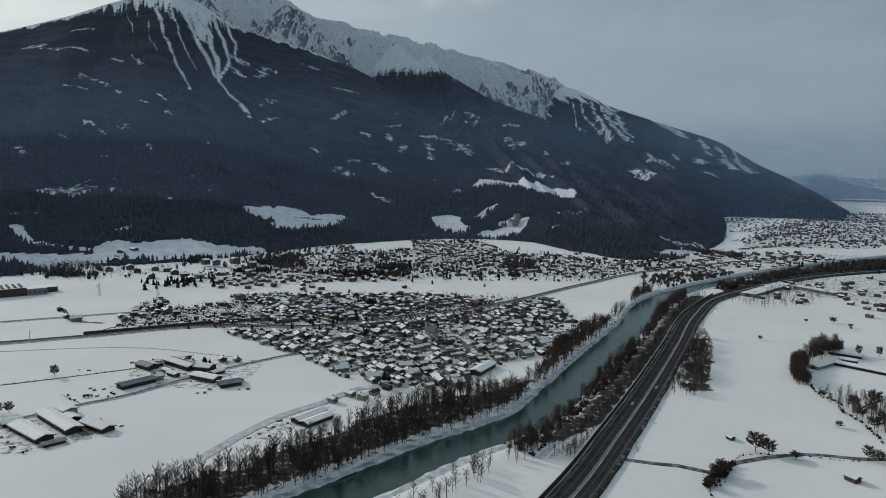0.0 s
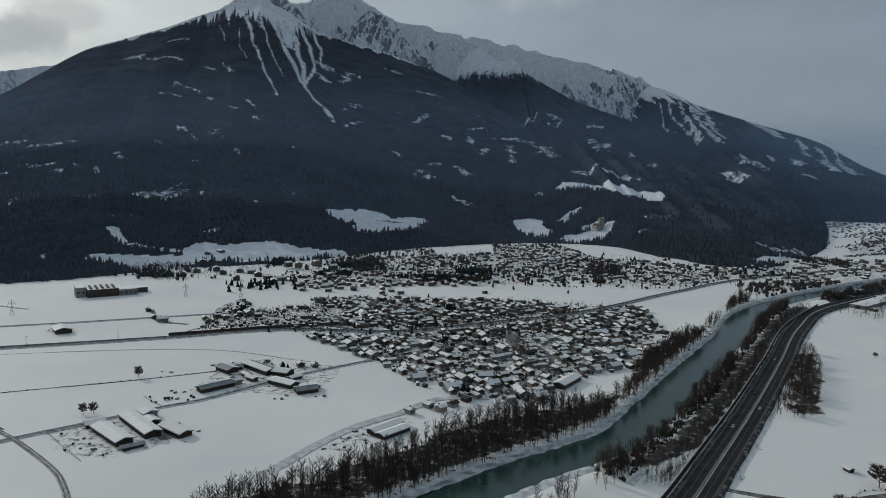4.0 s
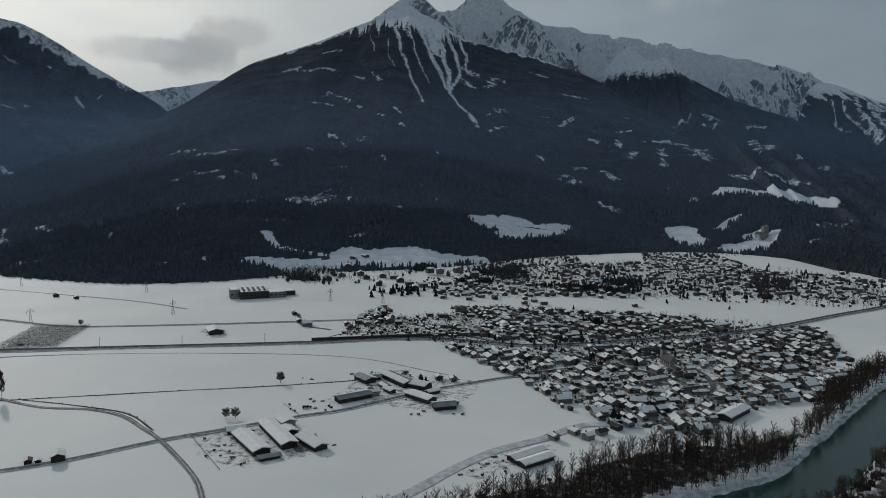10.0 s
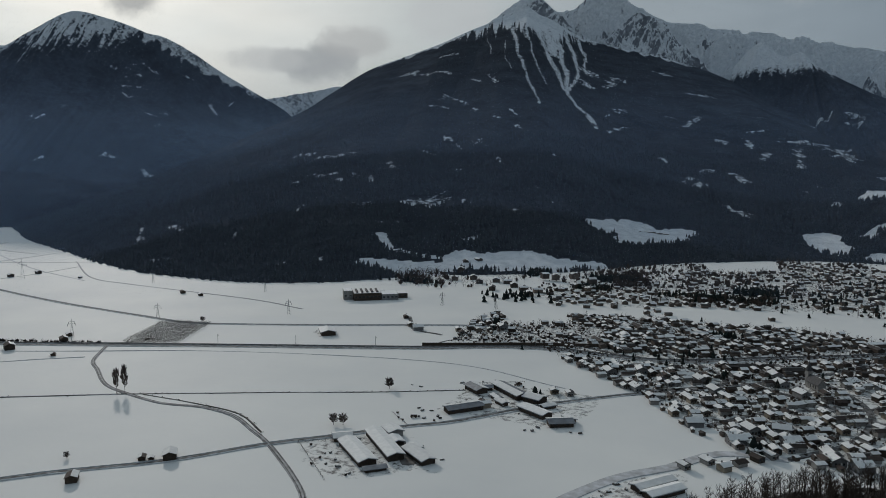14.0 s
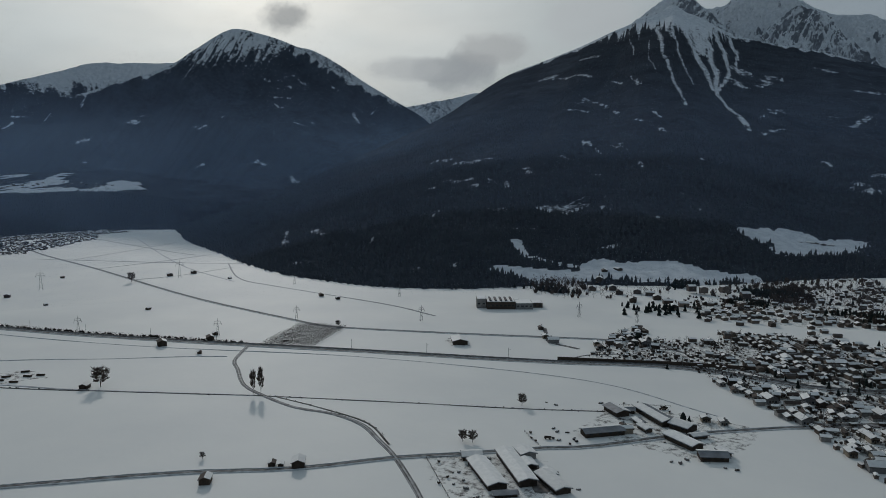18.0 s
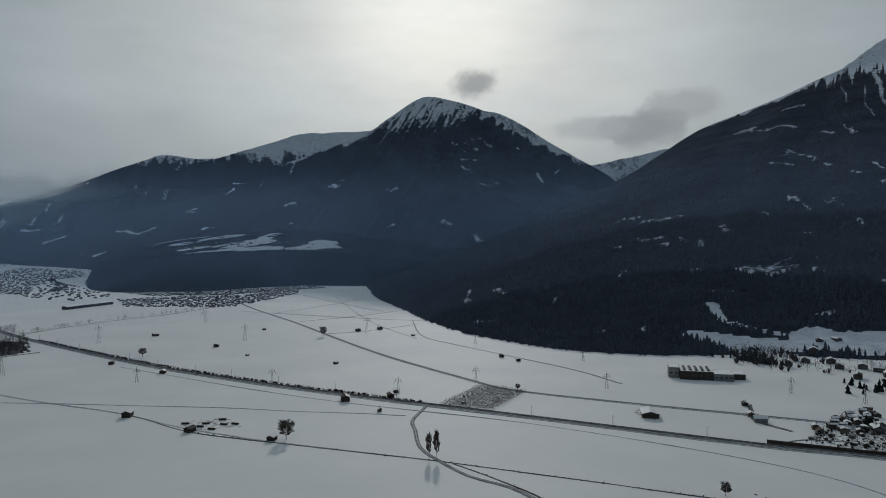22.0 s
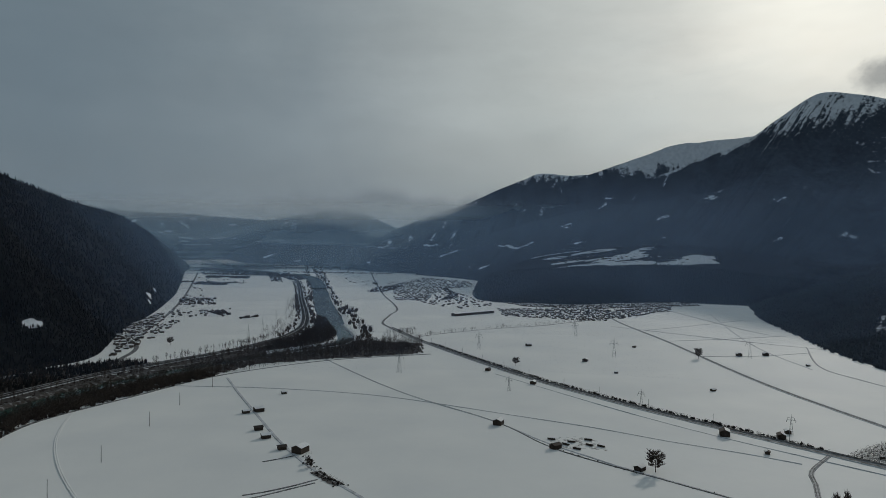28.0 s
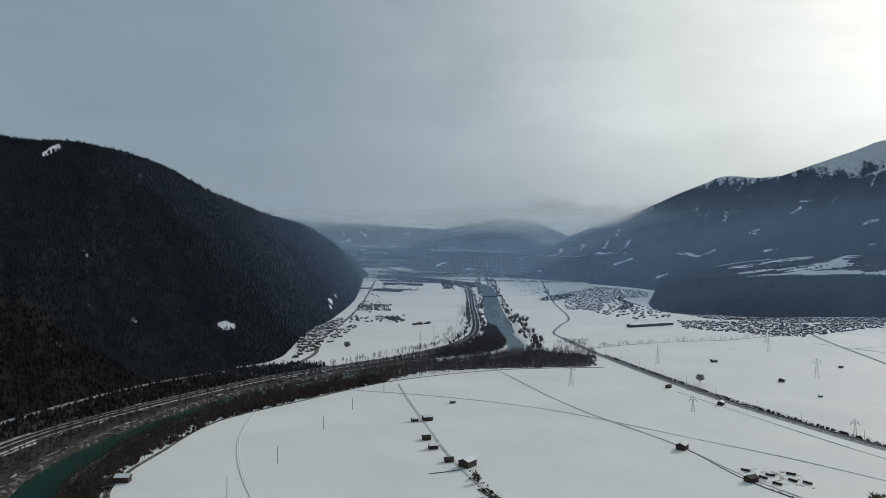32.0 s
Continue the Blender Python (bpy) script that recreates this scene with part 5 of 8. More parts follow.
hw = ribbon("motorway", HIGHWAY, (9.6, 7.6, 7.3, 0, -7.3, -7.6, -9.6), (-0.4, 1.1, 1.15, 1.25, 1.15, 1.1, -0.4), EARTH, 10.0)
tagged(hw, "dark embankment under the motorway", "embankment", kind="structure")
for s in (1, -1):
    lane = ribbon("carriageway", HIGHWAY, (s * 3.65 + 3.15, s * 3.65, s * 3.65 - 3.15), (1.42, 1.46, 1.42), ASPHALT, 10.0)
    tagged(lane, "dark wet two-lane motorway carriageway", "road", kind="structure")
    for o, wdt in ((s * 3.65 + 2.9, 0.12), (s * 3.65, 0.08), (s * 3.65 - 2.9, 0.12)):
        ln = ribbon("edge_line", HIGHWAY, (o + wdt / 2, o - wdt / 2), (1.475, 1.475), WHITE_LINE, 10.0)
        tagged(ln, "white painted edge line", "road marking", kind="structure")
    for run, heap in ((HIGHWAY[:13], DARK_BANK), (HIGHWAY[12:], SNOW_BANK)):
        bk = ribbon("snow_bank", run, (s * 8.3 + 1.3, s * 8.3 + 0.5, s * 8.3 - 0.4, s * 8.3 - 0.9), (0.3, 1.5, 1.4, 1.2), heap, 9.0, 0.3)
        tagged(bk, "dirty snow heaped along the motorway", "snow bank", kind="structure")
    rail = ribbon("crash_barrier", HIGHWAY, (s * 7.1 + 0.06, s * 7.1 + 0.1, s * 7.1 - 0.06), (1.55, 2.05, 2.1), STEEL, 10.0)
    tagged(rail, "galvanised steel crash barrier", "barrier", kind="structure")
tagged(ribbon("snow_bank", HIGHWAY, (1.1, 0.8, 0.45), (1.4, 1.75, 1.4), SNOW_BANK, 9.0, 0.1), "narrow ridge of snow along the median", "snow bank", kind="structure")
median = ribbon("median_barrier", HIGHWAY, (0.35, 0.15, -0.15, -0.35), (1.3, 1.9, 1.9, 1.3), CONCRETE, 10.0)
tagged(median, "concrete barrier between the carriageways", "barrier", kind="structure")

VALLEY_ROAD = [(-4200, 250), (-2600, 255), (-1880, 258), (-1640, 225), (-1480, 200), (-1376, 207), (-1152, 243), (-858, 311), (-698, 364), (-574, 415), (-500, 450), (-403, 494), (-289, 546), (-203, 590), (-110, 595), (-42, 633), (63, 708), (169, 830), (300, 960), (600, 1150)]
RAIL = [(p[0] - 2.4, p[1] + 5.6) for p in VALLEY_ROAD[5:]]
road("valley_road", VALLEY_ROAD, 1.9, ROAD_WET, "cleared asphalt valley road between snow banks")
tb = ribbon("railway_bed", RAIL, (2.4, 1.2, -1.2, -2.4), (-0.3, 0.7, 0.7, -0.3), BALLAST, 10.0)
tagged(tb, "snow-dusted gravel bed of a single railway line", "railway", kind="structure")
for s in (0.6, -0.6):
    tagged(ribbon("rail", RAIL, (s + 0.06, s + 0.05, s - 0.05, s - 0.06), (0.7, 0.9, 0.9, 0.7), STEEL, 10.0), "steel railway rail", "rail", kind="structure")
road("forest_road", [(-1880, 800), (-1492, 680), (-1109, 617), (-779, 558), (-570, 539), (-508, 541), (-414, 581), (-340, 618), (-288, 643), (-250, 655)], 1.4, ROAD_WET, "narrow cleared field road")
WINDING = [(-509, 441), (-480, 408), (-457, 394), (-420, 372), (-392, 365), (-357, 361), (-329, 367), (-302, 364), (-278, 352), (-256, 340), (-219, 314), (-200, 297), (-180, 270), (-170, 230)]
road("winding_lane", WINDING, 1.3, TRACK, "winding farm lane with two wheel ruts", banks=False)
for o in (0.75, -0.75):
    tagged(ribbon("wheel_rut", WINDING, (o + 0.28, o - 0.28), (0.42, 0.42), ROAD_WET, 6.0, 0.1), "dark wet wheel rut in the lane", "rut", kind="structure")
road("farm_road", [(-420, 150), (-363, 219), (-324, 264), (-285, 301), (-256, 340), (-234, 363), (-205, 395), (-186, 413), (-154, 459), (-116, 501), (-95, 520)], 1.1, ROAD_WET, "snow-edged farm road")
road("hut_lane", [(-868, -2), (-780, 22), (-704, 44), (-598, 75), (-525, 102), (-470, 130), (-420, 150)], 1.0, FAINT, "snow-covered field lane past huts", banks=False)
road("diagonal_track", [(-1007, 95), (-780, 171), (-640, 239), (-572, 262), (-523, 285), (-494, 300), (-395, 361)], 0.65, FAINT, "faint snow-covered field track", "track", False)
road("east_lane", [(84, 340), (90, 327), (113, 321), (125, 314), (141, 325), (179, 336), (217, 331), (300, 340)], 1.5, ROAD_WET, "narrow lane through the eastern fields", banks=False)
road("river_path", [(-140, 262), (-111, 327), (-102, 352), (-87, 382), (-69, 403), (-50, 431), (-20, 438)], 3.0, FAINT, "snowy lane beside the riverside wood", banks=False)
road("riverside_lane", [(-440, -60), (-479, -104), (-520, -118), (-575, -122), (-673, -122), (-778, -72), (-885, -13), (-984, 105), (-1025, 238)], 1.3, ROAD_WET, "dark lane along the riverside trees", banks=False)
road("hamlet_road", [(-960, -150), (-1028, -158), (-1120, -165), (-1300, -206), (-1806, -272), (-2587, -395), (-3300, -500)], 3.0, ROAD_WET, "country road through the hamlet below the hill", banks=False)
road("north_track", [(-1030, 792), (-860, 690), (-760, 672), (-560, 660), (-470, 640)], 0.9, TRACK, "faint ski track across the snow field", "track", False)
road("cross_track", [(-1350, 620), (-1100, 740), (-1000, 800)], 0.9, TRACK, "faint track across the snow field", "track", False)
road("field_track", [(-858, 290), (-600, 380), (-420, 470), (-250, 520), (-150, 500)], 0.35, FAINT, "thin ski trail over the fields", "track", False)
road("field_lane", [(-1700, 900), (-1300, 840), (-1180, 830)], 0.9, TRACK, "faint field track", "track", False)
road("hill_road", [(-560, -296), (-656, -292), (-747, -284), (-837, -266), (-930, -222)], 2.6, TRACK, "snowy road at the foot of the hill", banks=False, z=0.9)
road("mid_lane", [(-353, 655), (-340, 635), (-329, 618), (-318, 606), (-290, 600)], 1.6, ROAD_WET, "short lane between farm houses", banks=False)

for o in (0.55, -0.55):
    tagged(ribbon("ski_track", [(-711, -104), (-657, -93), (-613, -81), (-569, -64), (-526, -44), (-483, -21)], (o + 0.5, o + 0.2, o - 0.2, o - 0.5), (0.22, 0.32, 0.32, 0.22), SNOW, 6.0, 0.1), "pale ridge of pressed snow in a curving ski track", "track", kind="structure")
for nm, line, half, surface in (("side_lane", [(-481, 65), (-485, 76), (-495, 93), (-504, 105)], 0.7, ROAD_WET), ("side_lane", [(-474, 66), (-478, 74), (-487, 88), (-498, 104)], 0.6, ROAD_WET), ("meadow_lane", [(-1278, 657), (-1348, 788), (-1440, 938)], 0.9, TRACK),
                              ("meadow_lane", [(-1121, 621), (-1137, 730), (-1166, 851)], 1.0, TRACK), ("meadow_lane", [(-960, 591), (-951, 637), (-956, 691), (-973, 762)], 0.6, TRACK), ("ski_trail", [(-1603, 954), (-1213, 787), (-1006, 708), (-838, 665)], 0.8, FAINT),
                              ("ski_trail", [(-850, -110), (-827, -43), (-807, 35), (-775, 113), (-733, 178), (-656, 259), (-607, 311), (-559, 352), (-522, 389), (-495, 412)], 0.45, FAINT), ("foot_track", [(-545, 69), (-550, 78), (-557, 89)], 0.5, ROAD_WET)):
    road(nm, line, half, surface, "narrow trodden lane across the snowy fields", "track", False)
tagged(ribbon("farm_court", [(-199, 373), (-190, 362), (-179, 350)], (3.6, 1.5, -1.5, -3.6), (0.30, 0.34, 0.34, 0.30), EARTH, 3.0, 0.3), "dark swept farm court between the barns", "yard", kind="structure")
tagged(ribbon("brush_ground", [(-520, 104), (-505, 111), (-492, 118)], (3.0, 1.2, -1.2, -3.4), (0.28, 0.36, 0.36, 0.28), EARTH, 2.0, 0.8), "dark patch of earth and brush at a lane's corner", "bare ground", kind="structure")
for edge in ([(-1007, 95), (-780, 171), (-640, 239), (-560, 262), (-513, 286), (-395, 361)], [(-395, 361), (-314, 406), (-249, 441), (-205, 468)], [(-380, 368), (-340, 370), (-302, 368), (-270, 351)]):
    road("field_edge", edge, 0.32, EARTH, "thin dark field edge of dry grass and earth", "field edge", False, z=0.36)
# ---- river banks ----
for run, bank, words in ((RIVER[:13], SNOW_BANK, "snow-covered stone river bank"), (RIVER[12:20], DARK_BANK, "dark brushy river bank with patches of snow"), (RIVER[19:22], SNOW_BANK, "snowy bank of the river bend")):
    for s in (1, -1):
        b = ribbon("river_bank", run, [s * d for d in ((12.5, 13.6, 14.8, 17, 21.5) if s < 0 else (21.5, 17, 14.8, 13.6, 12.5))], (-2.3, -1.2, 0.5, 1.05, 0.5) if s < 0 else (0.5, 1.05, 0.5, -1.2, -2.3), bank, 5.0, 1.0)
        tagged(b, words, "river bank", kind="structure")


# ---- trees without leaves ----
def bare_tree(rs, limbs=10, twigs=6, spread=0.27, twig_size=0.0125):
    """A bare broadleaf tree, 1 m high: tapered trunk, limbs and fine twigs. Gives vertices, triangles and which belong to the trunk."""
    v, f, trunk = [], [], []

    def prism(a, b, r0, r1, wood):
        a, b = np.array(a), np.array(b)
        d = (b - a) / max(np.linalg.norm(b - a), 1e-6)
        s = np.cross(d, (0.3, 0.5, 0.81))
        s /= np.linalg.norm(s)
        t = np.cross(d, s)
        n = len(v)
        for c, r in ((a, r0), (b, r1)):
            for k in range(3):
                w = 2 * math.pi * k / 3
                v.append(c + r * (math.cos(w) * s + math.sin(w) * t))
        for k in range(3):
            j = (k + 1) % 3
            f.append((n + k, n + j, n + 3 + j))
            f.append((n + k, n + 3 + j, n + 3 + k))
            trunk.extend((wood, wood))

    def twig(a, b, r):
        n = len(v)
        d = np.array(b) - np.array(a)
        s = np.cross(d, (0.3, 0.5, 0.81))
        s *= r / max(np.linalg.norm(s), 1e-9)
        t = np.cross(d, s)
        t *= r / max(np.linalg.norm(t), 1e-9)
        v.extend((a + s, a - 0.5 * s + 0.87 * t, a - 0.5 * s - 0.87 * t, np.array(b)))
        f.extend(((n, n + 1, n + 3), (n + 1, n + 2, n + 3), (n + 2, n, n + 3)))
        trunk.extend((False, False, False))

    lean = rs.uniform(-0.05, 0.05, 2)
    mid = np.array((lean[0], lean[1], 0.55))
    top = np.array((lean[0] * 2, lean[1] * 2, 0.96))
    prism((0, 0, -0.03), mid, 0.026, 0.017, True)
    prism(mid, top, 0.017, 0.007, True)
    for k in range(limbs):
        z = 0.22 + 0.66 * (k + rs.uniform(0, 1)) / limbs
        a = k * 2.4 + rs.uniform(-0.4, 0.4)
        reach = spread * (1.15 - 0.75 * abs(z - 0.45)) * rs.uniform(0.7, 1.15)
        base = np.array((lean[0] * z, lean[1] * z, z))
        tip = base + np.array((math.cos(a) * reach, math.sin(a) * reach, rs.uniform(0.12, 0.26)))
        tip[2] = min(tip[2], 1.0)
        prism(base, tip, 0.010, 0.005, False)
        for q in range(twigs):
            t = rs.uniform(0.35, 1.0)
            o = base + (tip - base) * t
            e = o + np.array((rs.uniform(-1, 1), rs.uniform(-1, 1), rs.uniform(0.2, 1.5))) * 0.13
            twig(o, e, twig_size)
    return np.array(v), np.array(f), np.array(trunk)


BARE = [bare_tree(np.random.RandomState(40 + k), 12, 8, 0.24, 0.0075) for k in range(5)]
SLIM = [bare_tree(np.random.RandomState(80 + k), 6, 3, 0.36, 0.024) for k in range(4)]


def clump(rs, spikes=15):
    """A leafless bush, 1 m high and about 1 m across: a fan of tapering shoots, open and uneven."""
    v, f = [], []
    for k in range(spikes):
        a, reach = 2.4 * k + rs.uniform(-0.5, 0.5), rs.uniform(0.08, 0.52)
        base = np.array((0.45 * reach * math.cos(a), 0.45 * reach * math.sin(a), -0.02))
        tip = np.array((reach * math.cos(a), reach * math.sin(a), 1.0 - 1.3 * reach * reach - rs.uniform(0, 0.3)))
        n = len(v)
        for j in range(3):
            w = 2.094 * j + a
            v.append(base + (tip - base) * 0.45 + 0.13 * np.array((math.cos(w), math.sin(w), 0.0)))
        v += [tip, base]
        for j in range(3):
            i = (j + 1) % 3
            f += [(n + j, n + i, n + 3), (n + i, n + j, n + 4)]
    return np.array(v), np.array(f), None


CLUMP = [clump(np.random.RandomState(90 + k)) for k in range(5)]
BUSH = [bare_tree(np.random.RandomState(60 + k), 5, 5, 0.62, 0.024) for k in range(3)]
highway_line = curve(HIGHWAY, 15.0)


def thicket(name, poly, count, seed, size, label, river_gap=15.5, road_gap=10.5, thin=0.38, templates=BARE, spread=0.9):
    """Bare trees all over a plot, off the water and the roads, thinning out by patches."""
    r = np.random.RandomState(seed)
    xs, ys = [p[0] for p in poly], [p[1] for p in poly]
    x, y = r.uniform(min(xs), max(xs), count * 14), r.uniform(min(ys), max(ys), count * 14)
    k = inside(x, y, poly)
    for q in CLEAR:
        k &= ~inside(x, y, q)
    x, y = x[k][:count], y[k][:count]
    k = (near_line(x, y, river_line) > river_gap) & (near_line(x, y, highway_line) > road_gap) & (fbm(x / 40, y / 40, 3, seed) > thin)
    x, y = x[k], y[k]
    h = r.uniform(size[0], size[1], len(x))
    rows = np.column_stack([x, y, 0.1 + rise(x), h * r.uniform(0.7, 1.0, len(x)) * spread, h, r.uniform(0, 6.28, len(x))])
    pieces = []
    for i, (v, f, t) in enumerate(templates):
        sub = rows[i::len(templates)]
        if len(sub):
            pieces.append((*scatter(name, (v, f), sub, TWIGS), 0))
    return joined(name, pieces, [TWIGS], label, "woodland")


VILLAGE_BELT = [(-130, 275), (-113, 300), (-91, 316), (-69, 342), (-44, 372), (-20, 399), (-5, 411), (12, 424), (37, 436), (62, 455), (84, 530), (132, 619), (186, 697), (229, 814), (262, 790), (165, 610), (110, 502), (80, 440), (50, 383), (0, 336), (-40, 293), (-100, 235)]
thicket("riverside_wood", VILLAGE_BELT, 2300, 1, (6.0, 12.0), "brown leafless riverside wood on the village bank", thin=0.33)
thicket("riverside_scrub", VILLAGE_BELT, 900, 2, (2, 4.5), "brown leafless scrub under the riverside trees", templates=BUSH, thin=0.34)
STRIP_PATH = [(48, 328), (58, 345), (81, 387), (112, 443), (138, 496), (168, 560), (197, 623), (235, 700), (272, 762)]
EAST_BELT = [(x - 2.5, y + 1.2) for x, y in STRIP_PATH] + [(256, 780), (165, 610), (110, 502), (80, 440), (50, 383), (20, 352)]
thicket("river_strip", EAST_BELT, 1500, 3, (5, 10.5), "leafless trees on the bank between river and motorway", road_gap=9.6, thin=0.24)
thicket("river_strip_scrub", EAST_BELT, 1300, 4, (2, 4.5), "brown scrub between river and motorway", templates=BUSH + CLUMP, road_gap=9.6, thin=0.26)
VERGE_BELT = [(x + 2.5, y - 1.2) for x, y in STRIP_PATH] + [(308, 767), (239, 660), (185, 545), (133, 436), (93, 356), (76, 325)]
thicket("verge_trees", VERGE_BELT, 900, 44, (3, 7.5), "thin leafless trees along the noise wall", road_gap=12.0, thin=0.40)
thicket("verge_bushes", VERGE_BELT, 1500, 45, (1.0, 3.2), "brown bushes along the noise wall", templates=BUSH, road_gap=12.0, thin=0.30, spread=1.2)
road("service_track", STRIP_PATH, 1.5, SNOW_BANK, "snow-covered service track along the river trees", "track", False)
thicket("bank_trees", [(-30, 262), (0, 297), (28, 328), (50, 350), (58, 340), (34, 318), (8, 288), (-20, 254)], 46, 46, (6, 10), "single leafless trees along the snowy river bank", thin=0.2)
WALL_RUN = HIGHWAY[4:12]
wall_side = normals(curve(WALL_RUN, 10.0))
west = 1 if wall_side[0][0] * (RIVER[5][0] - HIGHWAY[6][0]) + wall_side[0][1] * (RIVER[5][1] - HIGHWAY[6][1]) > 0 else -1
noise_wall = ribbon("noise_wall", WALL_RUN, (west * 10.7 + 0.18, west * 10.7 + 0.18, west * 10.7 - 0.18, west * 10.7 - 0.18), (-0.4, 3.0, 3.0, -0.4), WOOD, 10.0)
tagged(noise_wall, "long dark timber noise wall beside the motorway", "noise wall", kind="structure")
wall_cap = ribbon("wall_snow", WALL_RUN, (west * 10.7 + 0.22, west * 10.7, west * 10.7 - 0.22), (3.0, 3.16, 3.0), SNOW_BANK, 10.0)
tagged(wall_cap, "line of snow on top of the noise wall", "snow", kind="structure")
thicket("roadside_grove", [(142, 425), (164, 426), (200, 510), (222, 575), (208, 585), (172, 510)], 330, 5, (4.5, 8.5), "leafless grove beside the motorway", thin=0.22)
thicket("bend_grove", [(1000, 1130), (470, 925), (320, 790), (310, 830), (420, 940), (640, 1060), (1000, 1220)], 1100, 6, (6, 11), "leafless trees along the river bend", river_gap=17, templates=SLIM + CLUMP, thin=0.42)
WEST_BELT = [(-430, -60), (-478, -106), (-520, -122), (-575, -128), (-673, -128), (-778, -78), (-885, -19), (-960, 20), (-990, 90), (-1030, 230), (-1140, 240), (-1200, 140), (-1180, 40), (-1060, -40), (-960, -100), (-860, -160), (-740, -205), (-600, -230), (-440, -200)]
thicket("west_wood", WEST_BELT, 1300, 7, (6, 10.5), "dark leafless wood along the river bend", thin=0.25)
thicket("west_scrub", WEST_BELT, 900, 8, (2, 4.5), "dark scrub under the riverside trees", templates=BUSH, thin=0.30, road_gap=9.6)
thicket("roadside_trees", [(-930, -104), (-1020, -40), (-1115, 12), (-1290, 62), (-1300, 25), (-1120, -52), (-985, -125), (-930, -150)], 330, 9, (5, 9), "leafless trees on the motorway embankment", road_gap=9.6, thin=0.36)
FAR_BELT = [(-1200, 168), (-1330, 176), (-1440, 166), (-1600, 152), (-1760, 156), (-1820, 140), (-1960, 124), (-2400, 100), (-2800, 78), (-4200, -8), (-4200, -60), (-2800, 30), (-1960, 75), (-1440, 108), (-1190, 110)]
thicket("far_river_trees", FAR_BELT, 900, 10, (7, 12), "leafless trees along the far river bank", templates=SLIM + CLUMP, thin=0.30, river_gap=27)
thicket("far_strip", [(-1150, 60), (-1250, 90), (-1552, 80), (-1552, 65), (-2200, 40), (-4200, -70), (-4200, -90), (-2200, 25), (-1552, 55), (-1291, 45), (-1120, 0)], 450, 11, (6, 11), "trees between far river and motorway", templates=SLIM + CLUMP, thin=0.30, river_gap=26, road_gap=10)
thicket("far_verge", [(-1291, 25), (-1552, 35), (-2200, -5), (-2200, -40), (-1600, 10), (-1400, -10), (-1250, -10)], 150, 12, (6, 10), "trees along the far motorway verge", templates=SLIM, thin=0.3)
thicket("village_garden_trees", [(-273, 575), (-208, 600), (-106, 510), (-44, 450), (0, 444), (44, 492), (80, 530), (107, 615), (112, 735), (9, 757), (-86, 744), (-175, 765), (-260, 776), (-290, 680)], 1500, 13, (2.5, 6.0), "bare garden trees among the houses", templates=SLIM, thin=0.30)
thicket("upper_garden_trees", [(-303, 823), (-224, 980), (-120, 1180), (118, 1280), (213, 1046), (265, 949), (180, 851), (9, 847), (-125, 848)], 1400, 14, (4, 9), "bare trees among the upper houses", templates=SLIM, thin=0.40)
thicket("hillfoot_wood", [(-380, -180), (-420, -215), (-580, -250), (-730, -222), (-890, -164), (-985, -106), (-1010, -150), (-950, -240), (-800, -300), (-650, -320), (-380, -400)], 1300, 22, (4, 8), "dark leafless wood between hill and motorway", templates=SLIM, thin=0.30)
thicket("confluence_wood", [(-1060, 0), (-1200, 56), (-1350, 72), (-1560, 70), (-1440, 100), (-1250, 118), (-1150, 100)], 1300, 23, (8, 13), "dark leafless wood between river and motorway", thin=0.10, road_gap=9.6)
thicket("confluence_bank_wood", [(-880, -30), (-990, 84), (-1036, 222), (-1110, 215), (-1180, 150), (-1100, 60), (-1000, -20), (-930, -75)], 1000, 24, (7, 12.5), "dark leafless wood on the inner river bank", thin=0.12, templates=SLIM, river_gap=14)
thicket("far_motorway_trees", [(-1240, 20), (-1552, 28), (-2200, -14), (-2700, -48), (-2960, -78), (-2960, -42), (-2700, -12), (-2200, 22), (-1552, 66), (-1240, 62)], 900, 25, (4, 8), "dense dark trees along both verges of the far motorway", templates=SLIM + CLUMP, thin=0.22, road_gap=9.4, river_gap=26)
thicket("far_bend_trees", [(-3010, -20), (-3160, -70), (-3260, -160), (-3400, -330), (-3490, -500), (-3370, -520), (-3270, -330), (-3180, -205), (-3110, -125), (-2980, -78)], 900, 26, (4, 9), "distant dark trees along the river bend", templates=CLUMP, thin=0.2, river_gap=26, spread=1.6)
for k, plot_line in enumerate(([(-3560, -380), (-3620, -330), (-3660, -140), (-3640, 60), (-3600, 60), (-3600, -140), (-3540, -330)], [(-3160, -430), (-3110, -250), (-3060, -255), (-3090, -430)], [(-2900, -420), (-2820, -300), (-2790, -310), (-2840, -420)])):
    thicket("valley_copse", plot_line, 420, 27 + k, (4, 8), "distant dark copses and gardens on the valley floor", templates=CLUMP, thin=0.30, spread=1.6)

thicket("foot_belt", [(-527, 920), (-473, 960), (-399, 850), (-465, 823)], 260, 31, (5, 10), "belt of bare trees between the foot meadows", templates=SLIM + SLIM + CLUMP[:2], thin=0.30)
thicket("knoll_wood", [(-165, 1041), (-125, 1085), (-60, 1085), (-39, 965), (-47, 856), (-119, 832)], 330, 32, (4, 10), "dense dark bare wood on a knoll among the houses", templates=SLIM + SLIM + CLUMP, thin=0.42)
thicket("upper_copse", [(-254, 1030), (-212, 1060), (-182, 942), (-216, 915)], 220, 33, (6, 10), "small dark copse above the houses", templates=SLIM + CLUMP, thin=0.25)
thicket("east_copse", [(92, 1033), (137, 1023), (116, 874), (83, 880)], 200, 34, (5, 9), "small bare copse between houses", templates=SLIM + CLUMP, thin=0.30)
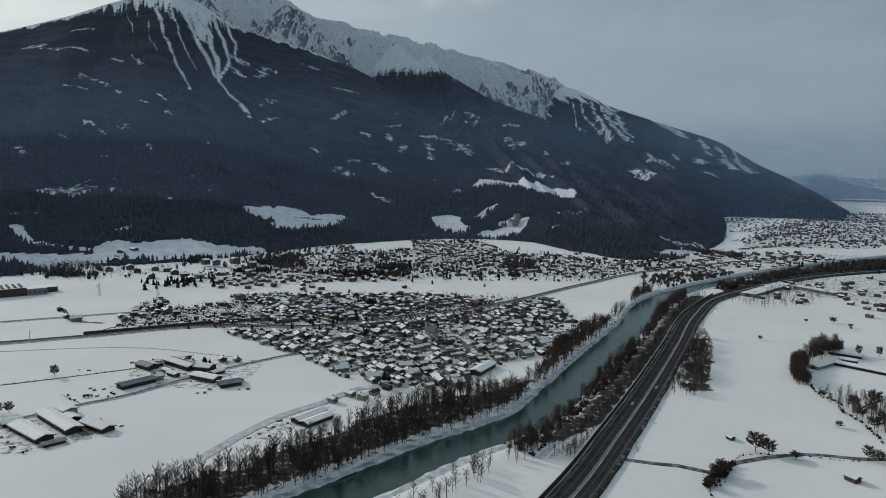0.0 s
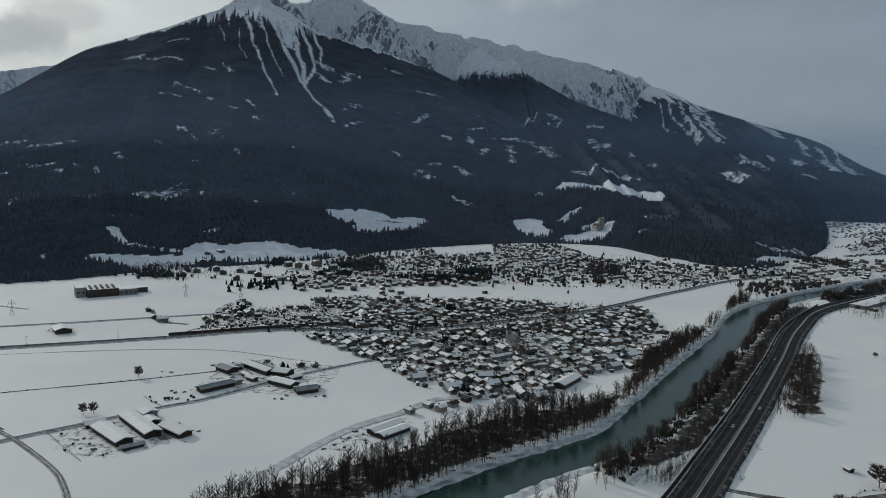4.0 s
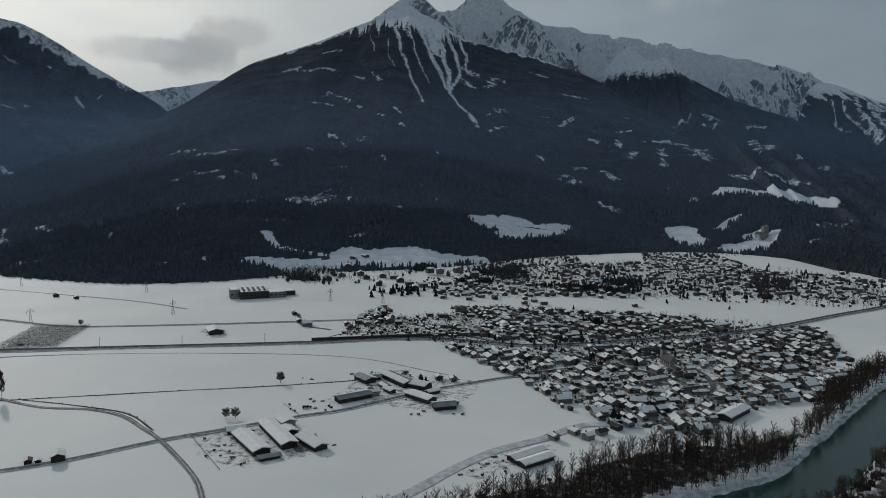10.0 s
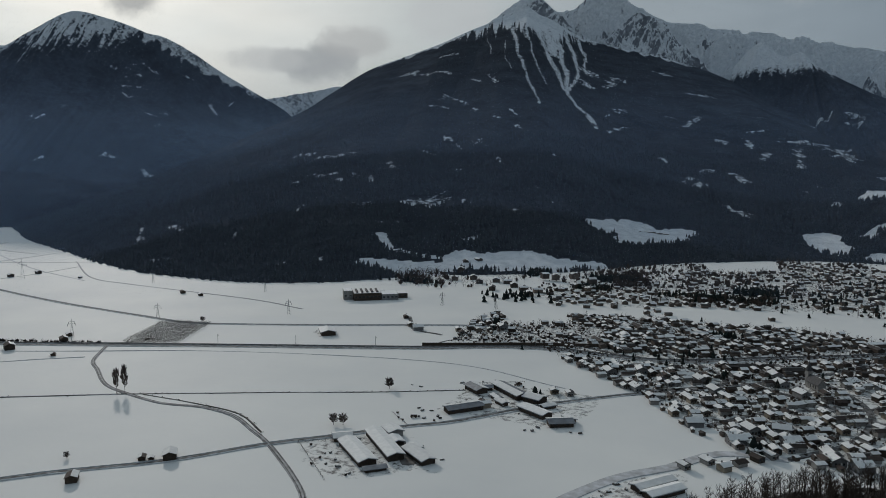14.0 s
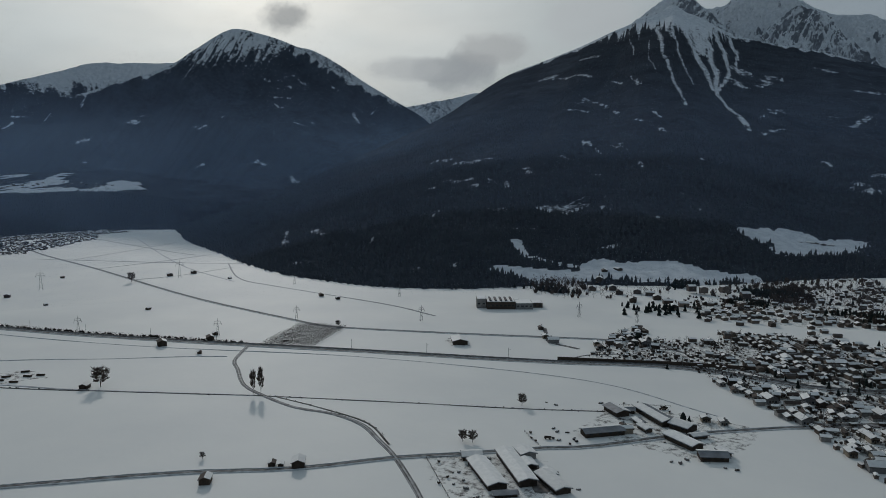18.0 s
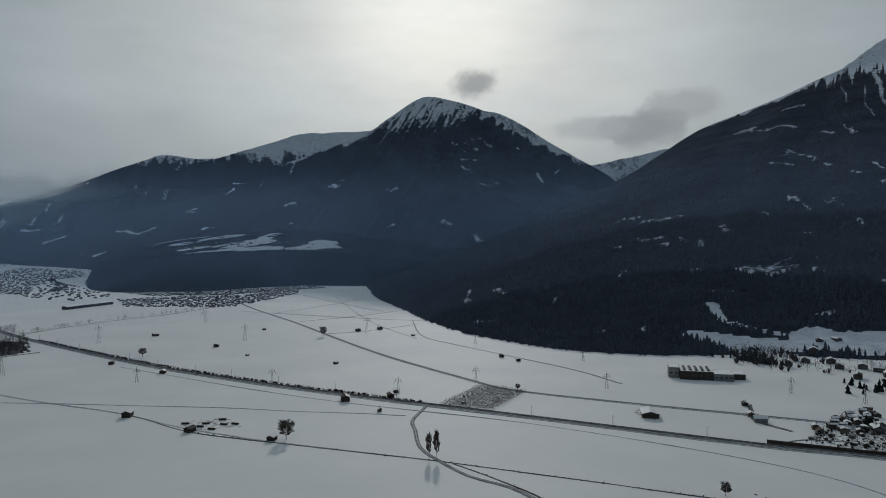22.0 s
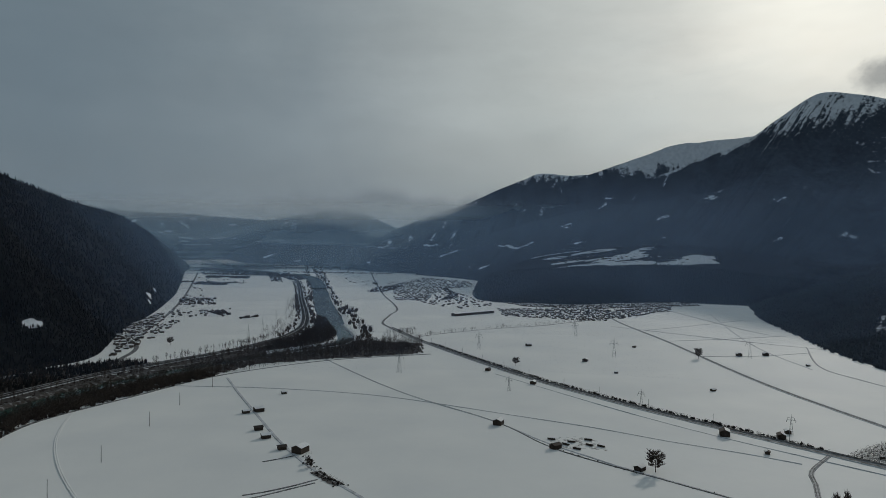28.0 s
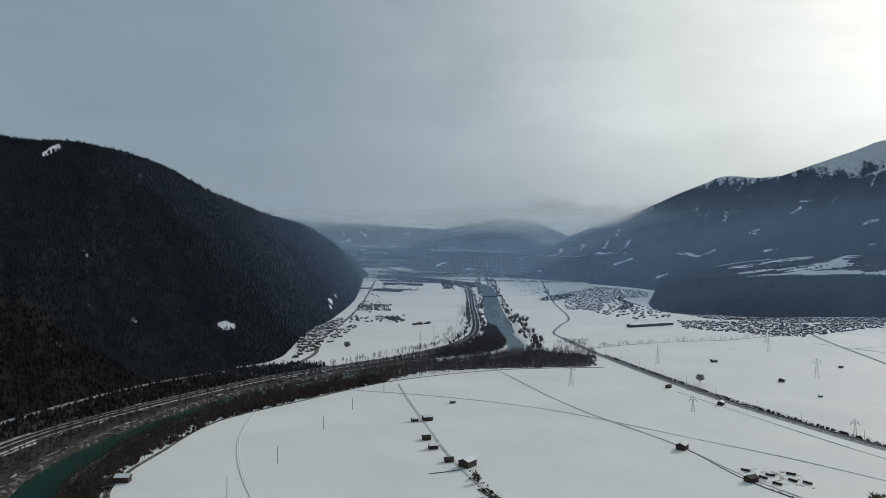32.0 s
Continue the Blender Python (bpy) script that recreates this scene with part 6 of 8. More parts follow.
thicket("meadow_hedge", [(442, 1201), (486, 1138), (459, 1084), (415, 1127)], 240, 35, (4, 8), "dark hedge wood beside a sloping meadow", templates=SLIM + CLUMP, thin=0.25)
thicket("bend_wood", [(245, 901), (358, 917), (518, 1010), (700, 1090), (720, 1040), (456, 889), (319, 815), (262, 800)], 1200, 36, (4, 8.5), "dark bare wood round the river bend", templates=SLIM + CLUMP, thin=0.30, river_gap=17)
thicket("works_trees", [(300, 740), (330, 770), (470, 900), (500, 860), (380, 720), (330, 700)], 260, 37, (4, 8), "bare trees round the works hall", templates=SLIM, thin=0.45)
for k, plot_line in enumerate(([(560, 1330), (700, 1470), (900, 1560), (900, 1600), (690, 1500), (550, 1350)], [(640, 1530), (860, 1700), (1050, 1960), (1050, 2010), (840, 1740), (630, 1560)], [(500, 1190), (640, 1290), (820, 1380), (820, 1400), (630, 1310), (500, 1210)], [(720, 1780), (900, 2030), (1120, 2230), (1100, 2270), (880, 2080), (700, 1820)])):
    thicket("valley_tree_row", plot_line, 220, 50 + k, (1.5, 4.5), "distant row of bare trees across the valley floor", templates=CLUMP, thin=0.32, spread=1.3)
for k, (plot_line, n) in enumerate(((([(-3300, -490), (-3240, -245), (-3232, -19), (-3160, -13), (-3168, -231), (-3225, -457)], 500), ([(-4251, -768), (-3379, -261), (-3258, 351), (-3220, 351), (-3320, -261), (-4150, -768)], 500), ([(-3700, -560), (-3560, -200), (-3500, 380), (-3470, 380), (-3520, -200), (-3640, -560)], 420), ([(-2960, -520), (-2880, -240), (-2850, -240), (-2920, -520)], 160), ([(-3171, -185), (-3223, -143), (-2891, -105), (-2933, -152)], 160), ([(-2300, -360), (-2280, -250), (-2020, -212), (-2011, -300)], 130),)
        + (([(-1640, -130), (-1790, -190), (-1800, -150), (-1700, -120)], 70), ([(-2520, 200), (-2700, 260), (-2780, 330), (-2720, 340), (-2480, 260)], 200), ([(-2150, 440), (-2380, 500), (-2640, 500), (-2640, 480), (-2380, 470), (-2150, 410)], 200), ([(-1590, -95), (-1640, -60), (-1625, -55), (-1580, -85)], 30), ([(-1730, -165), (-1745, -140), (-1720, -138), (-1715, -160)], 30),))):
    thicket("valley_tree_row", plot_line, n, 60 + k, (3, 6.5), "distant row of bare trees across the snowy valley floor", templates=CLUMP, thin=0.25, spread=1.5)

for nm, plot_line, n, sd in (("west_undergrowth", WEST_BELT, 3600, 71), ("village_undergrowth", VILLAGE_BELT, 900, 72), ("strip_undergrowth", EAST_BELT, 900, 73), ("hillfoot_undergrowth", WOODS[4], 3000, 74), ("confluence_undergrowth", WOODS[5], 700, 75)):
    thicket(nm, plot_line, n, sd, (0.6, 2.0), "dense dark undergrowth of twigs and brambles", templates=CLUMP + BUSH[:1], thin=0.30, spread=2.2, road_gap=9.6)

thicket("village_hedges", [(-273, 575), (-208, 600), (-106, 510), (-44, 450), (0, 444), (44, 492), (80, 530), (107, 615), (112, 735), (9, 757), (-86, 744), (-175, 765), (-260, 776), (-290, 680)], 3400, 81, (0.6, 2.2), "dark garden hedges and shrubs between the houses", templates=CLUMP, thin=0.34, spread=1.5)
thicket("upper_hedges", [(-330, 823), (-300, 1000), (-200, 1180), (-60, 1290), (118, 1310), (230, 1090), (265, 949), (180, 851), (9, 847), (-125, 848)], 1700, 82, (1.2, 4.0), "dark hedges and bushes between the upper houses", templates=CLUMP, thin=0.40, spread=1.4)
thicket("foot_copses", [(-480, 830), (-520, 900), (-400, 1000), (-300, 1040), (-190, 1200), (-60, 1300), (130, 1310), (230, 1130), (200, 1100), (60, 1230), (-100, 1180), (-220, 1000), (-330, 880), (-420, 810)], 900, 83, (4, 9), "copses of bare trees at the mountain's foot", templates=SLIM + SLIM + CLUMP[:2], thin=0.46)
barrier_line = [(-285, 549), (-244, 570), (-206, 590), (-174, 603), (-145, 615)]
tagged(ribbon("noise_barrier", [(x - 1.5, y + 9.5) for x, y in barrier_line], (0.2, 0.2, -0.2, -0.2), (-0.2, 2.6, 2.6, -0.2), WOOD, 6.0), "dark timber noise barrier beside the railway", "barrier", kind="structure")
road("loop_track", [(-281, 560), (-276, 584), (-265, 596), (-253, 603), (-246, 590)], 0.7, ROAD_WET, "narrow cleared track round a small field", "track", False)

NEAR_BANK = [(-425, -65), (-479, -106), (-520, -121), (-575, -125), (-673, -125), (-778, -75), (-885, -16), (-905, -38), (-800, -119), (-690, -148), (-575, -154), (-478, -131), (-388, -80)]
thicket("near_bank_wood", NEAR_BANK, 1100, 91, (6, 10.5), "dense dark leafless trees along the near river bank", thin=0.18, templates=SLIM)
thicket("near_bank_scrub", NEAR_BANK, 900, 92, (1.5, 4.5), "dark scrub along the near river bank", templates=CLUMP, thin=0.22, spread=1.6)
thicket("confluence_scrub", [(-1290, 190), (-1340, 250), (-1080, 240), (-1090, 185)], 220, 93, (4, 8), "bare trees round the small yard at the bridge", templates=SLIM, thin=0.35)
r = np.random.RandomState(94)
edge = curve([(-1227, 245), (-1280, 306), (-1339, 402), (-1375, 488), (-1443, 580), (-1520, 690)], 2.6)
rows = [(p[0] + r.uniform(-1.2, 1.2), p[1] + r.uniform(-1.2, 1.2), 0.0, h * 0.95, h, r.uniform(0, 6.28)) for p in edge for h in (r.uniform(2.0, 3.4) if r.rand() < 0.55 else r.uniform(4.5, 8.5),) if r.rand() < 0.72]
rows = np.array(rows)
joined("field_tree_row", [(*scatter("field_tree_row", SLIM[i][:2], rows[i::4], TWIGS), 0) for i in range(4)], [TWIGS], "row of thin bare trees and bushes along a field edge", "woodland")
road("field_row_edge", [(-1227, 245), (-1280, 306), (-1339, 402), (-1375, 488), (-1443, 580), (-1520, 690)], 0.6, EARTH, "strip of dry grass under a row of trees", "field edge", False, z=0.36)

thicket("town_trees", TOWNS[2], 420, 95, (1.5, 4.5), "dark bare garden trees of the far town", templates=CLUMP, thin=0.3)
thicket("town_trees", [(-1780, 500), (-1770, 640), (-1722, 760), (-1800, 960), (-1675, 891), (-1440, 630), (-1590, 470)], 420, 96, (1.5, 4.5), "dark bare garden trees of the far town", templates=CLUMP, thin=0.3)
thicket("town_trees", [(-2794, 318), (-3075, 453), (-2931, 632), (-2713, 612), (-2594, 476), (-2114, 346), (-2150, 271)], 450, 97, (2, 5), "dark bare garden trees of the distant town", templates=CLUMP, thin=0.3)
thicket("hamlet_trees", [(-1030, -175), (-1111, -190), (-1296, -243), (-1505, -272), (-1722, -280), (-1740, -266), (-1577, -236), (-1300, -200), (-1147, -172)], 260, 98, (1.5, 4.5), "dark garden trees of the hamlet", templates=CLUMP, thin=0.3)

thicket("plain_trees", EAST_PLAIN, 1700, 47, (2, 5.5), "dark bare trees and copses over the far eastern plain", templates=CLUMP, thin=0.42, spread=1.4)
side = curve([(0, 195), (57, 287), (93, 356), (133, 436), (185, 545), (239, 660), (308, 767)], 4.0)
turned = normals(side)
east_side = -1 if turned[0][0] < 0 else 1
verge = [(p[0] + east_side * n[0] * 10.6, p[1] + east_side * n[1] * 10.6) for p, n in zip(side, turned)] + [(p[0] + east_side * n[0] * 14.0, p[1] + east_side * n[1] * 14.0) for p, n in zip(side, turned)][::-1]
thicket("verge_scrub", verge, 420, 99, (1.2, 4.5), "strip of dark scrub along the motorway's foot", templates=BUSH, thin=0.36, road_gap=9.8)


# ---- houses ----
def gable_wall(bm, w, l, h, rise):
    """Walls of a house with its ridge along y: w wide, l long, h to the eaves."""
    a = [bm.verts.new(p) for p in ((-w / 2, -l / 2, 0), (w / 2, -l / 2, 0), (w / 2, -l / 2, h), (0, -l / 2, h + rise), (-w / 2, -l / 2, h))]
    b = [bm.verts.new((v.co.x, l / 2, v.co.z)) for v in a]
    bm.faces.new(a)
    bm.faces.new(b[::-1])
    for i in range(5):
        j = (i + 1) % 5
        bm.faces.new((a[j], a[i], b[i], b[j]))
    return bm


def roof_slab(bm, w, l, h, rise, over, thick, lift, side=0, inset=0.0):
    """The two pitched slabs of a roof (side -1 or 1: one of them alone), lifted above the walls by lift."""
    k = rise / (w / 2)
    e = w / 2 + over - inset
    y = l / 2 + over - inset
    for s in ((-1, 1) if side == 0 else (side,)):
        top = [(0, h + rise + lift + thick), (s * e, h + rise - k * e + lift + thick)]
        low = [(0, h + rise + lift), (s * e, h + rise - k * e + lift)]
        vs = [bm.verts.new((x, yy, z)) for yy in (-y, y) for x, z in (*top, *low)]
        for q in ((0, 1, 5, 4), (2, 6, 7, 3), (1, 3, 7, 5), (0, 2, 3, 1), (4, 5, 7, 6), (0, 4, 6, 2)):
            bm.faces.new([vs[i] for i in q])
    bmesh.ops.recalc_face_normals(bm, faces=bm.faces)
    return bm


HOUSE_WORDS = ["white rendered house", "cream rendered house", "dark timber-clad house", "grey rendered house"]


def house(w, l, h, pitch, wall, roof, snow, label, m, balcony=False, name="house", category="house", windows=True, group="village houses"):
    """An alpine house: walls, roof with overhang, its snow (both, left, right or none), chimney, windows, door."""
    rise = w / 2 * math.tan(radians(pitch))
    t = thing(name, label, category, m, group)
    part("wall", gable_wall(bmesh.new(), w, l, h, rise), wall, t)
    r = part("roof", roof_slab(bmesh.new(), w, l, h, rise, 0.55, 0.22, 0.02), roof, t)
    if snow != "none":
        part("snow_cover", roof_slab(bmesh.new(), w, l, h, rise, 0.55, 0.28, 0.246, {"both": 0, "left": -1, "right": 1}[snow], 0.12), SNOW_ROOF, r, "settled snow")
    part("chimney", box(bmesh.new(), w * 0.18, l * 0.15, h + rise * 0.45, 0.7, 0.7, rise * 0.55 + 1.1, bevel=0.05), CONCRETE, t)
    if windows:
        base = bmesh.new()
        box(base, 0, 0, 0, 0.95, 0.12, 1.1)
        pane = part("window", base, GLASS, t)
        pane.location = (-w * 0.26, -l / 2 - 0.03, 0.9)
        spots = [(w * 0.26, -l / 2 - 0.03, 0.9, 0), (-w * 0.26, -l / 2 - 0.03, 2.7, 0), (w * 0.26, -l / 2 - 0.03, 2.7, 0), (w / 2 + 0.03, -l * 0.25, 1.2, 90), (w / 2 + 0.03, l * 0.25, 1.2, 90), (w / 2 + 0.03, 0, 2.7, 90)]
        for x, y, z, rz in spots:
            if z + 1.0 < h:
                o = new("window", pane.data)
                o.parent = t
                o.location, o.rotation_euler = (x, y, z), (0, 0, radians(rz))
        part("door", box(bmesh.new(), 0, -l / 2 - 0.03, 0.05, 0.9, 0.14, 1.7), WOOD, t)
    if balcony:
        b = bmesh.new()
        box(b, 0, -l / 2 - 0.45, 1.9, w * 0.8, 0.85, 0.14)
        box(b, 0, -l / 2 - 0.84, 2.04, w * 0.8, 0.07, 0.75)
        part("balcony", b, WOOD, t, "brown timber balcony")
    return t


far_houses = []          # rows of x, y, z, width, length, eaves, turn, snow


def plot(poly, step, seed, turn, skip=0.2, jitter=0.42):
    r = np.random.RandomState(seed)
    xs, ys = [p[0] for p in poly], [p[1] for p in poly]
    c, s = math.cos(radians(turn)), math.sin(radians(turn))
    cx, cy = np.mean(xs), np.mean(ys)
    out = []
    for i in np.arange(-600, 600, step):
        for j in np.arange(-600, 600, step * 1.08):
            a, b = i + r.uniform(-jitter, jitter) * step, j + r.uniform(-jitter, jitter) * step
            x, y = cx + a * c - b * s, cy + a * s + b * c
            if r.uniform() > skip and inside(x, y, poly):
                out.append((x, y, turn + r.choice((0, 90)) + r.normal(0, 7), r.uniform()))
    return out


VILLAGE = [(-273, 578), (-208, 600), (-106, 508), (-50, 436), (0, 432), (20, 446), (46, 492), (92, 526), (122, 615), (118, 735), (40, 722), (9, 757), (-86, 744), (-175, 765), (-260, 776), (-290, 680)]
for k, pts in enumerate(([(-116, 501), (-70, 540), (-20, 590), (30, 650), (80, 720)], [(-20, 438), (10, 480), (20, 540), (-10, 600), (-60, 650), (-120, 700), (-180, 760)], [(40, 490), (20, 520), (-40, 560), (-100, 590), (-160, 610), (-250, 655)],
                        [(108, 620), (60, 640), (0, 660), (-60, 690), (-100, 740)], [(-60, 470), (-30, 510), (20, 540), (70, 570), (104, 600)], [(-100, 520), (-60, 560), (-90, 610), (-140, 660)])):
    road("village_street", pts, 1.7, ROAD_WET, "cleared dark village street", banks=False, step=6.0)
protos = []
hr = np.random.RandomState(3)
for k in range(14):
    wi, ro = int(hr.choice(4, p=[0.42, 0.22, 0.24, 0.12])), int(hr.randint(2))
    sn = ["both", "left", "none", "right", "both", "left", "both"][k % 7]
    words = {"both": "under a full snow cover", "left": "with one roof side free of snow", "right": "with half its roof snow gone", "none": "with a bare dark roof"}[sn]
    small = 0.62 if k in (2, 8) else 1.4 if k == 5 else 1.0
    protos.append((hr.uniform(3.9, 5.0) * small, hr.uniform(4.8, 6.4) * small, hr.uniform(2.1, 3.0) * min(small, 1.1), hr.uniform(17, 25), WALL[wi], ROOF[ro], sn, HOUSE_WORDS[wi] + " " + words, k % 2 == 0 and small == 1.0))
BARE_PLOTS = [(18, 434, 66, 484), (-20, 560, 4, 592)]
spots = plot(VILLAGE, 7.5, 5, 33, 0.16)
GAPS = CLEAR + [[(-207, 696), (-173, 688), (-163, 626), (-208, 663)], [(-244, 784), (-193, 778), (-153, 777), (-185, 746), (-225, 756)], [(-85, 501), (-70, 507), (-58, 500), (-73, 490)], [(-143, 803), (-108, 847), (-60, 823), (-58, 783), (-101, 745)], [(-276, 584), (-253, 603), (-242, 574), (-263, 563)]]
spots = [s for s in spots if not any(inside(s[0], s[1], g) for g in GAPS)]
spots = [s for s in spots if fbm(np.array([s[0] / 55.0]), np.array([s[1] / 55.0]), 2, 88)[0] > 0.30 + 0.10 * min(max((-90 - s[0]) / 120.0, 0), 1)]
valley_line = curve(VALLEY_ROAD, 15.0)
spots = [s for s in spots if near_line(np.array([s[0]]), np.array([s[1]]), valley_line)[0] > 13 and not any(a < s[0] < c and b < s[1] < d for a, b, c, d in BARE_PLOTS)]
street_lines = [curve(p, 8.0) for p in ([(-116, 501), (-70, 540), (-20, 590), (30, 650), (80, 720)], [(-20, 438), (10, 480), (20, 540), (-10, 600), (-60, 650), (-120, 700), (-180, 760)], [(40, 490), (20, 520), (-40, 560), (-100, 590), (-160, 610), (-250, 655)], [(108, 620), (60, 640), (0, 660), (-60, 690), (-100, 740)], [(-60, 470), (-30, 510), (20, 540), (70, 570), (104, 600)], [(-100, 520), (-60, 560), (-90, 610), (-140, 660)])]
spots = [s for s in spots if all(near_line(np.array([s[0]]), np.array([s[1]]), q)[0] > 4.8 for q in street_lines)]
spots.sort(key=lambda s: s[1] - 0.1 * s[0])
made = {}
for i, (x, y, turn, q) in enumerate(spots):
    if i < 300:
        k = int(q * 14) % 14
        m = pose(x, y, 0.05, 0, 0, turn)
        if k in made:
            copy_thing(made[k], m)
        else:
            w, l, h, p, wa, ro, sn, lab, bal = protos[k]
            made[k] = house(w, l, h, p, wa, ro, sn, lab, m, bal)
    else:
        big = 1.5 if (q * 29) % 1 < 0.07 else 1.0
        far_houses.append((x, y, 0, (3.7 + 1.5 * q) * big, (4.6 + 2.4 * (1 - q)) * big * big, 2.0 + 1.1 * ((q * 7) % 1), turn, (q * 13) % 1))


# sheds and garages in the gardens
sr = np.random.RandomState(77)
for x, y, turn, q in plot(VILLAGE, 9.5, 15, 33, 0.35):
    if not any(inside(x, y, g) for g in GAPS) and not any(a < x < c and b < y < d for a, b, c, d in BARE_PLOTS) and near_line(np.array([x]), np.array([y]), valley_line)[0] > 12:
        far_houses.append((x, y, 0, 1.6 + 1.0 * q, 2.2 + 1.4 * (1 - q), 1.3 + 0.5 * q, turn + sr.uniform(-10, 10), (q * 13) % 1))


OPEN_FIELDS = [[(-20, 800), (135, 905), (185, 850), (42, 710)], [(115, 750), (223, 825), (205, 722), (146, 641), (112, 680)], [(-110, 760), (-60, 800), (-20, 775), (-60, 742)]] + UPPER_FIELDS


def more(poly, step, seed, turn, skip, z=None, scale=1.0):
    for x, y, tn, q in plot(poly, step, seed, turn, skip):
        if any(inside(x, y, f) for f in OPEN_FIELDS):
            continue
        z = z or rise
        far_houses.append((x, y, float(z(x) if z is rise else z(x, y)), (4.0 + 1.8 * q) * scale, (4.8 + 2.8 * (1 - q)) * scale, (1.9 + 1.1 * ((q * 7) % 1)) * scale, tn, (q * 13) % 1))


more([(-303, 823), (-224, 960), (-150, 1120), (-60, 1240), (40, 1270), (118, 1260), (213, 1046), (265, 949), (190, 880), (60, 900), (-20, 850), (-125, 810), (-250, 790)], 10.5, 6, 20, 0.66)
more([(-260, 960), (-190, 1170), (-60, 1290), (60, 1300), (150, 1290), (230, 1120), (200, 1060), (100, 1220), (-60, 1200), (-180, 1060)], 16, 61, 20, 0.72)
more([(-280, 780), (-250, 850), (-100, 870), (-30, 800), (-100, 765)], 13, 7, 25, 0.4)
more([(265, 960), (215, 1060), (280, 1060), (420, 1140), (600, 1200), (620, 1100), (480, 1000), (330, 900)], 14, 8, 35, 0.35)
more([(340, 830), (430, 860), (640, 960), (900, 1060), (900, 950), (640, 820), (470, 700), (400, 660), (430, 760)], 17, 9, 30, 0.45)
more([(640, 1250), (800, 1700), (1300, 2300), (1500, 2200), (1000, 1500), (760, 1250)], 17, 10, 30, 0.62, scale=0.8)
more([(-1990, 570), (-1880, 720), (-1920, 900), (-1960, 1060), (-1840, 1060), (-1800, 900), (-1760, 740), (-1850, 590)], 10.5, 11, 15, 0.2, scale=0.85)
more([(-1790, 640), (-1640, 690), (-1640, 610), (-1790, 590)], 22, 12, 15, 0.5)
more([(-2600, 330), (-1980, 330), (-1800, 420), (-1900, 520), (-2400, 520), (-2700, 430)], 24, 13, 10, 0.40)
more([(-1030, -175), (-1111, -190), (-1296, -243), (-1505, -272), (-1722, -280), (-1740, -266), (-1577, -236), (-1300, -200), (-1147, -172)], 10, 14, 10, 0.25)
more([(-1230, -188), (-1400, -205), (-1560, -225), (-1560, -200), (-1400, -180), (-1260, -172)], 14, 141, 10, 0.55)
more([(-1330, -195), (-1480, -195), (-1480, -225), (-1330, -212)], 18, 15, 10, 0.45)
more([(-1700, -255), (-2900, -440), (-2900, -380), (-1900, -230)], 30, 16, 10, 0.55)
more([(-2270, -345), (-2276, -256), (-2010, -205), (-2000, -290)], 20, 41, 10, 0.45)
more([(-3120, -500), (-3139, -270), (-2857, -234), (-2815, -430)], 34, 42, 10, 0.45)
more([(-2794, 318), (-3075, 453), (-2931, 632), (-2713, 612), (-2594, 476), (-2114, 346), (-2150, 271)], 16, 43, 15, 0.35, scale=0.9)
more([(-1806, -280), (-1821, -195), (-1655, -165), (-1640, -235)], 18, 44, 10, 0.45)
more([(-1780, 500), (-1770, 640), (-1722, 760), (-1800, 960), (-1675, 891), (-1440, 630), (-1590, 470)], 12, 45, 20, 0.35, scale=0.85)
more([(825, 2079), (1011, 2186), (1012, 1977), (858, 1675), (655, 1536), (700, 1746)], 17, 46, 30, 0.5, scale=0.7)
more([(350, 790), (430, 850), (400, 740), (320, 715)], 16, 47, 30, 0.5)
more([(-2880, 240), (-2890, 262), (-2800, 262), (-2800, 240)], 22, 48, 5, 0.0, scale=2.2)
more([(-1700, -120), (-2100, -160), (-2100, -230), (-1700, -200)], 44, 17, 10, 0.6)


def on_terrace(x, y):
    d = (terrace.xyz[:terrace.nv, :, 0] - x) ** 2 + (terrace.xyz[:terrace.nv, :, 1] - y) ** 2
    return float(terrace.xyz[:terrace.nv][np.unravel_index(d.argmin(), d.shape)][2])


more([(-2520, 800), (-2460, 960), (-2390, 1100), (-2260, 1250), (-2180, 1200), (-2240, 1040), (-2330, 860)], 26, 18, 20, 0.45, on_terrace)
more([(-3600, 0), (-3000, 100), (-2700, 240), (-2600, 330), (-3000, 330), (-3500, 200)], 60, 19, 10, 0.5)


for x, y, turn, q in ((-449, 985, 30, 0.5), (-435, 941, 20, 0.7), (-436, 1000, 60, 0.3), (-365, 898, 20, 0.9), (-347, 892, 110, 0.6), (-345, 838, 20, 0.2), (-293, 820, 35, 0.8), (-290, 843, 120, 0.55), (-300, 939, 30, 0.65), (-419, 889, 20, 0.45),
                      (-508, 960, 10, 0.75), (-279, 950, 40, 0.85), (-315, 941, 130, 0.95), (-380, 880, 20, 0.5), (-330, 870, 30, 0.7), (-310, 850, 120, 0.6), (-400, 905, 30, 0.8), (-260, 900, 35, 0.9), (-250, 930, 125, 0.7), (-240, 880, 35, 0.6)):
    far_houses.append((x, y, max(0.0, min(18.0, (y - 900) * 0.11)), 7 + 2 * q, 9 + 3 * (1 - q), 4.2, turn, q))


for x, y, z, turn, q in ((-274, 1318, 34, 20, 0.6), (-262, 1328, 34, 110, 0.8), (-254, 1334, 33, 20, 0.55), (-244, 1336, 31, 25, 0.9), (-234, 1342, 30, 110, 0.7)):
    far_houses.append((x, y, z, 7 + 2 * q, 9 + 3 * (1 - q), 3.2, turn, q))


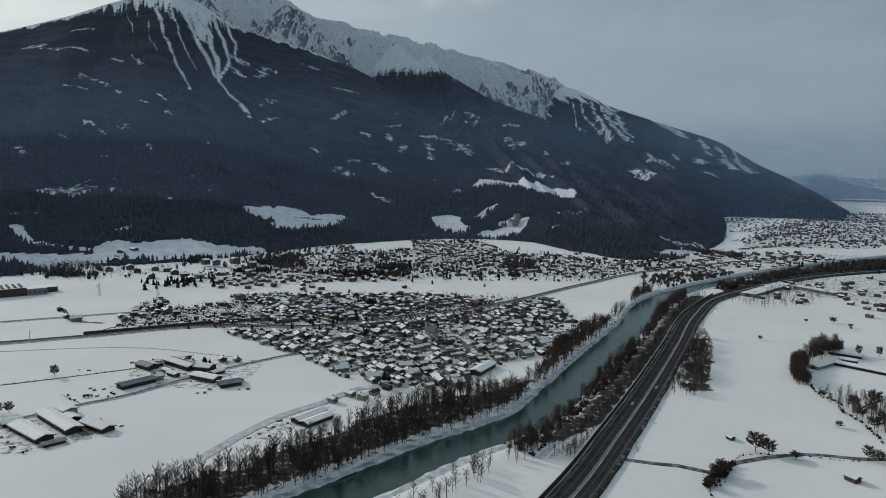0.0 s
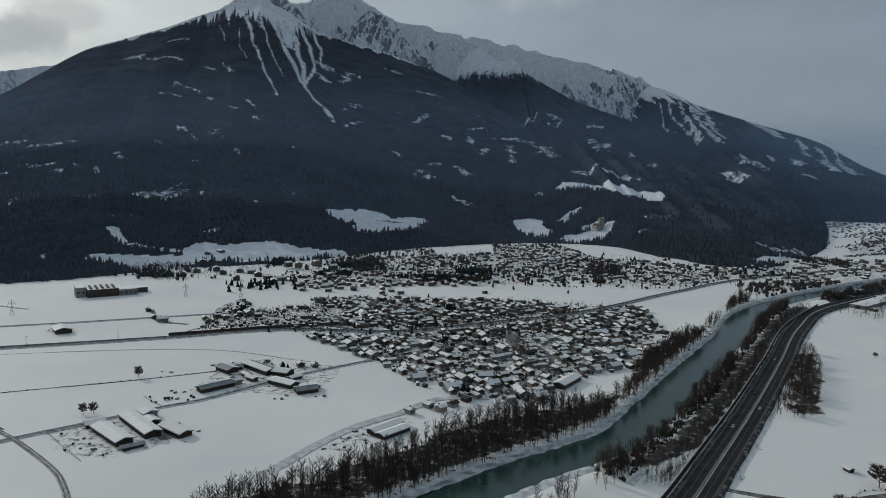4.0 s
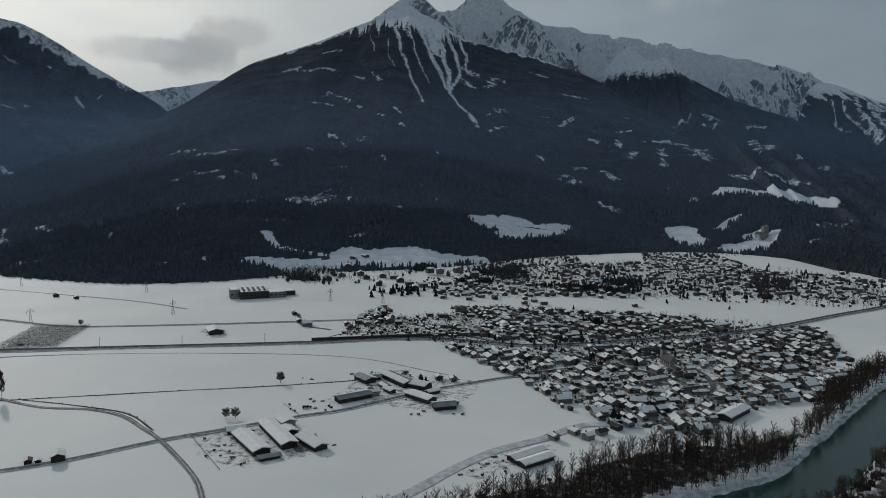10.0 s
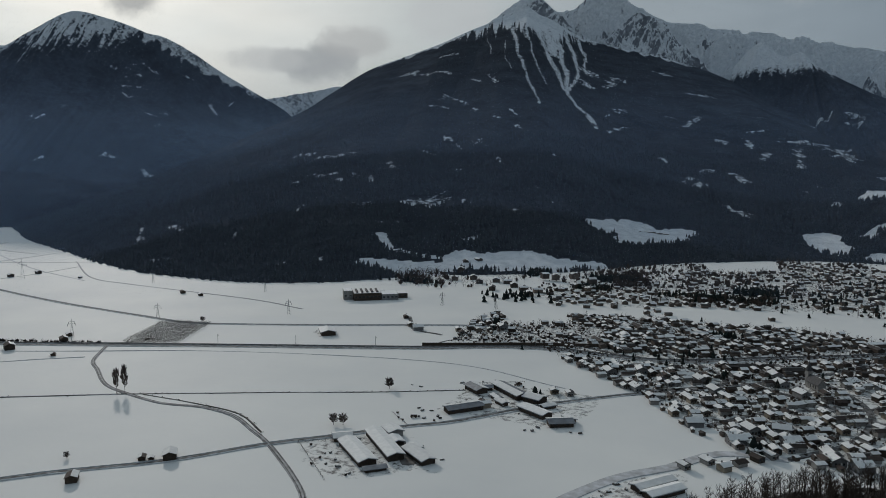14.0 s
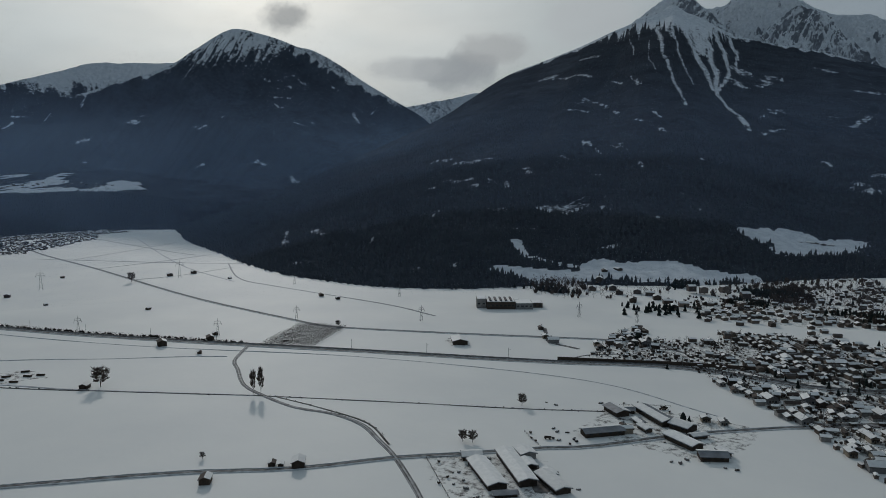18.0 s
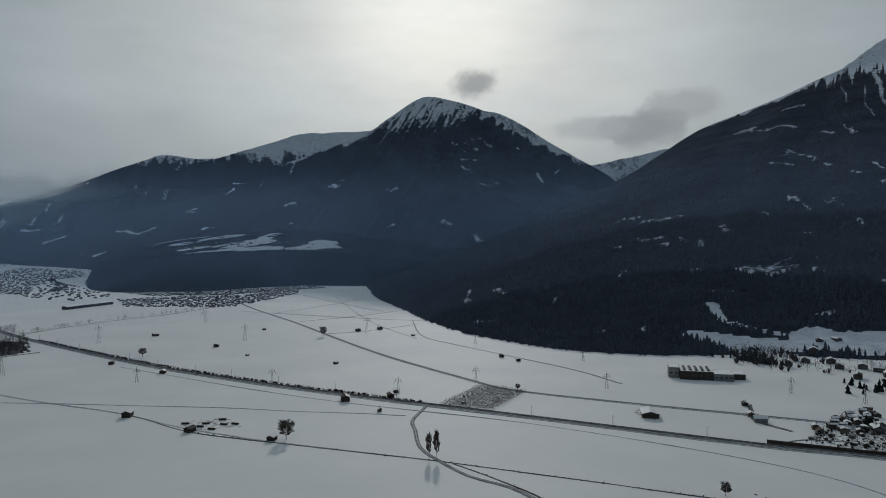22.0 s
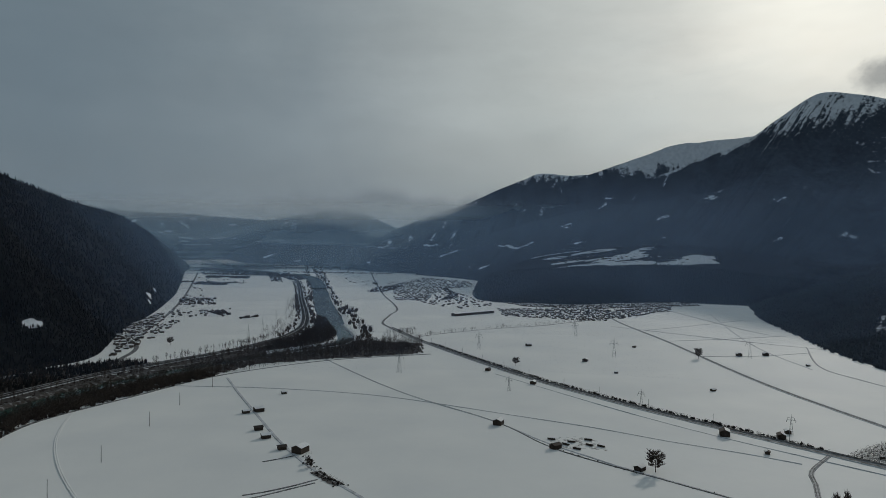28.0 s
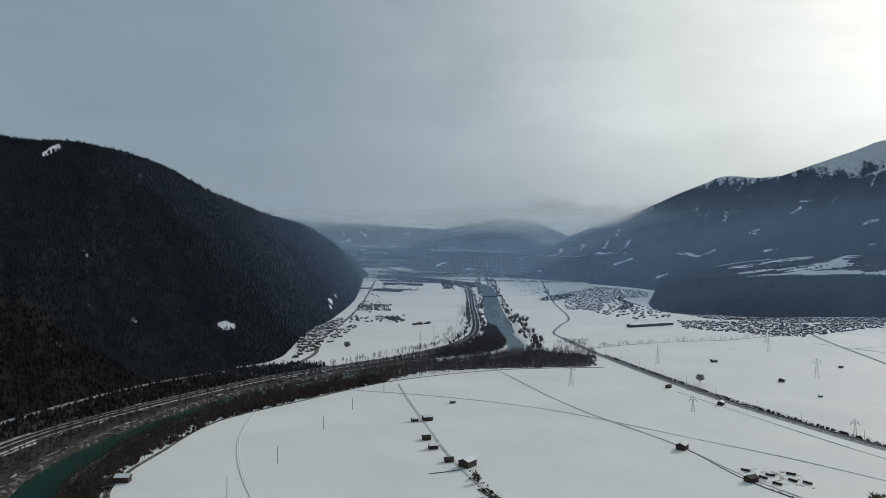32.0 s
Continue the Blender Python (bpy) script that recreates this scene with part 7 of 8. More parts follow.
def far_house_arrays(rows):
    """Simple gabled houses: walls, dark roof slabs and snow on them, joined."""
    W, R, S = [], [], []
    box_f = [(0, 1, 2), (0, 2, 3), (5, 4, 7), (5, 7, 6), (1, 5, 6), (1, 6, 2), (4, 0, 3), (4, 3, 7), (3, 2, 8), (6, 7, 9)]
    slab_f = [(0, 1, 3), (0, 3, 2), (4, 7, 5), (4, 6, 7), (0, 5, 1), (0, 4, 5), (1, 5, 7), (1, 7, 3), (2, 3, 7), (2, 7, 6), (0, 2, 6), (0, 6, 4)]
    for x, y, z, w, l, h, turn, q in rows:
        rise = w / 2 * (0.30 + 0.16 * ((q * 17) % 1))
        T = np.array(pose(x, y, z, 0, 0, turn))

        def put(vs):
            return (np.c_[np.array(vs, float), np.ones(len(vs))] @ T.T)[:, :3]
        W.append((put([(-w / 2, -l / 2, -2), (w / 2, -l / 2, -2), (w / 2, -l / 2, h), (-w / 2, -l / 2, h), (-w / 2, l / 2, -2), (w / 2, l / 2, -2), (w / 2, l / 2, h), (-w / 2, l / 2, h), (0, -l / 2, h + rise), (0, l / 2, h + rise)]), box_f))
        for s in (-1, 1):
            e, yy, k = w / 2 + 0.28, l / 2 + 0.28, rise / (w / 2)
            for lift, thick, store in ((0.02, 0.22, R), (0.25, 0.25, S)):
                if store is S and ((q < 0.16) or (0.16 < q < 0.36 and s > 0) or (0.36 < q < 0.52 and s < 0)):
                    continue
                c = 0.0 if store is R else 0.12
                a = [(0, h + rise + lift), (s * (e - c), h + rise - k * (e - c) + lift)]
                store.append((put([(px, py, pz + dz) for dz in (0, thick) for px, pz in a for py in (-yy + c, yy - c)]), slab_f))
    out = []
    for slot, store in enumerate((W, R, S)):
        v = np.vstack([a for a, b in store])
        n, f = 0, []
        for a, b in store:
            f.append(np.array(b) + n)
            n += len(a)
        out.append((v, np.vstack(f), slot))
    return out


joined("distant_houses", far_house_arrays(far_houses), [FAR_WALL, FAR_ROOF, SNOW_ROOF_FAR], "many small snow-roofed houses of the far villages", "houses")


# ---- farms, halls, church ----
def barn(x, y, turn, w, l, h, slope, label, wall=None, roof=None, snow="both", name="barn", z=0.0, pitch=0):
    """A long farm building with a shallow roof, a sliding door and a row of windows."""
    h *= 0.72
    pitch = pitch or slope
    rise = w / 2 * math.tan(radians(pitch))
    t = thing(name, label, name.replace("_", " "), pose(x, y, z, 0, 0, turn), "farm buildings")
    part("wall", gable_wall(bmesh.new(), w, l, h, rise), wall or WALL[2], t)
    r = part("roof", roof_slab(bmesh.new(), w, l, h, rise, 0.8, 0.25, 0.02), roof or METAL_ROOF, t)
    if snow != "none":
        part("snow_cover", roof_slab(bmesh.new(), w, l, h, rise, 0.8, 0.3, 0.276, {"both": 0, "left": -1, "right": 1}[snow], 0.15), SNOW_ROOF, r, "smooth settled snow")
    part("sliding_door", box(bmesh.new(), 0, -l / 2 - 0.05, 0.05, w * 0.36, 0.14, h * 0.8), WOOD, t)
    n = max(2, int(l / 5))
    base = None
    for k in range(n):
        if base is None:
            base = part("window", box(bmesh.new(), 0, 0, 0, 0.12, 1.8, 0.8), GLASS, t)
            o = base
        else:
            o = new("window", base.data)
            o.parent = t
        o.location = (w / 2 + 0.03, -l / 2 + (k + 0.5) * l / n, h * 0.55)
    return t


def axis(ax, ay, bx, by):
    return (ax + bx) / 2, (ay + by) / 2, math.degrees(math.atan2(by - ay, bx - ax)) - 90


for (a, w, h, lab, kw) in ((((-221, 359, -196, 340), 8.5, 3.6, "long cattle barn with a smooth snow-covered roof", {}), ((-216, 376, -187, 351), 8.0, 4.2, "long dark barn with a snow-covered roof beside a yard", {}), ((-188, 365, -171, 354), 7.0, 3.4, "low open shed with a snowy roof", {}), ((-230, 360, -223, 366), 7.5, 3.0, "low shed closing the farm yard", {}), ((-194, 334, -187, 341), 4.0, 2.2, "small grey-roofed machine shed", {"snow": "none"}), ((-211, 384, -203, 378), 7.5, 4.2, "small farm building with snow roof", {"wall": WALL[0]}), ((-203, 374, -196, 368), 6.0, 2.8, "small shed with a snowy roof", {}), ((-197, 424, -183, 441), 7.5, 3.8, "long dark timber barn with bare roof edge", {"snow": "left"}), ((-190, 484, -166, 466), 8.5, 4.2, "large hay barn with a snow roof", {"snow": "right"}), ((-164, 468, -153, 465), 9, 4.2, "dark timber shed beside the hay barn", {}), ((-160, 450, -142, 441), 7.5, 3.6, "long barn with bright snow roof", {}),)
        + (((-138, 431, -127, 438), 8, 3.4, "dark shed with a thin snow cover", {"snow": "left"}), ((-205, 474, -193, 466), 8, 4.0, "dark timber farm shed", {"snow": "left"}), ((-386, 566, -374, 553), 12, 4.4, "solitary modern barn with a snow-covered roof", {}), ((-78, 370, -66, 387), 6, 3.0, "long glasshouse-like nursery shed under snow", {}), ((-72, 365, -61, 380), 6, 3.0, "nursery shed with snowy roof", {}), ((-200, 472, -191, 477), 5, 3.0, "low dark lean-to beside the hay barn", {"snow": "left"}), ((-178, 455, -171, 450), 4, 2.8, "small tool shed with a snowy roof", {}), ((-184, 463, -178, 458), 4, 2.6, "small dark shed in the farm yard", {"snow": "right"}), ((-150, 455, -145, 462), 4, 2.6, "narrow wood store with snow on top", {}),)
        + (((-133, 446, -127, 441), 3.5, 2.4, "little stable beside the barn", {}), ((-189, 371, -183, 366), 4, 2.6, "small feed shed between the barns", {}), ((23, 462, 35, 484), 8, 4.0, "long flat clubhouse by the white pitch", {}), ((-1600, 360, -1676, 462), 12, 7.5, "very long low dark hall in the snowy fields", {"roof": ROOF[1]}), ((335, 766, 408, 838), 15, 5.0, "wide flat works hall under smooth snow", {"wall": WALL[3], "pitch": 3}), ((418, 826, 440, 780), 12, 4.6, "flat works hall with a snow-covered roof", {"wall": WALL[3], "pitch": 3}), ((262, 487, 290, 507), 7, 3.0, "long low farm house under smooth snow", {"wall": WALL[0]}), ((286, 500, 312, 470), 7, 2.8, "long stable with a snowy roof", {}), ((297, 531, 314, 517), 6, 2.8, "dark low shed behind the farm house", {}), ((292, 506, 300, 499), 6, 4.5, "dark farm hall in the eastern gardens", {}),)):
    barn(*axis(*a), w, math.hypot(a[2] - a[0], a[3] - a[1]), h, 15, lab, **kw)
for x, y, turn, k in ((-153, 487, 30, 0), (-143, 487, 30, 1), (-186, 450, 40, 2), (-181, 443, 130, 4), (-353, 648, 40, 3), (-331, 618, 40, 0), (-318, 608, 130, 5), (-284, 620, 35, 4), (-277, 612, 35, 9), (-63, 405, 50, 1), (-54, 416, 50, 7), (-46, 411, 140, 0), (-40, 420, 140, 9), (-33, 430, 50, 3), (-252, 646, 20, 5), (-242, 640, 110, 6)):
    if k in made:
        copy_thing(made[k], pose(x, y, 0.05, 0, 0, turn))


# ---- heaps and stores lying about in the yards ----
def yard_heap(x, y, size, turn, seed, words, group):
    """A low uneven heap with snow left on its top."""
    r = random.Random(seed)
    t = thing("earth_mound", words, "mound", pose(x, y, 0.2, 0, 0, turn), group)
    for name, mt, lift, grow in (("soil", EARTH, 0.0, 1.0), ("snow_patch", SNOW_ROOF, 0.16, 0.62)):
        bm = bmesh.new()
        bmesh.ops.create_icosphere(bm, subdivisions=2, radius=1.0)
        for v in bm.verts:
            k = 1 + 0.34 * noise.noise(v.co * 1.7 + Vector((seed * 3.1, 0, 0)))
            v.co = Vector((v.co.x * k * size * 1.25 * grow, v.co.y * k * size * 0.75 * grow, max(-0.3, v.co.z * k * 0.55 * size * (0.8 + 0.2 * grow)) + lift * size))
        part(name, bm, mt, t)


for spots_here, words, group in (([(-223, 343), (-221, 345), (-214, 339), (-208, 333), (-215, 333), (-199, 329), (-168, 362), (-219, 367)], "snow-dusted mound of dark earth in the cattle farm's yard", "mounds of the cattle farm"),
                                 ([(-214, 481), (-207, 484), (-203, 490), (-197, 497), (-211, 421), (-215, 424), (-206, 423), (-204, 410), (-199, 418), (-147, 418), (-143, 419), (-124, 426), (-119, 427), (-159, 441), (-172, 449), (-142, 425), (-234, 461), (-241, 462)], "snow-dusted dark mound beside the timber barns", "mounds of the barn yard"),
                                 ([(-92, 363), (-88, 364), (-90, 359), (-93, 354), (-82, 370), (-87, 373), (-78, 358), (-74, 354), (-97, 348)], "dark mound of bare soil in the nursery yard", "mounds of the nursery")):
    for k, (x, y) in enumerate(spots_here):
        rk = random.Random(k * 7 + len(words))
        yard_heap(x, y, rk.uniform(0.7, 1.5), rk.uniform(0, 180), k + len(words), words, group)


def factory(x, y, turn):
    t = thing("factory", "long grey flat-roofed works with snow on its roofs", "factory", pose(x, y, 0, 0, 0, turn))
    for name, px, py, sx, sy, sz, mt in (("hall", 0, 0, 30, 28, 8.0, WALL[2]), ("wing", 24.5, -3, 18, 24, 6.4, WALL[3]), ("office", -20.5, 3, 10, 20, 10.0, WALL[0]), ("annex", 39.5, 4, 11, 18, 5.2, WALL[2]), ("loading_bay", 4, 20.5, 36, 12, 5.6, WALL[3])):
        o = part(name, box(bmesh.new(), px, py, 0, sx, sy, sz, bevel=0.1), mt, t)
        part("roof_snow", box(bmesh.new(), px, py, sz + 0.004, sx - 0.8, sy - 0.8, 0.35, bevel=0.1), SNOW_ROOF, o, "snow on the flat roof")
        n = int(sx / 4)
        for k in range(n):
            part("window", box(bmesh.new(), px - sx / 2 + (k + 0.5) * sx / n, py - sy / 2 - 0.03, sz * 0.4, 2.6, 0.12, 1.6), GLASS, o)
    for k in range(5):
        part("skylight", box(bmesh.new(), -11 + 5.5 * k, 0, 8.3, 2.2, 22, 1.3, bevel=0.15), ROOF[1], t)


factory(-446, 722, 38)


def church(x, y, turn):
    t = thing("church", "village church with a slim tower and pointed dark spire", "church", pose(x, y, 0, 0, 0, turn) @ Matrix.Scale(0.82, 4))
    w, l, h = 7.0, 15.0, 5.4
    part("nave", gable_wall(bmesh.new(), w, l, h, 4.6), WALL[0], t)
    r = part("roof", roof_slab(bmesh.new(), w, l, h, 4.6, 0.5, 0.25, 0.02), ROOF[1], t)
    part("snow_cover", roof_slab(bmesh.new(), w, l, h, 4.6, 0.5, 0.2, 0.276, 1, 0.1), SNOW_ROOF, r)
    part("tower", box(bmesh.new(), 0, l / 2 + 1.9, 0, 3.8, 3.8, 12.5, bevel=0.08), WALL[0], t)
    b = bmesh.new()
    rod(b, (0, l / 2 + 1.9, 12.5), (0, l / 2 + 1.9, 20), 2.8, 0.08, 8)
    part("spire", b, ROOF[1], t)
    for s in (-1, 1):
        for k in range(4):
            part("window", box(bmesh.new(), s * (w / 2 + 0.03), -5 + 3.2 * k, 1.8, 0.12, 0.8, 2.5), GLASS, t)


church(-7, 572, 33)


def castle(x, y, z):
    t = thing("castle", "small pale hilltop castle with a square tower", "castle", pose(x, y, z, 0, 0, 20))
    part("keep", box(bmesh.new(), 0, 0, -6, 9, 9, 24, bevel=0.1), WALL[1], t)
    part("hall", gable_wall(bmesh.new(), 9, 18, 7, 3.5), WALL[0], t).location = (-8, 2, -3)
    r = part("roof", roof_slab(bmesh.new(), 9, 18, 7, 3.5, 0.5, 0.3, 0.02), ROOF[0], t)
    r.location = (-8, 2, -3)


castle(146, 1395, 26)


# ---- huts ----
def hut(x, y, turn, s=1.0, label="small dark timber field hut with a snowy roof", snow="both"):
    s *= 0.82
    w, l, h = 4.2 * s, 5.6 * s, 2.3 * s
    rise = w / 2 * 0.42
    t = thing("hut", label, "hut", pose(x, y, 0, 0, 0, turn), "field huts")
    part("wall", gable_wall(bmesh.new(), w, l, h, rise), WOOD, t)
    r = part("roof", roof_slab(bmesh.new(), w, l, h, rise, 0.45, 0.14, 0.02), ROOF[0], t)
    if snow != "none":
        part("snow_cover", roof_slab(bmesh.new(), w, l, h, rise, 0.45, 0.2, 0.165, {"both": 0, "left": -1, "right": 1}[snow], 0.06), SNOW_ROOF, r)
    part("door", box(bmesh.new(), 0, -l / 2 - 0.03, 0.05, 1.3 * s, 0.1, 1.9 * s), WALL[2], t)


for k, (x, y, turn, s) in enumerate((((-772, 65, 20, 1.0), (-574, 79, 20, 1.2), (-565, 92, 60, 2.2), (-1090, 391, 15, 1.6), (-936, 423, 60, 1.7), (-1056, 539, 20, 1.0), (-845, 427, 0, 0.8), (-732, 482, 20, 1.0), (-957, 643, 75, 1.8), (-955, 680, 75, 1.8), (-865, 678, 10, 0.9), (-653, 654, 60, 1.4), (-622, 651, 60, 1.2), (-881, 287, 60, 1.4), (-792, 316, 60, 1.5), (-569, 401, 65, 2.0), (-625, 242, 60, 1.9), (-552, 266, 30, 1.5),)
        + ((-496, 303, 40, 1.4), (-696, 50, 25, 1.7), (-691, 40, 25, 1.2), (-631, 57, 20, 1.3), (-606, 65, 20, 1.4), (-509, -112, 10, 1.8), (151, 355, 20, 0.8), (187, 307, 25, 1.2), (159, 446, 20, 1.0), (-305, 266, 45, 1.4), (-286, 304, 45, 1.7), (-297, 297, 45, 0.9), (-293, 299, 45, 0.7), (-556, 438, 65, 1.6), (-569, 452, 65, 1.2), (-520, 404, 60, 0.9),))):
    hut(x, y, turn, s, snow=("both", "left", "both", "right")[k % 4])
for x, y in ((-575, 270), (-566, 282), (-556, 292), (-560, 276), (-548, 280), (-570, 296), (-552, 299)):
    t = thing("timber_pile", "stack of dark logs half buried in snow", "timber pile", pose(x, y, 0, 0, 0, 30 + x % 40), "timber piles")
    for k in range(9):
        b = bmesh.new()
        rod(b, (-2.6, (k % 4) * 0.5 + (0.25 if k > 3 else 0) - 1, 0.28 + 0.45 * (k // 4)), (2.6 + 0.2 * (k % 3), (k % 4) * 0.5 + (0.25 if k > 3 else 0) - 1, 0.28 + 0.45 * (k // 4)), 0.26, 0.23, 7)
        part("log", b, WOOD, t)

# ---- pylons and poles ----
def pylon(h):
    t = thing("pylon", "grey steel lattice power pylon", "pylon", pose(0, 0, 0), "power pylons")
    r = h * 0.085
    for sx, sy in ((1, 1), (1, -1), (-1, -1), (-1, 1)):
        b = bmesh.new()
        rod(b, (sx * r, sy * r, -0.3), (sx * r * 0.22, sy * r * 0.22, h * 0.72), 0.10, 0.08, 4)
        rod(b, (sx * r * 0.22, sy * r * 0.22, h * 0.72), (0, 0, h), 0.08, 0.06, 4)
        part("leg", b, STEEL, t)
    n = 5
    for k in range(n):
        z0, z1 = h * 0.72 * k / n, h * 0.72 * (k + 1) / n
        r0, r1 = r * (1 - 0.78 * k / n), r * (1 - 0.78 * (k + 1) / n)
        for q, (sx, sy, tx, ty) in enumerate(((1, 1, 1, -1), (1, -1, -1, -1), (-1, -1, -1, 1), (-1, 1, 1, 1))):
            if (k + q) % 2:
                sx, sy, tx, ty = tx, ty, sx, sy
            part("brace", rod(bmesh.new(), (sx * r0, sy * r0, z0), (tx * r1, ty * r1, z1), 0.05, 0.05, 3), STEEL, t)
    for z, a in ((0.70, 0.20), (0.82, 0.15)):
        b = bmesh.new()
        for s in (-1, 1):
            rod(b, (0, 0, h * z + h * 0.035), (s * h * a, 0, h * z), 0.08, 0.05, 4)
            rod(b, (0, 0, h * z), (s * h * a, 0, h * z), 0.08, 0.05, 4)
        arm = part("cross_arm", b, STEEL, t)
        for s in (-1, 1):
            b = bmesh.new()
            rod(b, (s * h * a, 0, h * z), (s * h * a, 0, h * z - 1.7), 0.12, 0.16, 5)
            part("insulator", b, GLASS, arm)
    return t


tall, low = pylon(26.0), pylon(15.5)
tall.matrix_basis, low.matrix_basis = pose(-930, 642, 0, 0, 0, 60), pose(-674, 382, 0, 0, 0, 60)
LINES = [[(-1330, 540), (-930, 642), (-751, 697), (-576, 706), (-465, 612), (-352, 722), (-295, 730)], [(-1350, 150), (-1059, 311), (-877, 184)], [(-1200, 500), (-964, 472), (-757, 282), (-674, 382), (-565, 452), (-561, 538)], [(-1203, -22), (-1328, -14), (-1480, -5), (-1640, 2), (-1850, 5)]]
for q, row in enumerate(LINES):
    for k, (x, y) in enumerate(row):
        if (x, y) not in ((-930, 642), (-674, 382)):
            copy_thing(tall if x < -850 else low, pose(x, y, 0, 0, 0, 60 if q < 3 else 5))
for x, y in ((-731, -22), (-654, -28), (-558, -33), (-489, -39), (-817, -9)):
    t = thing("pole", "thin weathered wooden pole standing in snow", "pole", pose(x, y, 0), "poles")
    b = bmesh.new()
    rod(b, (0, 0, -0.3), (0.1, 0, 11), 0.2, 0.13, 6)
    part("shaft", b, WOOD, t)
    part("bracket", box(bmesh.new(), 0.1, 0, 10.2, 1.3, 0.14, 0.14), STEEL, t)
mast = None
for k, i in enumerate(range(30, len(valley_line) - 10, 4)):
    p, n = valley_line[i], normals(valley_line)[i]
    x, y = p[0] + n[0] * 8.6, p[1] + n[1] * 8.6
    if -1150 < x < 60:
        if mast is None:
            mast = thing("catenary_mast", "slim grey railway mast with an arm", "mast", pose(x, y, 0, 0, 0, 65), "railway masts")
            b = bmesh.new()
            rod(b, (0, 0, -0.2), (0, 0, 8), 0.16, 0.12, 5)
            part("post", b, STEEL, mast)
            b = bmesh.new()
            rod(b, (0, 0, 7.0), (0, -3.2, 7.2), 0.06, 0.05, 4)
            part("arm", b, STEEL, mast)
        else:
            copy_thing(mast, pose(x, y, 0, 0, 0, 65))


# ---- single trees, hedges, orchard ----
def tree(x, y, h, spread, seed, label="bare broadleaf tree standing in the snow", group="field trees", twig=0.010):
    v, f, tr = bare_tree(np.random.RandomState(seed), 28, 40, 0.40, twig * 1.3)
    t = thing("tree", label, "tree", pose(x, y, 0), group)
    for nm, sel, mt in (("trunk", tr, BARK), ("crown", ~tr, TWIGS)):
        o = new(nm, fast_mesh(nm, v * (h * spread * 0.9, h * spread * 0.9, h * (0.82 if spread > 0.5 else 1.0)), f[sel], [mt]))
        o.parent = t


for k, (x, y, h, s) in enumerate((((-491, 311, 15, 0.95), (-941, 577, 15, 0.9), (-250, 448, 8, 1.0), (-243, 378, 7, 1.0), (-238, 380, 7, 1.0), (-330, 281, 4, 0.9), (-511, 545, 6, 1), (-914, 328, 11, 1.1), (-1166, -129, 13, 1.0), (157, 339, 11, 1.15), (162, 335, 9, 1.1), (129, 312, 8, 1.3), (126, 308, 7, 1.3), (119, 299, 5, 1.6), (173, 331, 4, 1.9), (262, 571, 4, 1.2), (336, 642, 3, 1.5), (359, 639, 6, 1.5),)
        + ((364, 620, 4, 1.3), (360, 612, 3, 1.3), (272, 507, 12, 0.9), (280, 516, 12, 0.9), (292, 524, 13, 0.9), (300, 527, 12, 0.9), (306, 533, 11, 0.9), (236, 426, 5, 1.4), (218, 374, 4, 1.5), (243, 405, 9, 1.0), (238, 389, 9, 1.0), (258, 409, 11, 1.0), (250, 398, 8, 1), (208, 330, 8, 1.0), (211, 327, 7, 1.0), (236, 372, 8, 1.1), (246, 380, 8, 1.1), (316, 525, 9, 0.7),)
        + ((330, 522, 9, 0.7), (-573, 92, 4, 1.2), (-530, 100, 5, 1.4), (-540, 98, 4, 1.4),))):
    tree(x, y, h, s, 100 + k)
for k, (x, y, h) in enumerate(((-397, 362, 15), (-393, 365, 16.5))):
    tree(x, y, h, 0.34, 200 + k, "tall narrow leafless poplar beside the lane", "poplars", 0.011)
thicket("garden_grove", [(233, 450), (238, 470), (256, 505), (268, 515), (262, 492), (246, 470), (243, 450)], 260, 21, (5, 9), "dense rounded grove at the garden's corner", thin=0.1, spread=1.2)
thicket("garden_row", [(268, 515), (299, 555), (318, 562), (306, 532), (277, 507)], 70, 24, (7, 12), "tall bare trees behind the farm house", thin=0.1)
thicket("garden_belt", [(238, 440), (243, 429), (254, 430), (275, 410), (300, 380), (262, 350), (235, 362), (233, 385), (234, 415)], 260, 25, (3, 8), "bare trees and bushes along the garden ditch", thin=0.30)


def hedge(name, pts, step, size, seed, label, wob=1.2):
    r = np.random.RandomState(seed)
    line = curve(pts, step)
    rows = []
    for p in line:
        if r.uniform() < 0.8:
            h = r.uniform(*size)
            rows.append((p[0] + r.uniform(-wob, wob), p[1] + r.uniform(-wob, wob), 0.0, h * r.uniform(0.8, 1.6), h, r.uniform(0, 6.28)))
    rows = np.array(rows)
    return joined(name, [(*scatter(name, (BUSH[i] if i < 3 else CLUMP[i - 3])[:2], rows[i::5], SCRUB), 0) for i in range(5) if len(rows) > i], [SCRUB], label, "hedge")


hedge("railway_hedge", [(-1140, 253), (-858, 321), (-698, 374), (-574, 425), (-520, 448)], 0.6, (1.1, 2.7), 1, "dark leafless hedge along the railway", 2.0)
hedge("field_hedge", [(-560, 262), (-513, 286), (-395, 361)], 0.9, (0.35, 1.0), 2, "low dry grass and bushes along a field edge")
hedge("field_hedge", [(-395, 361), (-314, 406), (-249, 441), (-205, 468)], 0.9, (0.35, 1.0), 3, "low dry bushes along a field edge")
hedge("lane_hedge", [(-380, 368), (-340, 370), (-302, 368), (-270, 351)], 1.2, (0.3, 0.9), 4, "row of small shrubs along the lane")
hedge("ditch_reeds", [(116, 286), (119, 298), (127, 303), (136, 319), (147, 333), (157, 336), (167, 335), (178, 334), (197, 329), (216, 329), (300, 320)], 0.8, (0.5, 1.1), 6, "dark reeds and bushes along a ditch", 0.5)
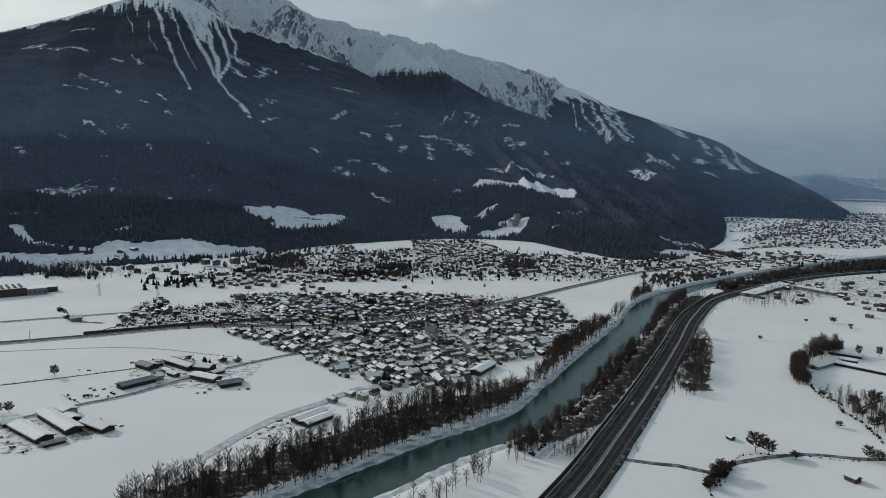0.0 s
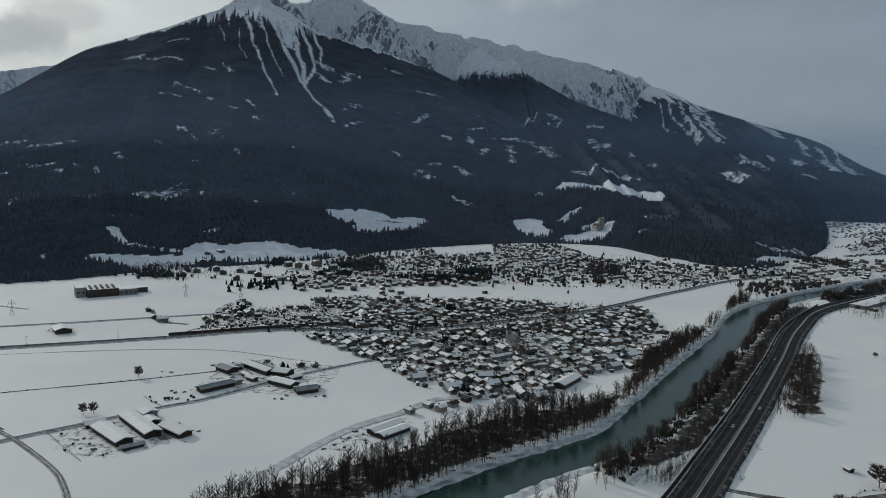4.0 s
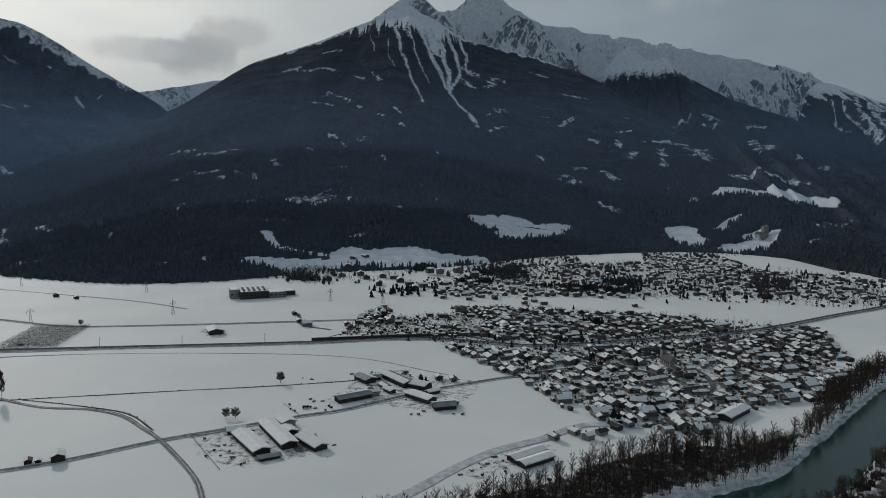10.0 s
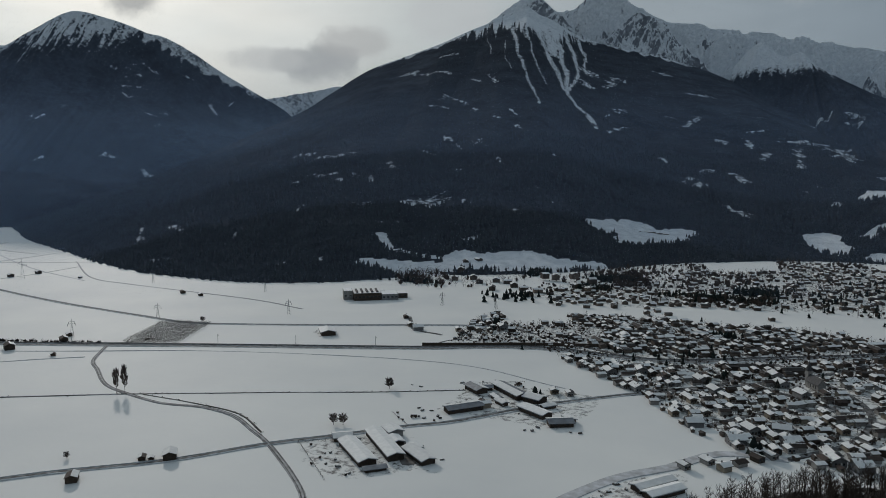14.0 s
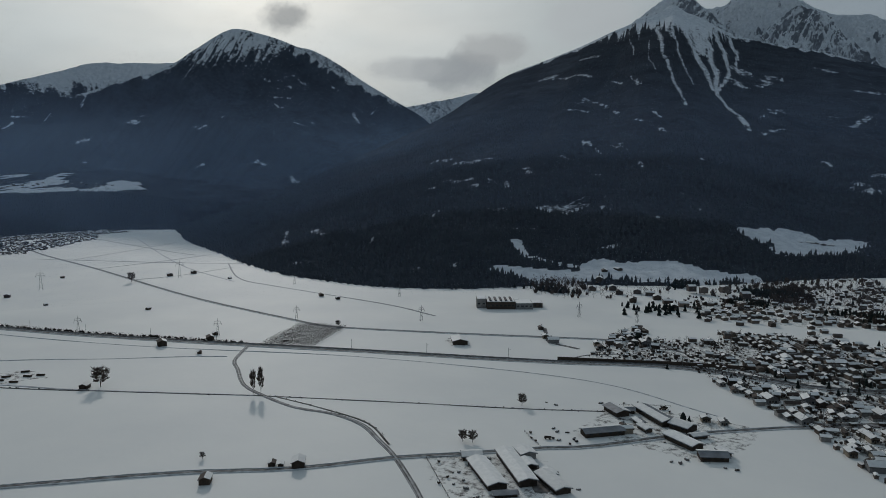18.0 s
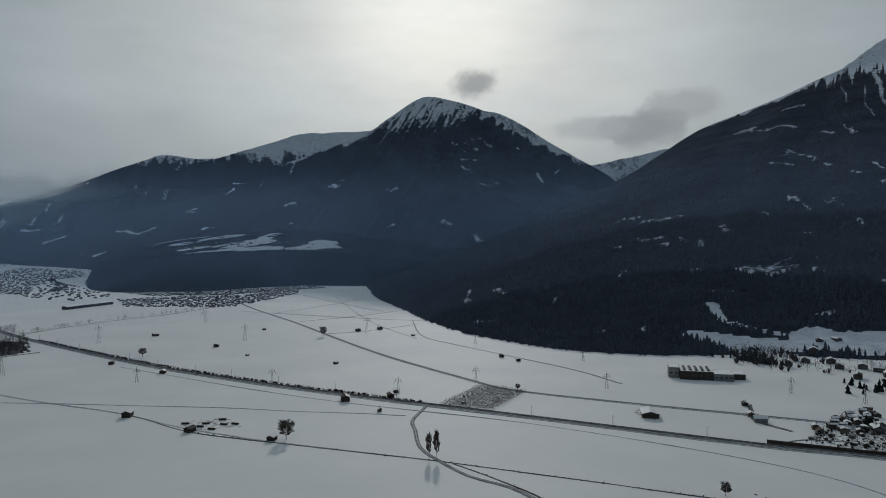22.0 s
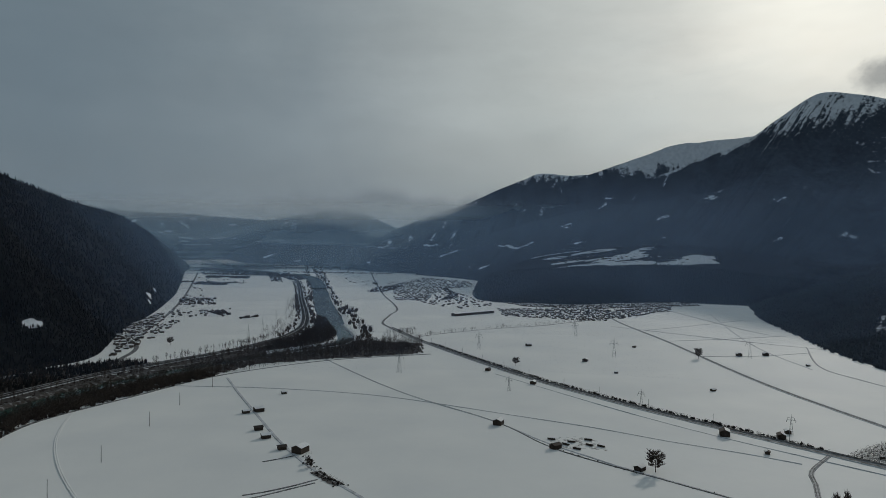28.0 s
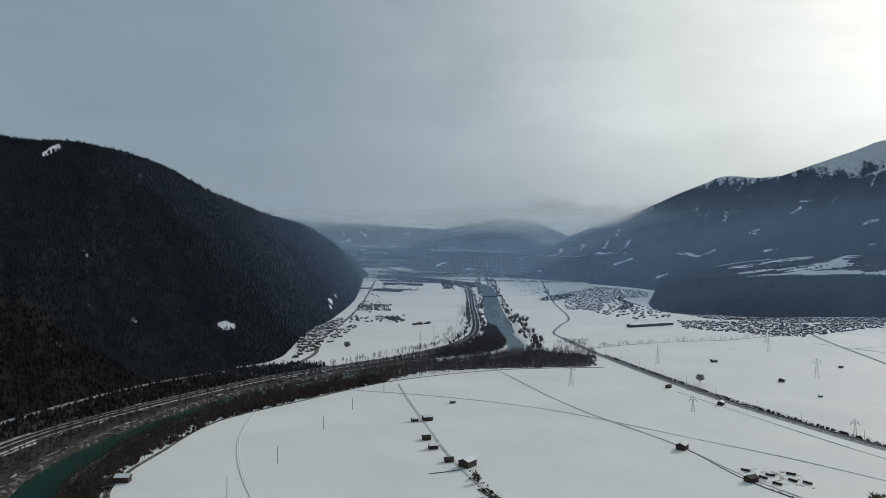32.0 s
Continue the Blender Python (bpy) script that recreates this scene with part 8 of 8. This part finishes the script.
hedge("ditch_bushes", [(119, 299), (124, 306), (131, 314), (137, 322)], 0.35, (1.6, 4.0), 10, "dense dark bushes at the ditch", 2.6)
hedge("brush_heap", [(-518, 105), (-505, 111), (-492, 119)], 0.25, (0.6, 2.0), 13, "heap of dark brushwood at the lane's corner", 2.6)
hedge("garden_ditch", [(243, 452), (238, 440), (236, 426), (240, 415), (234, 400), (234, 380), (228, 350)], 0.8, (0.8, 2.0), 11, "dark scrub along the garden ditch", 0.8)
hedge("hut_scrub", [(-560, 96), (-530, 100), (-505, 110), (-490, 120)], 0.8, (0.6, 1.7), 7, "dark bushes beside the field lane", 4.0)
c1, c2, c3, c4 = [np.array(p, float) for p in ((-505, 451), (-465, 473), (-499, 545), (-546, 529))]
orows = []
r = np.random.RandomState(9)
for i in range(15):
    a, b = c1 + (c2 - c1) * (i + 0.5) / 15, c4 + (c3 - c4) * (i + 0.5) / 15
    for j in range(40):
        p = a + (b - a) * (j + 0.5) / 40
        h = r.uniform(2.2, 3.2)
        orows.append((p[0] + r.uniform(-0.3, 0.3), p[1] + r.uniform(-0.3, 0.3), 0.0, h * 1.25, h, r.uniform(0, 6.28)))
orows = np.array(orows)
joined("orchard_trees", [(*scatter("orchard", BUSH[i][:2], orows[i::3], SCRUB), 0) for i in range(3)], [SCRUB], "regular rows of small bare fruit trees", "orchard")

# conifers in the shade-dark needle colour between the hill's foot and the motorway
r = np.random.RandomState(19)
px, py = r.uniform(-1010, -380, 9000), r.uniform(-400, -100, 9000)
keep = inside(px, py, WOODS[4]) & (near_line(px, py, highway_line) > 14) & (near_line(px, py, curve([(-560, -296), (-656, -292), (-747, -284), (-837, -266), (-930, -222)], 20.0)) > 5)
px, py = px[keep][:2600], py[keep][:2600]
h = r.uniform(3.5, 7.5, len(px))
plant("hillfoot_conifers", [np.column_stack([px, py, np.zeros(len(px)), h * r.uniform(0.45, 0.7, len(px)), h, r.uniform(0, 6.28, len(px))])], CONIFERS, "conifers at the foot of the steep hill, shade in their colour", SHADED_NEEDLES)

# spruces in gardens and at the wood's edge
r = np.random.RandomState(12)
rows = []
for cx, cy, sx, sy, n, a, b in (((-100, 620, 120, 80, 60, 4, 8), (-40, 930, 160, 110, 120, 5, 10), (100, 1050, 120, 120, 90, 5, 10), (300, 1000, 110, 60, 60, 5, 10), (-300, 800, 40, 40, 40, 6, 12), (-35, 438, 3, 3, 3, 9, 12), (-70, 700, 16, 8, 24, 6, 9), (-265, 664, 5, 5, 4, 6, 9), (-160, 475, 5, 5, 5, 7, 10), (-455, 850, 34, 10, 90, 5, 9),)
        + ((-527, 895, 14, 10, 50, 6, 10), (-345, 1000, 16, 40, 120, 6, 11), (-560, 930, 22, 30, 90, 6, 10), (-250, 980, 30, 30, 70, 6, 10), (-240, 905, 30, 24, 60, 5, 10), (-100, 885, 50, 16, 160, 6, 10), (-60, 940, 26, 20, 110, 7, 12), (-220, 972, 26, 20, 80, 7, 12), (-1700, 720, 200, 200, 40, 7, 12), (700, 1000, 200, 60, 120, 8, 13),)):
    for k in range(n):
        h = r.uniform(a, b)
        rows.append((cx + r.normal(0, sx * 0.42), cy + r.normal(0, sy * 0.42), 0.0, h * r.uniform(0.4, 0.6), h, r.uniform(0, 6.28)))
rows = np.array(rows)
rows = rows[~inside(rows[:, 0], rows[:, 1], [(-300, 545), (-200, 585), (-118, 505), (-150, 490), (-190, 500), (-300, 470)])]
plant("garden_spruces", [rows], CONIFERS, "scattered dark spruces among houses and fields", GARDEN_NEEDLES)


# ---- farm yards: bales, crates, trailers ----
def bale(x, y, turn, k):
    t = thing("hay_bale", "round hay bale in dark wrap, capped with snow", "hay bale", pose(x, y, 0.02, 0, 0, turn), "hay bales")
    b = bmesh.new()
    rod(b, (-0.55, 0, 0.58), (0.55, 0, 0.58), 0.58, 0.58, 10)
    part("roll", b, RUBBER if k % 2 else WOOD, t)
    part("snow_cap", box(bmesh.new(), 0, 0, 1.05, 0.9, 0.6, 0.14, bevel=0.05), SNOW_ROOF, t, "thin cap of snow")


def trailer(x, y, turn, k):
    t = thing("farm_trailer", "flat farm trailer parked in the trodden snow", "trailer", pose(x, y, 0, 0, 0, turn), "farm trailers")
    part("bed", box(bmesh.new(), 0, 0, 0.75, 1.8, 3.8, 0.2, bevel=0.03), WOOD, t)
    for s in (-1, 1):
        part("side_board", box(bmesh.new(), s * 0.88, 0, 0.95, 0.06, 3.7, 0.55), WALL[2], t)
        for yy in (-1.1, 1.1):
            b = bmesh.new()
            rod(b, (s * 0.7 - 0.12, yy, 0.4), (s * 0.7 + 0.12, yy, 0.4), 0.4, 0.4, 10)
            part("wheel", b, RUBBER, t)
    part("drawbar", rod(bmesh.new(), (0, -1.9, 0.7), (0, -3.2, 0.45), 0.07, 0.07, 5), STEEL, t)


yr = np.random.RandomState(17)
n = 0
for q, count in ((YARDS[0], 26), ([(-225, 410), (-197, 421), (-191, 412), (-207, 396)], 14), ([(-209, 480), (-178, 501), (-173, 487), (-200, 475)], 16), (YARDS[4], 8), (YARDS[3], 8)):
    xs, ys = [p[0] for p in q], [p[1] for p in q]
    k = 0
    while k < count:
        x, y = yr.uniform(min(xs), max(xs)), yr.uniform(min(ys), max(ys))
        k += 1
        if inside(x, y, q):
            n += 1
            (trailer if n % 5 == 0 else bale)(x, y, yr.uniform(0, 180), n)
for k, (a, b) in enumerate((((-244, 349), (-205, 318)), ((-244, 349), (-230, 359)), ((-225, 410), (-207, 396)), ((-209, 480), (-178, 501)))):
    t = thing("yard_fence", "low dark post and rail fence round a farm yard", "fence", pose(0, 0, 0), "yard fences")
    length = math.hypot(b[0] - a[0], b[1] - a[1])
    posts = int(length / 3)
    for i in range(posts + 1):
        x, y = a[0] + (b[0] - a[0]) * i / posts, a[1] + (b[1] - a[1]) * i / posts
        part("post", rod(bmesh.new(), (x, y, -0.1), (x, y, 1.1), 0.09, 0.08, 5), WOOD, t)
    for z in (0.55, 0.95):
        part("rail", rod(bmesh.new(), (*a, z), (*b, z), 0.06, 0.06, 4), WOOD, t)


# ---- cars on the motorway ----
def car(m, paint, label):
    t = thing("car", label, "car", m, "cars")
    b = bmesh.new()
    box(b, 0, 0, 0.35, 1.78, 4.3, 0.62, bevel=0.14)
    part("body", b, paint, t)
    b = bmesh.new()
    box(b, 0, -0.2, 0.96, 1.56, 2.3, 0.52, bevel=0.2)
    part("cabin", b, GLASS, t)
    part("roof", box(bmesh.new(), 0, -0.2, 1.44, 1.3, 1.7, 0.07, bevel=0.03), paint, t)
    for x in (-0.82, 0.82):
        for y in (-1.35, 1.35):
            b = bmesh.new()
            rod(b, (x - 0.1, y, 0.33), (x + 0.1, y, 0.33), 0.33, 0.33, 12)
            part("wheel", b, RUBBER, t)


hn = normals(highway_line)
for k, (x, y, side) in enumerate(((125, 441, 1), (141, 458, -1), (177, 531, 1), (184, 548, -1), (108, 406, -1), (243, 701, -1), (-700, -190, 1), (-1400, 40, -1))):
    i = int(np.argmin(np.hypot(highway_line[:, 0] - x, highway_line[:, 1] - y)))
    q, d = highway_line[i], highway_line[i + 1] - highway_line[i]
    car(pose(q[0] + hn[i, 0] * 3.6 * side, q[1] + hn[i, 1] * 3.6 * side, 1.46, 0, 0, math.degrees(math.atan2(d[1], d[0])) - 90) @ Matrix.Scale(0.8, 4), CAR_PAINT[k % 4], ("white", "dark", "red", "silver")[k % 4] + " car driving on the motorway")


# ---- from units of the plan to metres ----
for ob in list(scene.objects):
    if ob.parent is None and ob.type in ("MESH", "EMPTY"):
        ob.matrix_basis = Matrix.Diagonal((PLAN, PLAN, PLAN, 1)) @ ob.matrix_basis
